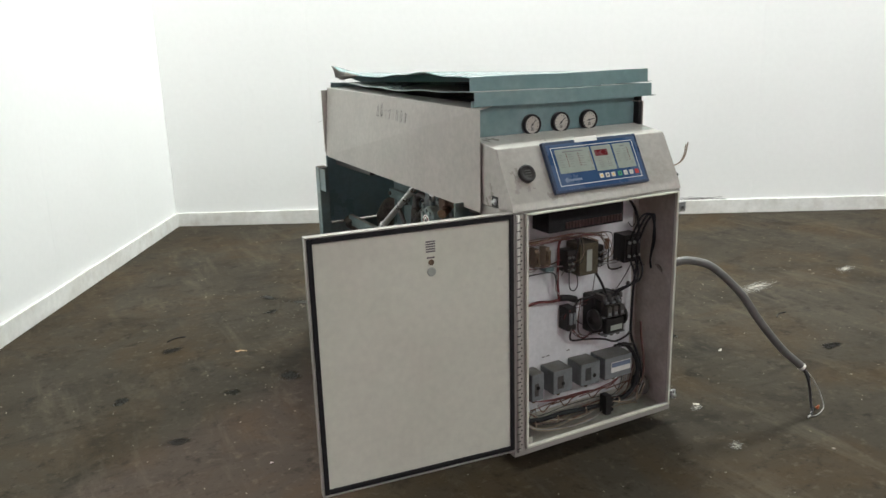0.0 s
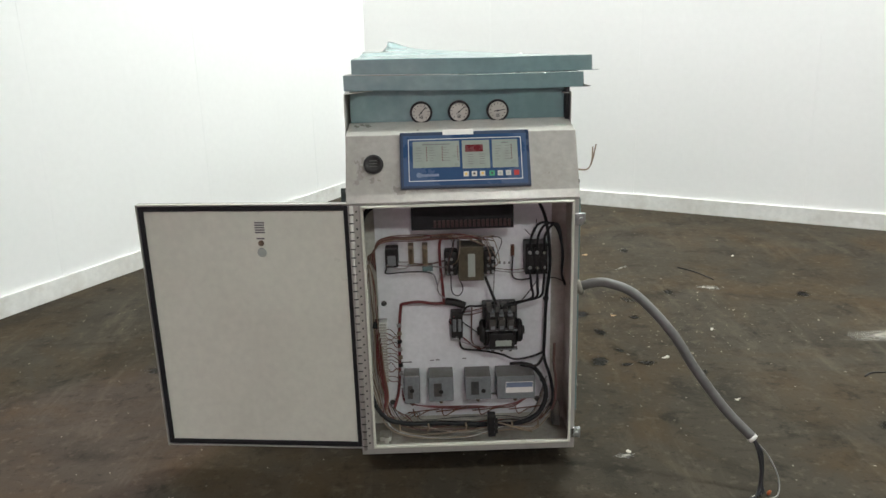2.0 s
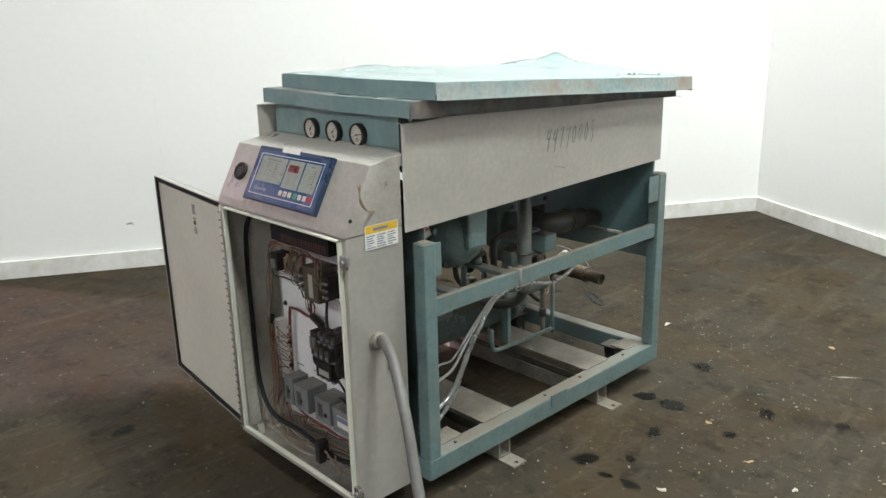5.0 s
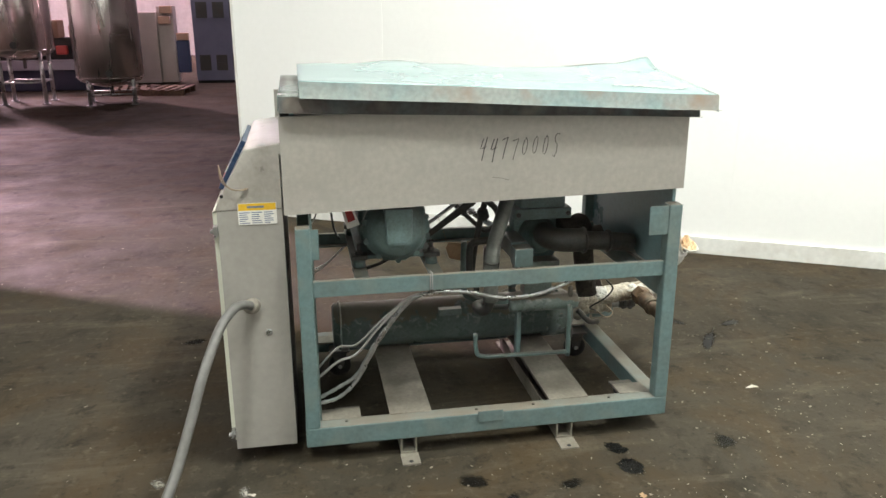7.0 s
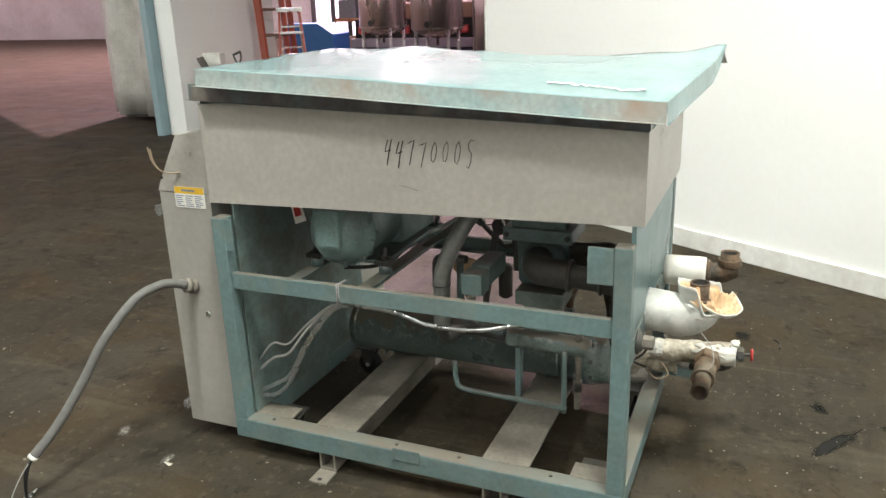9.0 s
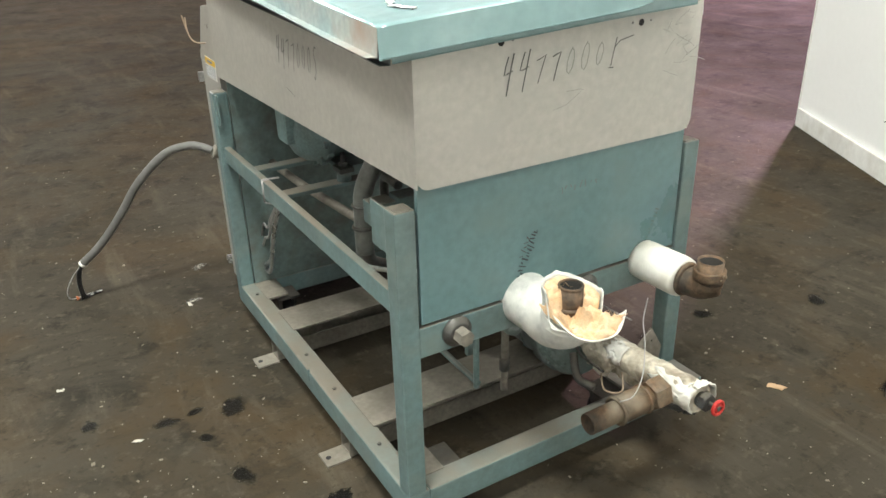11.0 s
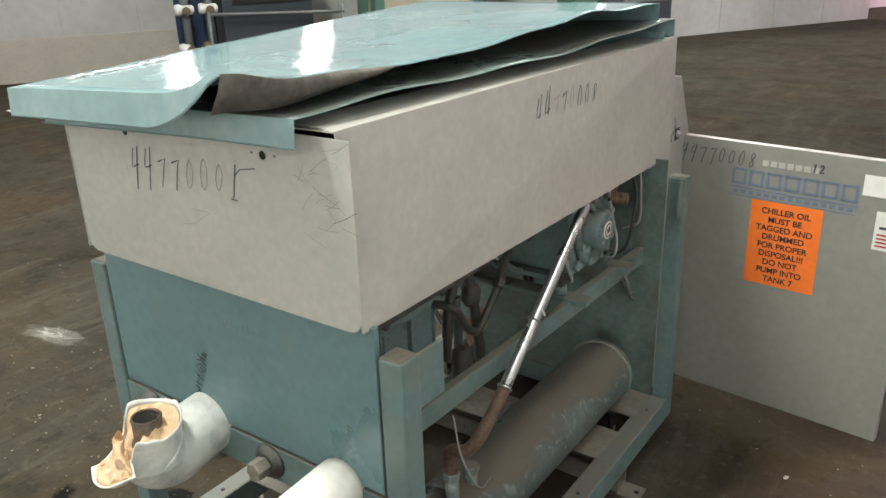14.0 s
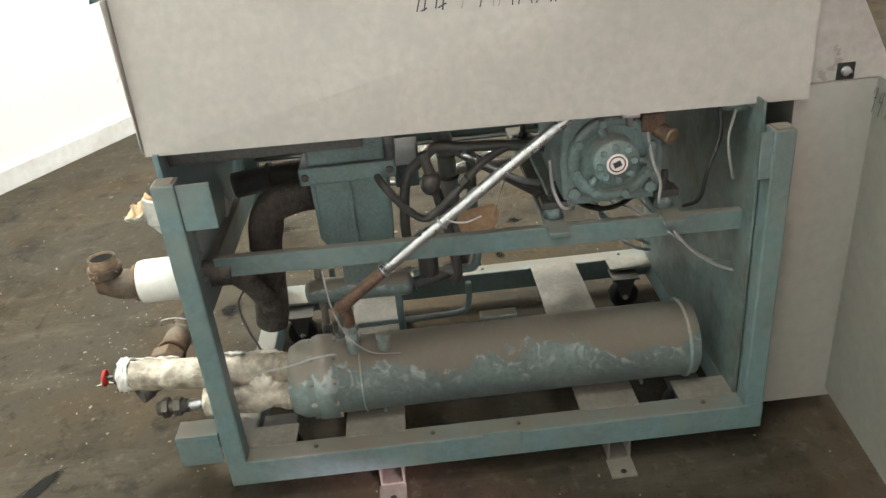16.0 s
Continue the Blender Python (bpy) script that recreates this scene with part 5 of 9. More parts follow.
    # left riser: long thin wires down to the floor of the box
    for k in range(10):
        x = 1.374 + 0.004 * k + rnd.uniform(-0.003, 0.003)
        wire([(1.425 - 0.003 * k, 2.175, 0.765 - 0.004 * k), (1.395 - 0.001 * k, 2.18, 0.715), (x, 2.17, 0.62 + rnd.uniform(-0.02, 0.02)), (x + rnd.uniform(-0.012, 0.014), 2.165 - 0.003 * k, 0.46), (x + rnd.uniform(-0.010, 0.012), 2.16, 0.33), (x + 0.018, 2.15, 0.23), (x + 0.05, 2.13, 0.155 - 0.002 * k), (1.52 + 0.01 * k, 2.12, 0.10 + 0.003 * k)], 0.0015, (TAN, WIRE_BROWN, TAN, TAN, WIRE_GREY, WIRE_BROWN, TAN, WIRE_RED, WIRE_BROWN, TAN)[k])
    for k in range(5):
        wire([(1.412 + 0.003 * k, 2.16, 0.475 - 0.02 * k), (1.404 + 0.004 * k, 2.15, 0.40), (1.410 + 0.004 * k, 2.15, 0.31), (1.424 + 0.003 * k, 2.14, 0.22), (1.412 + 0.002 * k, 2.13, 0.16)], 0.002, (WIRE_RED, WIRE_RED, WIRE_BROWN, WIRE_RED, TAN)[k])
    wire([(1.406, 2.16, 0.505), (1.402, 2.15, 0.475)], 0.011, RUBBER, "tape_sleeve")
    # red-brown lead sagging under the controls
    for k in range(3):
        wire([(1.482, 2.175, 0.235 - 0.012 * k), (1.50, 2.16, 0.185), (1.60, 2.15, 0.172 - 0.003 * k), (1.74, 2.15, 0.168 - 0.004 * k), (1.86, 2.15, 0.158 + 0.006 * k), (1.92, 2.14, 0.198)], 0.002, (WIRE_RED, WIRE_BROWN, WIRE_RED)[k])
    wire([(1.46, 2.19, 0.915), (1.415, 2.15, 0.905), (1.378, 2.11, 0.86), (1.368, 2.10, 0.70), (1.368, 2.10, 0.45), (1.376, 2.10, 0.27), (1.42, 2.10, 0.165), (1.50, 2.10, 0.135), (1.62, 2.11, 0.128), (1.76, 2.10, 0.122), (1.88, 2.10, 0.122), (1.955, 2.11, 0.15), (1.985, 2.12, 0.21), (1.978, 2.13, 0.265), (1.945, 2.14, 0.315), (1.90, 2.14, 0.33)], 0.0085, RUBBER, "door_cable", "thick black cable")
    for k in range(5):
        x = (1.47, 1.57, 1.70, 1.86, 1.95)[k]
        wire([(x, 2.085, 0.112), (x + 0.004, 2.083, 0.125), (x + 0.002, 2.085, 0.14)], 0.003, TAN, "cable_tie")
    # right: heavy black loops to the power block
    for k in range(3):
        y = 2.150 - 0.012 * k
        wire([(1.929 + 0.024 * k, 2.128, 0.745), (1.93 + 0.022 * k, 2.10, 0.80), (1.955 + 0.02 * k, 2.09, 0.846 - 0.004 * k), (2.01 + 0.005 * k, 2.10, 0.83), (2.035, 2.11 + 0.004 * k, 0.74), (2.036, 2.13, 0.66), (2.05, 2.14, 0.615)], 0.0042, RUBBER, "power_lead", "black power lead")
        wire([(1.929 + 0.024 * k, 2.128, 0.676), (1.93 + 0.02 * k, 2.10, 0.63), (1.935 + 0.012 * k, 2.11, 0.585), (1.88, 2.11 + 0.006 * k, 0.565), (1.84, 2.10, 0.56), (1.817 + 0.031 * k, 2.12, 0.528)], 0.0042, RUBBER, "power_lead")
    wire([(1.955, 2.20, 0.915), (1.985, 2.16, 0.84), (2.0, 2.155, 0.70), (1.99, 2.165, 0.56), (1.987, 2.17, 0.42), (1.985, 2.165, 0.34), (2.005, 2.15, 0.27), (2.012, 2.13, 0.20), (1.985, 2.11, 0.15)], 0.0055, RUBBER, "wire_loom", "black taped wire loom")
    wire([(2.018, 2.15, 0.40), (2.016, 2.14, 0.33), (2.022, 2.13, 0.25), (2.01, 2.12, 0.17), (1.96, 2.11, 0.13)], 0.005, WIRE_BROWN)
    wire([(1.985, 2.168, 0.36), (1.94, 2.15, 0.352), (1.88, 2.14, 0.348), (1.83, 2.15, 0.365), (1.76, 2.17, 0.372), (1.70, 2.18, 0.378), (1.69, 2.165, 0.43)], 0.004, BLACK)
    wire([(1.985, 2.168, 0.345), (1.95, 2.12, 0.33), (1.90, 2.11, 0.345), (1.86, 2.12, 0.34)], 0.005, BLACK, "wire_loom")
    wire([(1.78, 2.15, 0.65), (1.80, 2.13, 0.60), (1.82, 2.12, 0.545)], 0.005, BLACK)
    wire([(1.815, 2.14, 0.56), (1.76, 2.15, 0.545), (1.72, 2.16, 0.54), (1.70, 2.165, 0.51)], 0.004, BLACK)
    wire([(1.735, 2.17, 0.535), (1.733, 2.18, 0.45), (1.735, 2.175, 0.40), (1.76, 2.15, 0.39)], 0.0025, WIRE_BROWN)
    wire([(1.665, 2.15, 0.66), (1.668, 2.15, 0.60), (1.69, 2.15, 0.585), (1.705, 2.15, 0.61), (1.69, 2.14, 0.655)], 0.0022, WIRE_BLACK)
    wire([(1.63, 2.17, 0.66), (1.62, 2.17, 0.60), (1.64, 2.17, 0.57)], 0.0022, WIRE_GREY)
    wire([(1.45, 2.15, 0.69), (1.45, 2.16, 0.668), (1.52, 2.165, 0.67), (1.60, 2.16, 0.665), (1.62, 2.165, 0.62)], 0.0025, WIRE_BLACK)
    wire([(1.878, 2.188, 0.71), (1.876, 2.185, 0.64), (1.90, 2.18, 0.625), (1.94, 2.18, 0.628)], 0.003, BLACK)
    wire([(1.99, 2.17, 0.63), (2.02, 2.18, 0.628), (2.045, 2.17, 0.62)], 0.002, WIRE_BLACK)
    wire([(1.91, 2.12, 0.82), (1.93, 2.12, 0.80), (1.945, 2.12, 0.815), (1.95, 2.13, 0.85)], 0.0016, WIRE_BLACK)
    # many thin leads between the devices
    ends = ((1.46, 0.705), (1.53, 0.70), (1.575, 0.70), (1.655, 0.68), (1.668, 0.72), (1.79, 0.70), (1.806, 0.675), (1.93, 0.668), (1.95, 0.668), (1.80, 0.545), (1.83, 0.545), (1.86, 0.545), (1.672, 0.51), (1.69, 0.51), (1.68, 0.435), (1.80, 0.405), (1.85, 0.405), (1.505, 0.205), (1.60, 0.205), (1.73, 0.207), (1.86, 0.208), (1.47, 0.45), (1.47, 0.35))
    for k in range(90):
        (xa, za), (xb, zb) = rnd.sample(ends, 2)
        if abs(xa - xb) > 0.2 or abs(za - zb) > 0.14:
            continue
        zm = min(za, zb) - rnd.uniform(-0.02, 0.035)
        y = rnd.uniform(2.15, 2.185)
        wire([(xa, 2.15, za), (xa + rnd.uniform(-0.012, 0.012), y, za * 0.7 + zm * 0.3), ((xa + xb) / 2 + rnd.uniform(-0.02, 0.02), y + 0.008, zm), (xb + rnd.uniform(-0.012, 0.012), y, zb * 0.7 + zm * 0.3), (xb, 2.15, zb)], rnd.choice((0.0014, 0.0018, 0.0024)), rnd.choice((WIRE_BLACK, WIRE_BLACK, WIRE_BROWN, WIRE_GREY, WIRE_RED)))
    # splayed strip wires
    for k in range(14):
        z = 0.275 + 0.0145 * k + rnd.uniform(-0.004, 0.004)
        wire([(1.438, 2.163, z), (1.452, 2.150 - 0.004 * (k % 3), z + rnd.uniform(-0.008, 0.014)), (1.470, 2.165, z + rnd.uniform(-0.03, 0.01)), (1.480, 2.178, z - rnd.uniform(0.01, 0.05))], 0.0014, (WIRE_RED, WIRE_BROWN, WIRE_RED, TAN)[k % 4])
    for k in range(7):
        z = 0.29 + 0.03 * k
        wire([(1.476, 2.178, z), (1.488, 2.176, z + 0.004)], 0.0075, (WIRE_GREY, RUBBER, TAN)[k % 3], "wire_tie")
    # capillary lines under the controllers, loom on the floor
    for k, x in enumerate((1.52, 1.62, 1.75, 1.88)):
        wire([(x, 2.14, 0.17), (x + 0.01, 2.12, 0.15), (x + 0.05, 2.13, 0.165), (x + 0.09, 2.15, 0.16), (x - 0.02, 2.16, 0.145)], 0.002, COPPER, "capillary", "thin copper capillary")
    for k in range(12):
        y = 2.075 + 0.010 * k
        wire([(1.40 + 0.008 * k, 2.16, 0.24 - 0.012 * k), (1.43 + 0.01 * k, y, 0.14 - 0.004 * (k % 3)), (1.55, y - 0.01, 0.090 + 0.003 * (k % 5) + rnd.uniform(0, 0.02)), (1.70, y + rnd.uniform(-0.02, 0.02), 0.088 + 0.004 * (k % 4)), (1.84, y + 0.01, 0.095 + rnd.uniform(0, 0.03)), (1.94, y, 0.105 + rnd.uniform(0, 0.03)), (2.0, y + 0.02, 0.16 + 0.008 * k)], 0.0017, (TAN, WIRE_GREY, TAN, WIRE_BROWN, INNER, WIRE_BLACK, TAN, WIRE_RED, INNER, WIRE_GREY, TAN, WIRE_BLACK)[k])
    bm = B()
    box(bm, (1.778, 2.06, 0.094), (1.806, 2.10, 0.172), 0.004)
    for z in (0.108, 0.128, 0.148):
        box(bm, (1.800, 2.056, z), (1.812, 2.075, z + 0.011), 0.002)
    part("splice_block", bm, BLACK, CH, "loose black splice block")
    wire([(1.81, 2.08, 0.14), (1.87, 2.07, 0.125), (1.93, 2.06, 0.11)], 0.003, TAN)
    bm = B()
    cyl(bm, (2.035, 2.15, 0.13), (2.012, 2.15, 0.13), 0.045, 0.04, 28)
    part("rubber_grommet", bm, DARK, CH, "dark round opening plug")
    bm = B()
    box(bm, (1.40, 2.10, 0.068), (1.44, 2.15, 0.085), 0.003)
    box(bm, (1.42, 2.05, 0.067), (1.435, 2.07, 0.11), 0.002)
    each("loose_clip", bm, INNER, CH)
    for x, z in ((1.48, 0.318), (1.585, 0.322), (1.605, 0.323), (1.70, 0.325)):
        bm = B()
        flat(bm, (x, PY, z), (1, 0, 0), (0, 0, 1), 0, 0.014 if x > 1.5 else 0.04, 0, 0.004)
        part("plate_mark", bm, FAINT, bp)
    bm = B()
    rnd = random.Random(4)
    for k in range(5):
        flat(bm, (1.80 + 0.016 * k, PY, 0.675), (1, 0, 0), (0, 0, 1), 0, 0.006, 0, 0.014 * rnd.uniform(0.5, 1))
    part("plate_mark", bm, FAINT, bp)


def power_cable():
    pts = [(2.102, 2.115, 0.618), (2.135, 2.095, 0.634), (2.18, 2.07, 0.640), (2.262, 2.030, 0.610), (2.367, 1.978, 0.500), (2.439, 1.940, 0.385), (2.528, 1.895, 0.262), (2.611, 1.852, 0.176)]
    bm = B()
    tube(bm, pts, 0.0155, 14, 8)
    cab = part("power_cable", bm, CABLE, CH, "thick grey power cable reaching to the floor")
    bm = B()
    lathe(bm, (CX1, 2.12, 0.605), (1, -0.2, 0.35), [(0.028, 0), (0.028, 0.008), (0.022, 0.009), (0.022, 0.02), (0.026, 0.021), (0.026, 0.032), (0.018, 0.036)], 18)
    part("cable_gland", bm, PLATE, cab, "dull metal cable gland")
    bm = B()
    lathe(bm, (2.604, 1.855, 0.182), (0.083, -0.043, -0.086), [(0.0165, 0), (0.0165, 0.012)], 14)
    part("tape_band", bm, WHITE, cab)
    for k in range(3):
        bm = B()
        s = 0.005 * (k - 1)
        tube(bm, [(2.611, 1.852, 0.176), (2.628 + s, 1.838, 0.14), (2.636 + s, 1.828 + s, 0.085), (2.632 + s, 1.815 + s, 0.03), (2.625 + 3 * s, 1.80 + 2 * s, 0.006 + 0.002 * k), (2.605 + 5 * s, 1.788 + 3 * s, 0.007)], 0.0048, 7)
        part("conductor", bm, WIRE_BLACK, cab)
        bm = B()
        tube(bm, [(2.605 + 5 * s, 1.788 + 3 * s, 0.007), (2.592 + 7 * s, 1.782 + 3 * s, 0.006)], 0.003, 6)
        part("bare_end", bm, WHITE, cab)
    bm = B()
    tube(bm, [(2.615, 1.850, 0.172), (2.655, 1.835, 0.125), (2.685, 1.815, 0.06), (2.680, 1.79, 0.012), (2.645, 1.775, 0.004), (2.60, 1.765, 0.004), (2.57, 1.775, 0.005)], 0.002, 6, 8)
    part("conductor", bm, WIRE_GREY, cab, "thin pale earth wire in a loop")
    bm = B()
    lathe(bm, (2.652, 1.800, 0.006), (0.3, -0.4, 1), [(0.006, 0), (0.006, 0.006), (0.003, 0.016)], 10)
    part("wire_cap", bm, plain("dull_orange_plastic", (0.38, 0.10, 0.03)), cab)


cabinet_gear()
power_cable()


# ---------------------------------------------------------------- machinery in the frame
def bolts(bm, centre, axis, R, n, r, h, turn=0.0):
    c, d = Vector(centre), Vector(axis).normalized()
    u, v = basis(d)
    for k in range(n):
        a = 2 * math.pi * k / n + turn
        hexnut(bm, c + u * (R * math.cos(a)) + v * (R * math.sin(a)), d, r, h)


def compressor():
    cy, cz = 2.637, 0.804
    bm = B()
    prism(bm, [(cy - 0.115, 0.70), (cy + 0.115, 0.70), (cy + 0.122, 0.80), (cy + 0.105, 0.915), (cy + 0.06, 0.945), (cy - 0.06, 0.945), (cy - 0.105, 0.915), (cy - 0.122, 0.80)], "x", 1.385, 1.68, 0.014)
    c = part("compressor", bm, CAST, CH, "teal cast-iron refrigerant compressor")
    bm = B()
    lathe(bm, (1.66, cy, cz), (1, 0, 0), [(0.118, 0), (0.118, 0.03), (0.108, 0.034), (0.108, 0.21), (0.122, 0.215), (0.122, 0.24), (0.113, 0.243), (0.104, 0.275), (0.08, 0.305), (0.045, 0.322), (0.001, 0.326)], 40)
    part("motor_housing", bm, CAST, c)
    bm = B()
    prism(bm, [(cy - 0.045, cz - 0.035), (cy + 0.045, cz - 0.035), (cy + 0.05, cz + 0.10), (cy - 0.05, cz + 0.10)], "x", 1.93, 2.005, 0.012)
    part("terminal_box", bm, CAST, c)
    bm = B()
    bolts(bm, (1.895, cy, cz), (-1, 0, 0), 0.118, 10, 0.012, 0.022, 0.2)
    bolts(bm, (1.896, cy, cz), (1, 0, 0), 0.118, 10, 0.012, 0.014, 0.2)
    each("bell_bolt", bm, CAST, c)
    # bearing head at the left end
    bm = B()
    lathe(bm, (1.387, cy, cz), (-1, 0, 0), [(0.105, 0), (0.105, 0.014), (0.100, 0.018), (0.080, 0.018), (0.077, -0.022), (0.058, -0.022), (0.055, 0.036), (0.050, 0.046), (0.026, 0.046), (0.024, 0.050)], 40)
    part("bearing_head", bm, CAST, c)
    bm = B()
    bolts(bm, (1.373, cy, cz), (-1, 0, 0), 0.091, 8, 0.011, 0.012, 0.3)
    bolts(bm, (1.345, cy, cz), (-1, 0, 0), 0.040, 8, 0.0085, 0.010, 0.1)
    for k in range(3):
        a = radians(70 + 120 * k)
        cyl(bm, (1.375, cy + 0.053 * math.cos(a), cz + 0.053 * math.sin(a)), (1.375, cy + 0.082 * math.cos(a), cz + 0.082 * math.sin(a)), 0.010, seg=10)
    each("head_bolt", bm, CAST, c)
    bm = B()
    cyl(bm, (1.3375, cy, cz), (1.3345, cy, cz), 0.0245, seg=28)
    disc = part("badge", bm, WHITE, c, "round white badge")
    bm = B()
    torus(bm, (1.3345, cy, cz), (1, 0, 0), 0.0180, 0.0016)
    part("badge_ring", bm, WIRE_RED, c)
    bm = B()
    flat(bm, (1.3345, cy, cz), (0, -1, 0.4), (0, 0.4, 1), -0.009, 0.009, -0.007, 0.007)
    part("badge_shape", bm, INK, c)
    for y in (cy - 0.09, cy + 0.09):
        bm = B()
        hexnut(bm, (1.385, y, 0.722), (-1, 0, 0), 0.016, 0.012)
        part("plug", bm, CAST, c)
    # feet and cylinder heads
    for x in (1.41, 1.86):
        for y in (cy - 0.135, cy + 0.135):
            bm = B()
            box(bm, (x - 0.025, y - 0.03, 0.685), (x + 0.025, y + 0.03, 0.702), 0.003)
            cyl(bm, (x, y, 0.702), (x, y, 0.745), 0.008, seg=10)
            hexnut(bm, (x, y, 0.702), (0, 0, 1), 0.014, 0.014)
            part("mounting_foot", bm, DARK, c)
            bm = B()
            cyl(bm, (x, y, 0.655), (x, y, 0.685), 0.024, 0.021, 16)
            part("rubber_mount", bm, CAST, c)
    bm = B()
    box(bm, (1.40, cy - 0.14, 0.684), (1.87, cy + 0.14, 0.699), 0.003)
    part("foot_rail", bm, CAST, c)
    # cross bars that carry it
    for y in (cy - 0.135, cy + 0.135):
        bm = B()
        box(bm, (1.318, y - 0.025, 0.641), (XR - 0.04, y + 0.025, 0.655), 0.003)
        part("support_bar", bm, TEAL, CH, "teal bar under the compressor")
    # service valve and brass block near the head
    bm = B()
    box(bm, (1.36, 2.525, 0.862), (1.42, 2.575, 0.905), 0.005)
    cyl(bm, (1.39, 2.548, 0.868), (1.345, 2.515, 0.855), 0.018, seg=14)
    v = part("service_valve", bm, RUST, CH, "rust-brown service valve")
    bm = B()
    lathe(bm, (1.345, 2.515, 0.855), (-0.8, -0.6, -0.2), [(0.019, 0), (0.019, 0.006), (0.014, 0.008), (0.013, 0.004)], 18)
    part("valve_port", bm, BRASS, v)
    bm = B()
    cyl(bm, (1.355, 2.605, 0.885), (1.355, 2.605, 0.935), 0.007, seg=10)
    box(bm, (1.345, 2.585, 0.905), (1.362, 2.625, 0.915), 0.002)
    part("access_fitting", bm, ZINC, CH)


def vessels():
    ax, az, y0, y1, r = 1.428, 0.247, 2.405, 3.475, 0.100
    bm = B()
    lathe(bm, (ax, y0, az), (0, 1, 0), [(0.088, 0), (r, 0.008), (r, y1 - y0 - 0.12), (r + 0.012, y1 - y0 - 0.118), (r + 0.012, y1 - y0 - 0.07), (r + 0.003, y1 - y0 - 0.068), (r + 0.003, y1 - y0 - 0.03), (r - 0.012, y1 - y0)], 48)
    c = part("condenser_vessel", bm, VESSEL, CH, "long horizontal teal condenser caked with brown dust")
    bm = B()
    torus(bm, (ax, y0 + 0.03, az), (0, 1, 0), r + 0.001, 0.006)
    torus(bm, (ax, y1 - 0.19, az), (0, 1, 0), r + 0.001, 0.004)
    each("weld_band", bm, VESSEL, c)
    bm = B()
    bolts(bm, (ax, y1 - 0.07, az), (0, 1, 0), r + 0.002, 10, 0.009, 0.016)
    bolts(bm, (ax, y1 - 0.118, az), (0, -1, 0), r + 0.004, 10, 0.009, 0.008)
    each("head_bolt", bm, VESSEL, c)
    for y in (2.55, 3.24):
        bm = B()
        box(bm, (ax - 0.012, y - 0.014, Z1), (ax + 0.012, y + 0.014, az - 0.09), 0.002)
        box(bm, (ax - 0.055, y - 0.004, Z1), (ax + 0.055, y + 0.004, az - 0.07), 0.001)
        part("saddle", bm, TEAL, c)
    bm = B()
    box(bm, (1.50, 2.86, 0.30), (1.535, 2.96, 0.33), 0.003)
    part("name_plate", bm, VESSEL, c)
    for y, h in ((3.30, 0.06), (3.22, 0.03)):
        bm = B()
        cyl(bm, (ax - 0.03, y, az + 0.08), (ax - 0.03, y, az + 0.09 + h), 0.016, seg=14)
        hexnut(bm, (ax - 0.03, y, az + 0.09 + h), (0, 0, 1), 0.02, 0.02)
        part("vessel_port", bm, VESSEL, c)
    # receiver
    bm = B()
    lathe(bm, (1.648, 3.135, 0.380), (0.03, 1, 0), [(0.012, 0), (0.031, 0.006), (0.035, 0.02), (0.035, 0.285), (0.031, 0.30), (0.012, 0.306)], 32)
    rcv = part("receiver_tank", bm, VESSEL, CH, "short teal receiver tank")
    for y in (3.18,):
        bm = B()
        box(bm, (1.632, y - 0.010, Z1), (1.664, y + 0.010, 0.352), 0.002)
        part("bracket", bm, TEAL, rcv)
    # evaporator block with its flange and rib
    bm = B()
    prism(bm, [(3.165, 0.585), (3.185, 0.57), (3.335, 0.57), (3.355, 0.60), (3.358, 0.76), (3.16, 0.76)], "x", 1.535, 1.610, 0.006)
    box(bm, (1.530, 3.165, 0.80), (1.69, 3.355, 0.94), 0.008)
    lathe(bm, (1.605, 3.262, 0.672), (1, 0, 0), [(0.078, 0), (0.078, 0.035), (0.066, 0.050), (0.048, 0.062), (0.044, 0.09)], 28)
    ev = part("pump_volute", bm, CAST, CH, "boxy teal cast pump casing with a bolted flange")
    bm = B()
    box(bm, (1.515, 3.14, 0.757), (1.705, 3.378, 0.803), 0.006)
    part("flange", bm, CAST, ev)
    bm = B()
    box(bm, (1.523, 3.256, 0.575), (1.537, 3.264, 0.757), 0.002)
    box(bm, (1.53, 3.165, 0.575), (1.537, 3.172, 0.757), 0.002)
    box(bm, (1.53, 3.345, 0.60), (1.537, 3.352, 0.757), 0.002)
    each("rib", bm, CAST, ev)
    bm = B()
    for y in (3.155, 3.363):
        hexnut(bm, (1.5155, y, 0.78), (-1, 0, 0), 0.010, 0.008)
        hexnut(bm, (1.7045, y, 0.78), (1, 0, 0), 0.010, 0.008)
    each("flange_bolt", bm, DARK, ev)
    bm = B()
    box(bm, (1.545, 3.175, 0.520), (1.68, 3.345, 0.572), 0.004)
    box(bm, (1.60, 3.20, 0.42), (1.66, 3.32, 0.522), 0.003)
    part("pedestal", bm, VESSEL, ev)
    bm = B()
    for y in (3.205, 3.24, 3.28, 3.32):
        box(bm, (1.60, y, 0.94), (1.62, y + 0.01, 1.0), 0.002)
    each("top_stud", bm, DARK, ev)


def run(pts, r, material, label="", name="pipe_run", seg=14, radii=None):
    bm = B()
    tube(bm, pts, r, seg, 6, radii)
    if material is GREASY:
        # lumpy hand-wrapped insulation
        for v in bm.verts:
            k = v.co * 18
            v.co += Vector((noise.noise(k), noise.noise(k + Vector((4, 0, 0))), noise.noise(k + Vector((0, 4, 0))))) * 0.006
    return part(name, bm, material, CH, label)


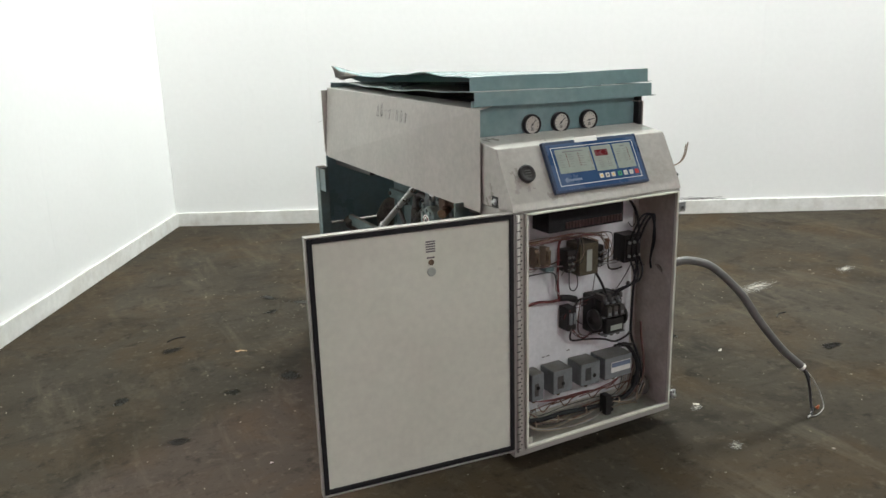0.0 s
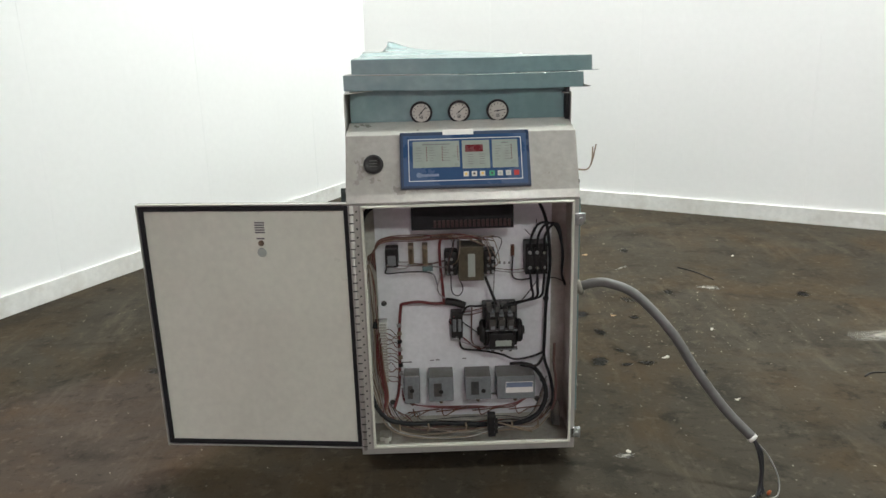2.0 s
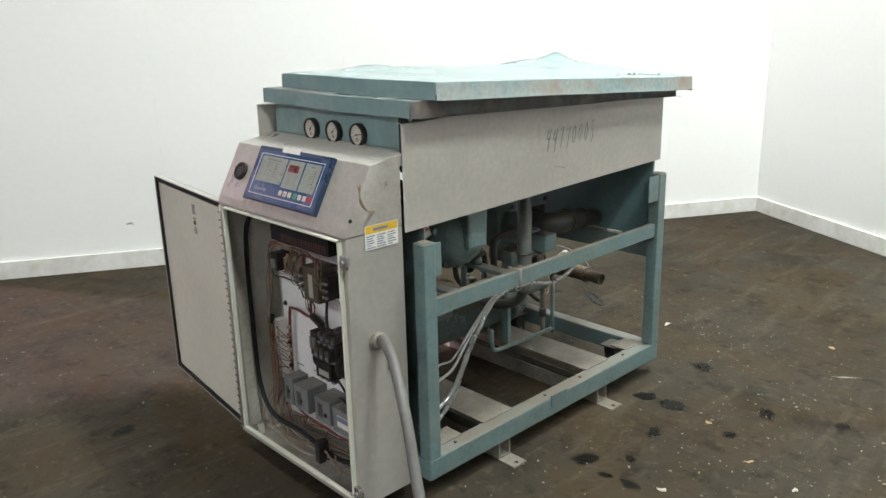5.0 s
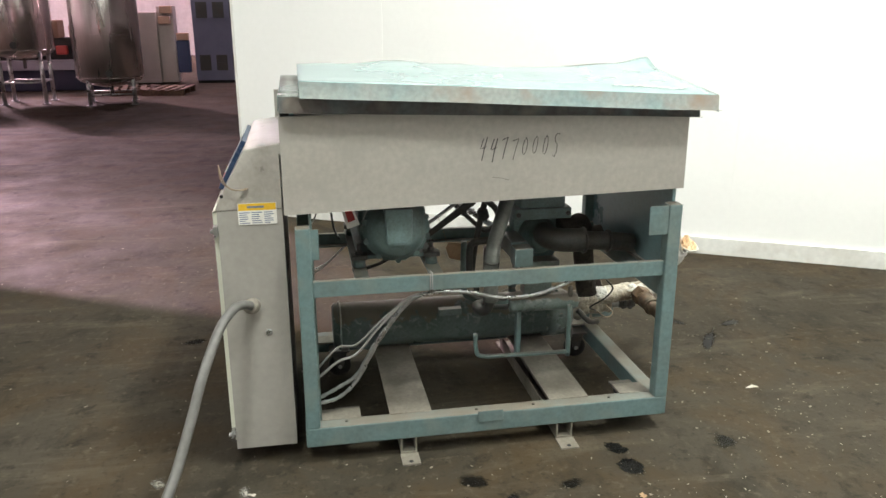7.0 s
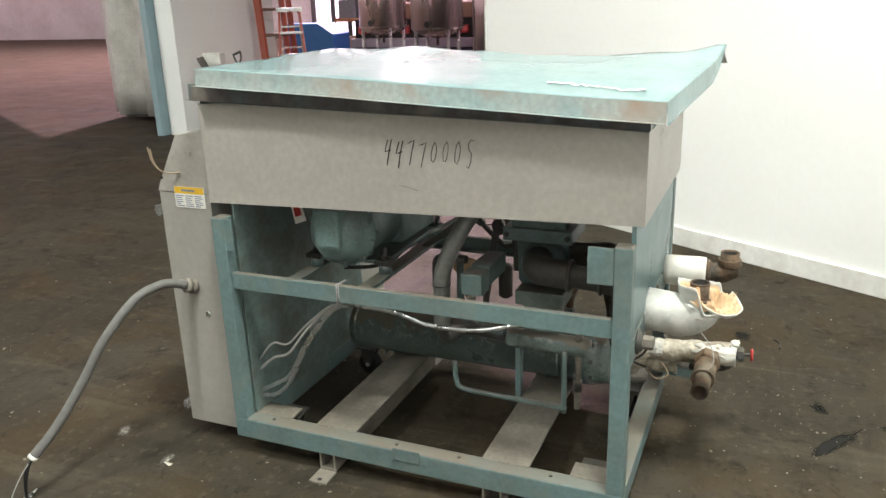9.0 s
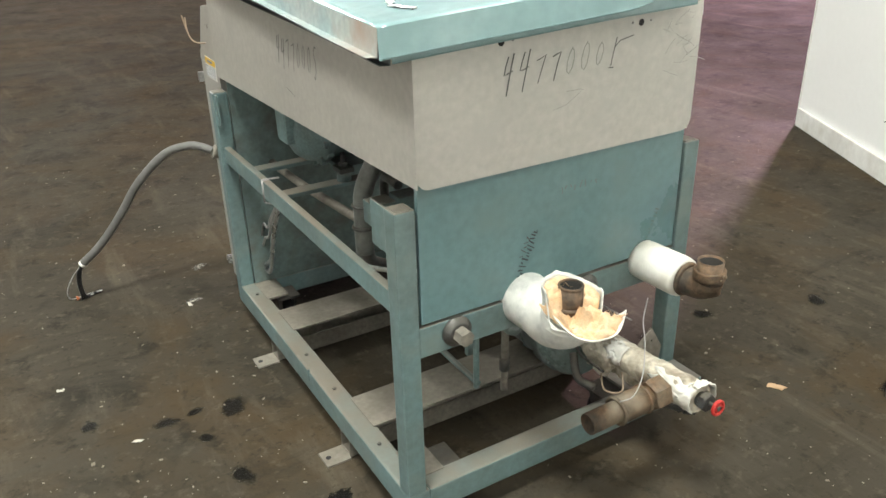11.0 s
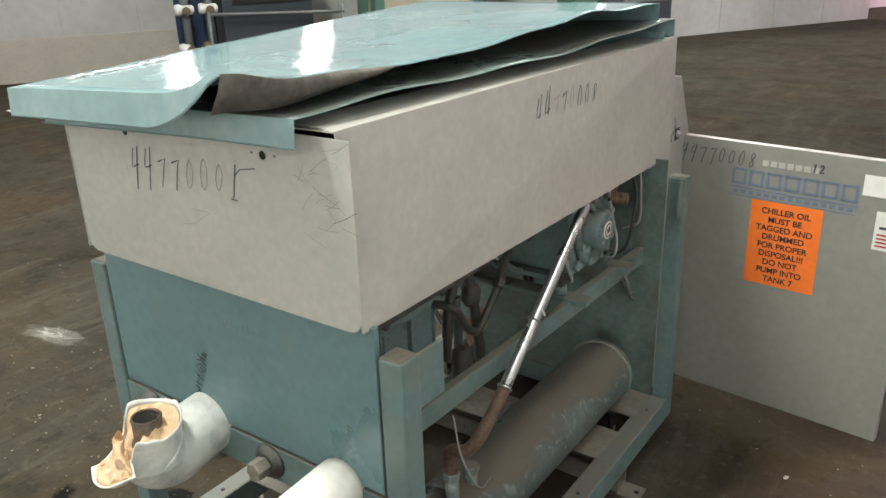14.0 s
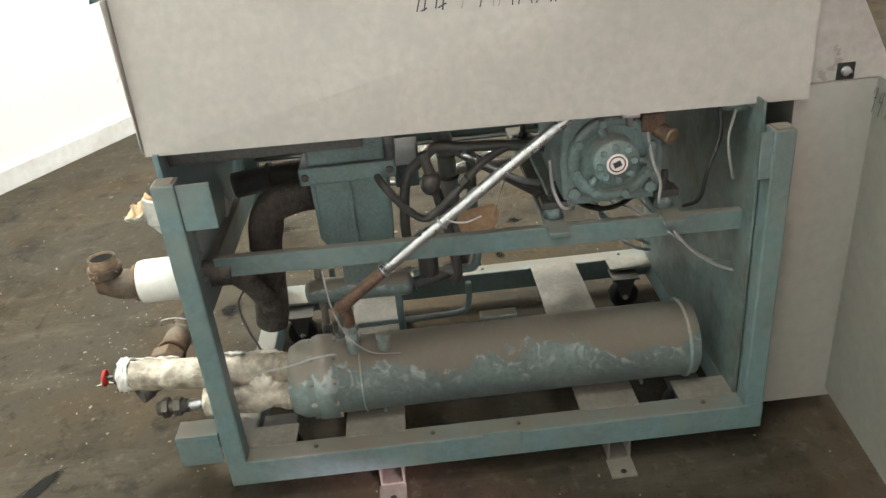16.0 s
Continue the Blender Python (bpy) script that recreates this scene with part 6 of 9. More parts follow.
def piping():
    # grey suction riser
    s = run([(1.905, 2.995, 0.50), (1.905, 2.998, 0.62), (1.900, 3.003, 0.70), (1.878, 3.03, 0.78), (1.845, 3.06, 0.845), (1.79, 3.09, 0.90), (1.70, 3.10, 0.945)], 0.028, mat("grey_pipe_paint", (0.16, 0.17, 0.16), 0.4, 0.2, (0.24, 0.24, 0.22), 8, 0.7, 60, 0.15, 0.06), "curved grey suction pipe", seg=20)
    bm = B()
    torus(bm, (1.905, 2.997, 0.585), (0, 0, 1), 0.029, 0.006)
    torus(bm, (1.905, 2.997, 0.655), (0, 0, 1), 0.029, 0.004)
    each("collar", bm, DARK, s)
    run([(1.905, 2.995, 0.52), (1.88, 2.99, 0.46), (1.80, 2.98, 0.42), (1.68, 3.0, 0.40), (1.645, 3.13, 0.375)], 0.02, DARK)
    # dark water pipes behind the casing
    run([(1.690, 3.268, 0.695), (1.745, 3.270, 0.695), (1.782, 3.290, 0.694), (1.795, 3.335, 0.692), (1.798, 3.40, 0.690)], 0.047, DARK, "dark greasy pipe bend", seg=22)
    run([(1.798, 3.385, 0.690), (1.799, 3.50, 0.682), (1.800, 3.605, 0.668)], 0.037, DARK, "dark greasy pipe", seg=20)
    run([(1.80, 2.935, 0.585), (1.80, 2.935, 0.675), (1.802, 2.945, 0.702), (1.806, 2.975, 0.712), (1.81, 3.05, 0.712)], 0.014, DARK, "small dark bent line")
    bm = B()
    torus(bm, (1.798, 3.398, 0.690), (0, 1, -0.05), 0.046, 0.007)
    torus(bm, (1.799, 3.500, 0.682), (0, 1, -0.1), 0.039, 0.007)
    each("pipe_coupling", bm, DARK, CH)
    run([(1.62, 3.35, 0.695), (1.59, 3.43, 0.70), (1.555, 3.475, 0.685), (1.54, 3.492, 0.63), (1.54, 3.497, 0.56), (1.54, 3.51, 0.46), (1.54, 3.525, 0.36)], 0.043, GREASY, "thick dark insulated elbow", seg=20)
    run([(1.403, 3.56, 0.600), (1.403, 3.60, 0.604), (1.403, 3.64, 0.606)], 0.034, GREASY, seg=16)
    run([(1.54, 3.50, 0.42), (1.48, 3.51, 0.47), (1.43, 3.53, 0.55), (1.404, 3.57, 0.60)], 0.026, GREASY, seg=16)
    run([(1.95, 2.335, 0.605), (1.942, 2.60, 0.603), (1.92, 2.86, 0.602), (1.905, 2.985, 0.600)], 0.014, PLATE, "dusty line running to the riser")
    # small teal junction box and its body
    bm = B()
    box(bm, (1.868, 3.080, 0.640), (1.940, 3.150, 0.710), 0.005)
    j = part("junction_box", bm, TEAL, CH, "small teal junction box")
    bm = B()
    box(bm, (1.70, 3.085, 0.65), (1.86, 3.15, 0.715), 0.004)
    part("actuator_body", bm, CAST, j)
    bm = B()
    cyl(bm, (1.90, 3.10, 0.60), (1.90, 3.10, 0.642), 0.014, seg=14)
    hexnut(bm, (1.90, 3.10, 0.622), (0, 0, 1), 0.022, 0.012)
    part("conduit_nut", bm, ZINC, j)
    # dark refrigerant lines between compressor and casing
    run([(1.50, 2.775, 0.80), (1.50, 2.86, 0.815), (1.51, 2.97, 0.82), (1.512, 3.035, 0.825), (1.515, 3.066, 0.802), (1.52, 3.114, 0.752), (1.52, 3.131, 0.655), (1.525, 3.133, 0.588)], 0.013, DARK, "dark refrigerant line")
    run([(1.505, 3.072, 0.818), (1.50, 3.052, 0.742), (1.50, 3.033, 0.647), (1.50, 3.018, 0.557), (1.51, 3.01, 0.47), (1.56, 3.02, 0.42)], 0.013, DARK)
    run([(1.53, 3.19, 0.762), (1.47, 3.171, 0.754), (1.47, 3.125, 0.69), (1.47, 3.082, 0.657), (1.47, 3.043, 0.679), (1.47, 2.971, 0.747), (1.48, 2.93, 0.785), (1.50, 2.86, 0.815)], 0.010, DARK)
    run([(1.49, 2.975, 0.812), (1.50, 2.844, 0.726), (1.52, 2.785, 0.70)], 0.008, ZINC, "thin bright line")
    run([(1.66, 2.765, 0.90), (1.68, 2.88, 0.90), (1.69, 3.00, 0.89), (1.65, 3.17, 0.87)], 0.024, DARK, "dark discharge pipe")
    bm = B()
    lathe(bm, (1.5, 3.056, 0.742), (0, 0.25, -1), [(0.013, -0.025), (0.024, -0.012), (0.024, 0.02), (0.013, 0.032)], 16)
    part("line_valve", bm, DARK, CH, "dark line valve")
    bm = B()
    lathe(bm, (1.47, 2.985, 0.735), (0, -0.72, 0.68), [(0.011, 0), (0.016, 0.004), (0.016, 0.024), (0.011, 0.028)], 6, False)
    part("flare_nut", bm, DARK, CH)
    bm = B()
    lathe(bm, (1.51, 3.085, 0.47), (0, 0, 1), [(0.012, 0), (0.026, 0.01), (0.026, 0.125), (0.012, 0.135)], 18)
    part("filter_drier", bm, DARK, CH, "dark filter drier")
    bm = B()
    sheet(bm, [(1.55, 2.985, 0.82), (1.55, 3.015, 0.80), (1.55, 2.80, 0.654), (1.55, 2.765, 0.654)], 0.006, (1, 0, 0))
    part("strap_iron", bm, DARK, CH, "dark diagonal strap iron")
    run([(1.66, 3.13, 0.40), (1.66, 3.05, 0.40), (1.64, 2.99, 0.41), (1.62, 2.95, 0.45), (1.62, 2.95, 0.66)], 0.013, CAST)
    # dusty dark bar under the shroud's back edge
    bm = B()
    box(bm, (1.345, 3.20, 0.905), (1.375, YB - 0.02, 0.950), 0.003)
    part("shroud_bar", bm, DARK, CH)
    bm = B()
    box(bm, (1.336, 2.40, 0.945), (2.074, 2.46, 0.975), 0.003)
    box(bm, (1.336, 3.40, 0.955), (2.074, 3.46, 0.985), 0.003)
    each("top_bar", bm, DARK, CH)
    bm = B()
    box(bm, (1.38, 2.50, 1.06), (2.02, 3.60, 1.20), 0.01)
    part("coil_core", bm, DARK, CH, "dark coil core under the lid")
    for x in (1.42, 1.98):
        for y in (2.53, 3.43):
            bm = B()
            box(bm, (x - 0.015, y - 0.02, 0.95), (x + 0.015, y + 0.02, 1.062), 0.002)
            part("coil_strut", bm, DARK, CH)
    # shiny conduit leaning across the left side, rusty at its foot
    c = run([(1.346, 2.735, 0.928), (1.344, 2.776, 0.900), (1.334, 2.986, 0.750), (1.3237, 3.195, 0.600)], 0.0135, ZINC, "shiny bare conduit leaning across the frame", "conduit", 16)
    bm = B()
    tube(bm, [(1.3240, 3.190, 0.604), (1.325, 3.262, 0.548), (1.331, 3.296, 0.520), (1.350, 3.312, 0.498), (1.385, 3.31, 0.485), (1.398, 3.302, 0.46), (1.398, 3.30, 0.41)], 0.015, 14, 6)
    part("rusty_end", bm, RUST, c, "rusty bent end")
    bm = B()
    for q in ((1.331, 3.045, 0.708), (1.324, 3.19, 0.604)):
        torus(bm, q, (0, 0.78, -0.62), 0.0145, 0.0035)
    each("clamp", bm, ZINC, c)
    bm = B()
    tube(bm, [(1.331, 3.02, 0.735), (1.312, 3.03, 0.722), (1.335, 2.99, 0.70), (1.36, 2.95, 0.70)], 0.0022, 6)
    part("cable_tie", bm, WHITE, c)
    # hanging manila tag
    bm = B()
    prism(bm, [(2.90, 0.57), (2.985, 0.545), (3.0, 0.60), (2.985, 0.625), (2.90, 0.64), (2.885, 0.615)], "x", 1.555, 1.558)
    tg = part("manila_tag", bm, TAGPAPER, CH, "faded tan paper tag")
    bm = B()
    tube(bm, [(1.556, 2.90, 0.60), (1.54, 2.88, 0.68), (1.52, 2.86, 0.74)], 0.0012, 5)
    part("tag_string", bm, TAN, tg)
    bm = B()
    sheet(bm, [(1.90, 2.43, 0.93), (1.90, 2.475, 0.915), (1.91, 2.505, 0.83), (1.91, 2.46, 0.815)], 0.002, (1, 0, 0))
    t2 = part("warning_tag", bm, WHITE, CH, "small red and white warning tag")
    bm = B()
    sheet(bm, [(1.9035, 2.443, 0.915), (1.9035, 2.47, 0.905), (1.9135, 2.49, 0.85), (1.9135, 2.464, 0.84)], 0.001, (1, 0, 0))
    part("tag_print", bm, RED, t2)
    # wires round the compressor
    for pts, r, mt in (
        ([(1.37, 2.56, 0.87), (1.36, 2.55, 0.80), (1.355, 2.53, 0.74), (1.36, 2.53, 0.69), (1.40, 2.50, 0.665)], 0.004, WIRE_GREY),
        ([(1.40, 2.40, 0.96), (1.36, 2.395, 0.85), (1.355, 2.42, 0.76), (1.37, 2.43, 0.68), (1.42, 2.45, 0.64)], 0.005, WIRE_BLACK),
        ([(1.45, 2.335, 0.95), (1.37, 2.36, 0.90), (1.35, 2.38, 0.83), (1.36, 2.36, 0.74), (1.42, 2.33, 0.70)], 0.0035, WIRE_GREY),
        ([(1.38, 2.41, 0.955), (1.34, 2.36, 0.925), (1.35, 2.33, 0.90), (1.40, 2.325, 0.88)], 0.004, WIRE_GREY),
        ([(1.39, 2.78, 0.81), (1.385, 2.775, 0.74), (1.38, 2.755, 0.69), (1.42, 2.72, 0.67), (1.55, 2.70, 0.60)], 0.0045, WIRE_GREY),
        ([(1.55, 2.71, 0.66), (1.57, 2.66, 0.60), (1.60, 2.58, 0.57), (1.66, 2.49, 0.575)], 0.008, WIRE_BLACK),
        ([(1.335, 2.50, 0.62), (1.34, 2.45, 0.56), (1.36, 2.38, 0.50), (1.37, 2.325, 0.47)], 0.004, WIRE_GREY),
        ([(1.345, 2.51, 0.615), (1.35, 2.46, 0.57), (1.36, 2.40, 0.52), (1.38, 2.325, 0.49)], 0.003, ZINC),
        ([(1.36, 3.34, 0.60), (1.35, 3.33, 0.50), (1.34, 3.30, 0.42), (1.35, 3.25, 0.36), (1.37, 3.18, 0.335)], 0.002, WIRE_GREY),
        ([(1.33, 3.55, 0.35), (1.34, 3.47, 0.35), (1.35, 3.40, 0.36), (1.345, 3.35, 0.37), (1.36, 3.34, 0.355)], 0.0025, WIRE_GREY),
    ):
        run(pts, r, mt, name="loose_wire", seg=6)
    bm = B()
    tube(bm, [(1.50, 2.47, 0.935), (1.42, 2.43, 0.925), (1.38, 2.38, 0.905), (1.375, 2.325, 0.90)], 0.016, 12, 8, lambda q: 0.0155 + 0.002 * math.sin(q * 190))
    part("flex_conduit", bm, CAST, CH, "ribbed flexible conduit")
    # conduit loop tied to the right rail
    for k, (dz, mt) in enumerate(((0.0, ZINC), (0.02, ZINC), (0.10, WIRE_GREY), (0.135, WIRE_GREY))):
        low = 0.188 + dz * (1.0 if k < 2 else 1.0)
        bm = B()
        tube(bm, [(2.02, 2.323, low), (2.03, 2.40, low + 0.025 + 0.02 * k), (2.038, 2.47, 0.285 + dz), (2.042, 2.55, 0.43 + 0.5 * dz), (2.044, 2.655, 0.565 + 0.15 * dz), (2.045, 2.735, 0.600), (2.04, 2.82, 0.597), (2.03, 2.90, 0.585), (2.02, 3.0, 0.556), (1.99, 3.14, 0.545), (1.96, 3.27, 0.57), (1.93, 3.38, 0.605)], 0.0075 - 0.0012 * k, 8, 10, (lambda q: 0.0072 + 0.0009 * math.sin(q * 520)) if k < 2 else None)
        part("armoured_cable", bm, mt, CH, "silver flexible cable tied to the rail" if k < 2 else "")
    bm = B()
    for y in (2.728, 2.735):
        for a, b in (((2.115, y, 0.62), (2.115, y, 0.695)), ((2.115, y, 0.695), (2.06, y, 0.692)), ((2.06, y, 0.60), (2.115, y, 0.62))):
            tube(bm, [a, b], 0.002, 5, 1)
    part("cable_tie", bm, WIRE_GREY, CH)
    # thin drain line
    run([(1.75, 2.972, 0.30), (1.75, 2.975, 0.235), (1.75, 2.995, 0.20), (1.75, 3.10, 0.193), (1.75, 3.38, 0.188)], 0.009, CAST, "thin teal drain pipe")
    run([(1.75, 3.371, 0.40), (1.75, 3.371, 0.17)], 0.009, CAST)
    run([(1.67, 3.40, 0.45), (1.67, 3.40, 0.28), (1.672, 3.40, 0.15)], 0.011, PLATE)
    bm = B()
    cyl(bm, (1.671, 3.40, 0.22), (1.671, 3.40, 0.26), 0.016, seg=12)
    part("drain_valve", bm, DARK, CH)


def back_connections():
    # bolted plugs on the back rail
    for x in (1.978, 1.597):
        bm = B()
        lathe(bm, (x, YB - 0.002, 0.577), (0, 1, 0), [(0.038, 0), (0.038, 0.006), (0.030, 0.010), (0.028, 0.016), (0.022, 0.017)], 24)
        p = part("rail_plug", bm, DARK, CH, "dusty bolted pipe plug")
        bm = B()
        hexnut(bm, (x, YB + 0.014, 0.577), (0, 1, 0), 0.021, 0.032)
        part("plug_head", bm, PLATE, p)
    # insulated elbow, its jacket torn open on top and folded out to the back
    ex, ey = 1.768, 3.792
    bm = B()
    tube(bm, [(1.782, 3.625, 0.604), (1.779, 3.69, 0.599), (1.774, 3.738, 0.592), (1.770, 3.775, 0.604), (1.768, 3.792, 0.630)], 0.066, 26, 7)
    for v in bm.verts:
        v.co += Vector((noise.noise(v.co * 18), noise.noise(v.co * 18 + Vector((5, 0, 0))), noise.noise(v.co * 18 + Vector((0, 7, 0))))) * 0.003
    e = part("insulated_elbow", bm, SOILED, CH, "white insulated elbow with torn jacket and exposed yellow foam")

    def gap(a):
        """How far the jacket is torn open at an angle round the pipe, 0 to 1."""
        d = abs((a - radians(62) + math.pi) % (2 * math.pi) - math.pi)
        k = min(1.0, max(0.0, (1.26 - d) / 0.45))
        return k * k * (3 - 2 * k)

    def rim(a):
        return 0.703 - 0.081 * gap(a) - 0.020 * max(0.0, math.cos(a - radians(170))) + 0.0025 * math.sin(3 * a + 1) + 0.004 * noise.noise(Vector((4 * math.cos(a), 4 * math.sin(a), 3)))

    def ring_grid(n, m, at):
        bm = B()
        rows = [[bm.verts.new(at(2 * math.pi * i / n, j / m)) for i in range(n)] for j in range(m + 1)]
        for a, b in zip(rows, rows[1:]):
            skin(bm, a, b)
        return bm

    def jacket_at(a, q):
        r = 0.0665 - 0.003 * math.sin(math.pi * q) + 0.003 * q * q + 0.004 * gap(a) * q
        return Vector((ex + r * math.cos(a), ey + r * math.sin(a), 0.605 + (rim(a) - 0.605) * q))
    collar = part("torn_collar", ring_grid(96, 10, jacket_at), SOILED, e)
    collar.modifiers.new("thick", "SOLIDIFY").thickness = 0.003

    def foam_at(a, q):
        g = gap(a)
        r = 0.027 + (0.0625 - 0.027) * q
        z = (0.694 - 0.018 * max(0.0, math.cos(a - radians(170))) - 0.010 * math.sin(math.pi * q)) * (1 - g) + (0.632 + 0.010 * math.sin(math.pi * q)) * g
        p = Vector((ex + r * math.cos(a), ey + r * math.sin(a), z))
        p.z += (0.011 * noise.noise(p * 55) + 0.006 * noise.noise(p * 130)) * min(1.0, 3 * (1 - q) + 0.3)
        return p
    part("foam", ring_grid(80, 12, foam_at), FOAM, e, "crumbling pale tan foam")

    def flap_at(s, t):
        """A place on the folded-out flap: s from one end of its lip to the other, t outwards."""
        a = radians(10 + 108 * s)
        inner = Vector((0.064 * math.cos(a), 0.064 * math.sin(a), 0.622 + 0.030 * abs(2 * s - 1) ** 3))
        outer = Vector((0.046 - 0.132 * s, 0.098 + 0.030 * math.sin(math.pi * s) - 0.012 * s, 0.606 + 0.034 * s * s + 0.012 * (1 - s) ** 4))
        p = inner.lerp(outer, t)
        p.z += -0.010 * math.sin(math.pi * t) + 0.010 * t ** 4 + 0.002 * math.sin(11 * s + 4 * t)
        return Vector((ex, ey, 0)) + p
    bm = B()
    rows = [[bm.verts.new(flap_at(i / 22, j / 9)) for i in range(23)] for j in range(10)]
    for a, b in zip(rows, rows[1:]):
        for i in range(22):
            bm.faces.new((a[i], a[i + 1], b[i + 1], b[i])).smooth = True
    flap = part("torn_flap", bm, JACKET, e, "torn white jacket flap")
    flap.modifiers.new("thick", "SOLIDIFY").thickness = 0.003
    # foam still lying on the flap, hollowed towards the pipe
    bm = B()
    under, over = [], []
    for j in range(25):
        t = -0.45 + 1.33 * j / 24
        lo_row, hi_row = [], []
        for i in range(41):
            s = 0.06 + 0.88 * i / 40
            p = flap_at(s, t)
            edge = min(1.0, 7 * (i / 40) * (1 - i / 40)) * min(1.0, 5 * (1 - j / 24))
            puff = 0.017 + 0.032 * noise.noise(p * 38) + 0.016 * noise.noise(p * 95) + 0.004 * noise.noise(p * 260)
            lo_row.append(bm.verts.new(p + Vector((0, 0, 0.002))))
            hi_row.append(bm.verts.new(p + Vector((0.012 * noise.noise(p * 60), 0.012 * noise.noise(p * 60 + Vector((9, 0, 0))), 0.003 + max(0.0, puff + 0.012 * s + 0.010 * t) * (0.15 + 0.85 * edge)))))
        under.append(lo_row)
        over.append(hi_row)
    for grid, flip in ((over, False), (under, True)):
        for a, b in zip(grid, grid[1:]):
            for i in range(40):
                f = bm.faces.new((a[i], a[i + 1], b[i + 1], b[i]) if not flip else (b[i], b[i + 1], a[i + 1], a[i]))
                f.smooth = True
    for i in range(40):
        for a, b in ((under[0], over[0]), (over[-1], under[-1])):
            bm.faces.new((a[i], a[i + 1], b[i + 1], b[i]))
    for j in range(24):
        for k in (0, 40):
            bm.faces.new((under[j][k], under[j + 1][k], over[j + 1][k], over[j][k]))
    tuft = part("foam", bm, FOAM, e, "loose pale tuft of torn foam")
    # frayed fibres standing out of the tuft
    rnd = random.Random(31)
    spots = [v.co.copy() for v in tuft.data.vertices if v.co.x < ex - 0.025 and v.co.y > ey + 0.03]
    bm = B()
    for k in range(60):
        q = rnd.choice(spots)
        d = Vector((rnd.uniform(-1, 0.4), rnd.uniform(-0.4, 1), rnd.uniform(0.1, 0.9))).normalized() * rnd.uniform(0.005, 0.012)
        tube(bm, [q - d * 0.3, q + d * 0.5 + Vector((0, 0, rnd.uniform(-0.002, 0.002))), q + d], 0.0006, 4, 2)
    tagged(part("foam_fibres", bm, FOAM, e, "frayed foam fibres"), kind="stuff")
    bm = B()
    pipe(bm, (ex, ey - 0.004, 0.61), (ex, ey - 0.004, 0.702), 0.0285, 0.0030, 26)
    torus(bm, (ex, ey - 0.004, 0.645), (0, 0, 1), 0.0285, 0.0065)
    torus(bm, (ex, ey - 0.004, 0.699), (0, 0, 1), 0.0272, 0.0026)
    part("bare_pipe", bm, IRON, e)
    bm = B()
    pipe(bm, (ex, ey - 0.004, 0.606), (ex, ey - 0.004, 0.697), 0.0254, 0.001, 26)
    part("bore", bm, BORE_SHADE, e, "inside of the pipe, blackened for its shade")
    # straight insulated pipe with a brown elbow
    bm = B()
    lathe(bm, (1.403, 3.635, 0.606), (-0.06, 1, 0.0), [(0.051, 0), (0.052, 0.02), (0.0525, 0.13), (0.050, 0.142), (0.036, 0.142)], 32)
    w = part("insulated_pipe", bm, JACKET, CH, "white jacketed pipe with a brown threaded elbow")
    bm = B()
    tube(bm, [(1.395, 3.772, 0.606), (1.394, 3.80, 0.605), (1.393, 3.832, 0.610), (1.393, 3.847, 0.624), (1.393, 3.851, 0.636)], 0.036, 22, 6)
    torus(bm, (1.394, 3.785, 0.606), (-0.06, 1, 0), 0.038, 0.007)
    part("elbow", bm, IRON, w)
    bm = B()
    pipe(bm, (1.393, 3.851, 0.638), (1.393, 3.851, 0.661), 0.0385, 0.008, 28)
    for k in range(6):
        torus(bm, (1.393, 3.851, 0.641 + 0.0035 * k), (0, 0, 1), 0.0375, 0.0016, 28, 6)
    part("thread_ring", bm, IRON, w)
    bm = B()
    pipe(bm, (1.393, 3.851, 0.600), (1.393, 3.851, 0.684), 0.0315, 0.0035, 28)
    torus(bm, (1.393, 3.851, 0.683), (0, 0, 1), 0.030, 0.002)
    part("nipple", bm, IRON, w)
    bm = B()
    pipe(bm, (1.393, 3.851, 0.600), (1.393, 3.851, 0.679), 0.0279, 0.001, 26)
    part("bore", bm, BORE_SHADE, w, "inside of the pipe, blackened for its shade")
    # crumbs of thread tape caught under the band
    bm = B()
    rnd = random.Random(12)
    for k in range(9):
        a = radians(rnd.uniform(60, 260))
        q = Vector((1.393 + 0.0395 * math.cos(a), 3.851 + 0.0395 * math.sin(a), rnd.uniform(0.634, 0.662)))
        tube(bm, [q, q + Vector((rnd.uniform(-0.004, 0.004), rnd.uniform(-0.004, 0.004), rnd.uniform(-0.006, 0.008)))], 0.0022, 5, 2)
    tagged(part("tape_crumbs", bm, TAN, w, "crumbs of old thread tape"), kind="stuff")
    # wrapped water pipes at the condenser head, with the wrap peeling off in lumps
    for a, b, r, seed in (((1.423, 3.475, 0.292), (1.420, 3.895, 0.322), 0.040, 1), ((1.385, 3.475, 0.240), (1.380, 3.70, 0.240), 0.038, 2)):
        bm = B()
        a, b = Vector(a), Vector(b)
        tube(bm, [a.lerp(b, k / 22) for k in range(23)], r, 34, 3)
        for v in bm.verts:
            k = v.co * 24 + Vector((seed * 7, 0, 0))
            far = max(0.0, (v.co.y - 3.72) / 0.17)
            d = (v.co - a.lerp(b, min(1, max(0, (v.co.y - a.y) / (b.y - a.y))))).normalized()
            v.co += d * ((0.004 if seed == 1 else 0.009) * noise.noise(k) + (0.0025 if seed == 1 else 0.005) * noise.noise(k * 2.7) + 0.008 * far * max(0, noise.noise(k * 1.3 + Vector((2, 0, 0)))))
        wrap = part("wrapped_pipe", bm, FOIL, CH, "pipe wrapped in crumpled dirty pale wrap")
        if seed == 1:
            upper_wrap = wrap
    # torn white patches of the outer wrap, still clinging to the upper pipe
    a, b = Vector((1.423, 3.475, 0.292)), Vector((1.420, 3.895, 0.322))
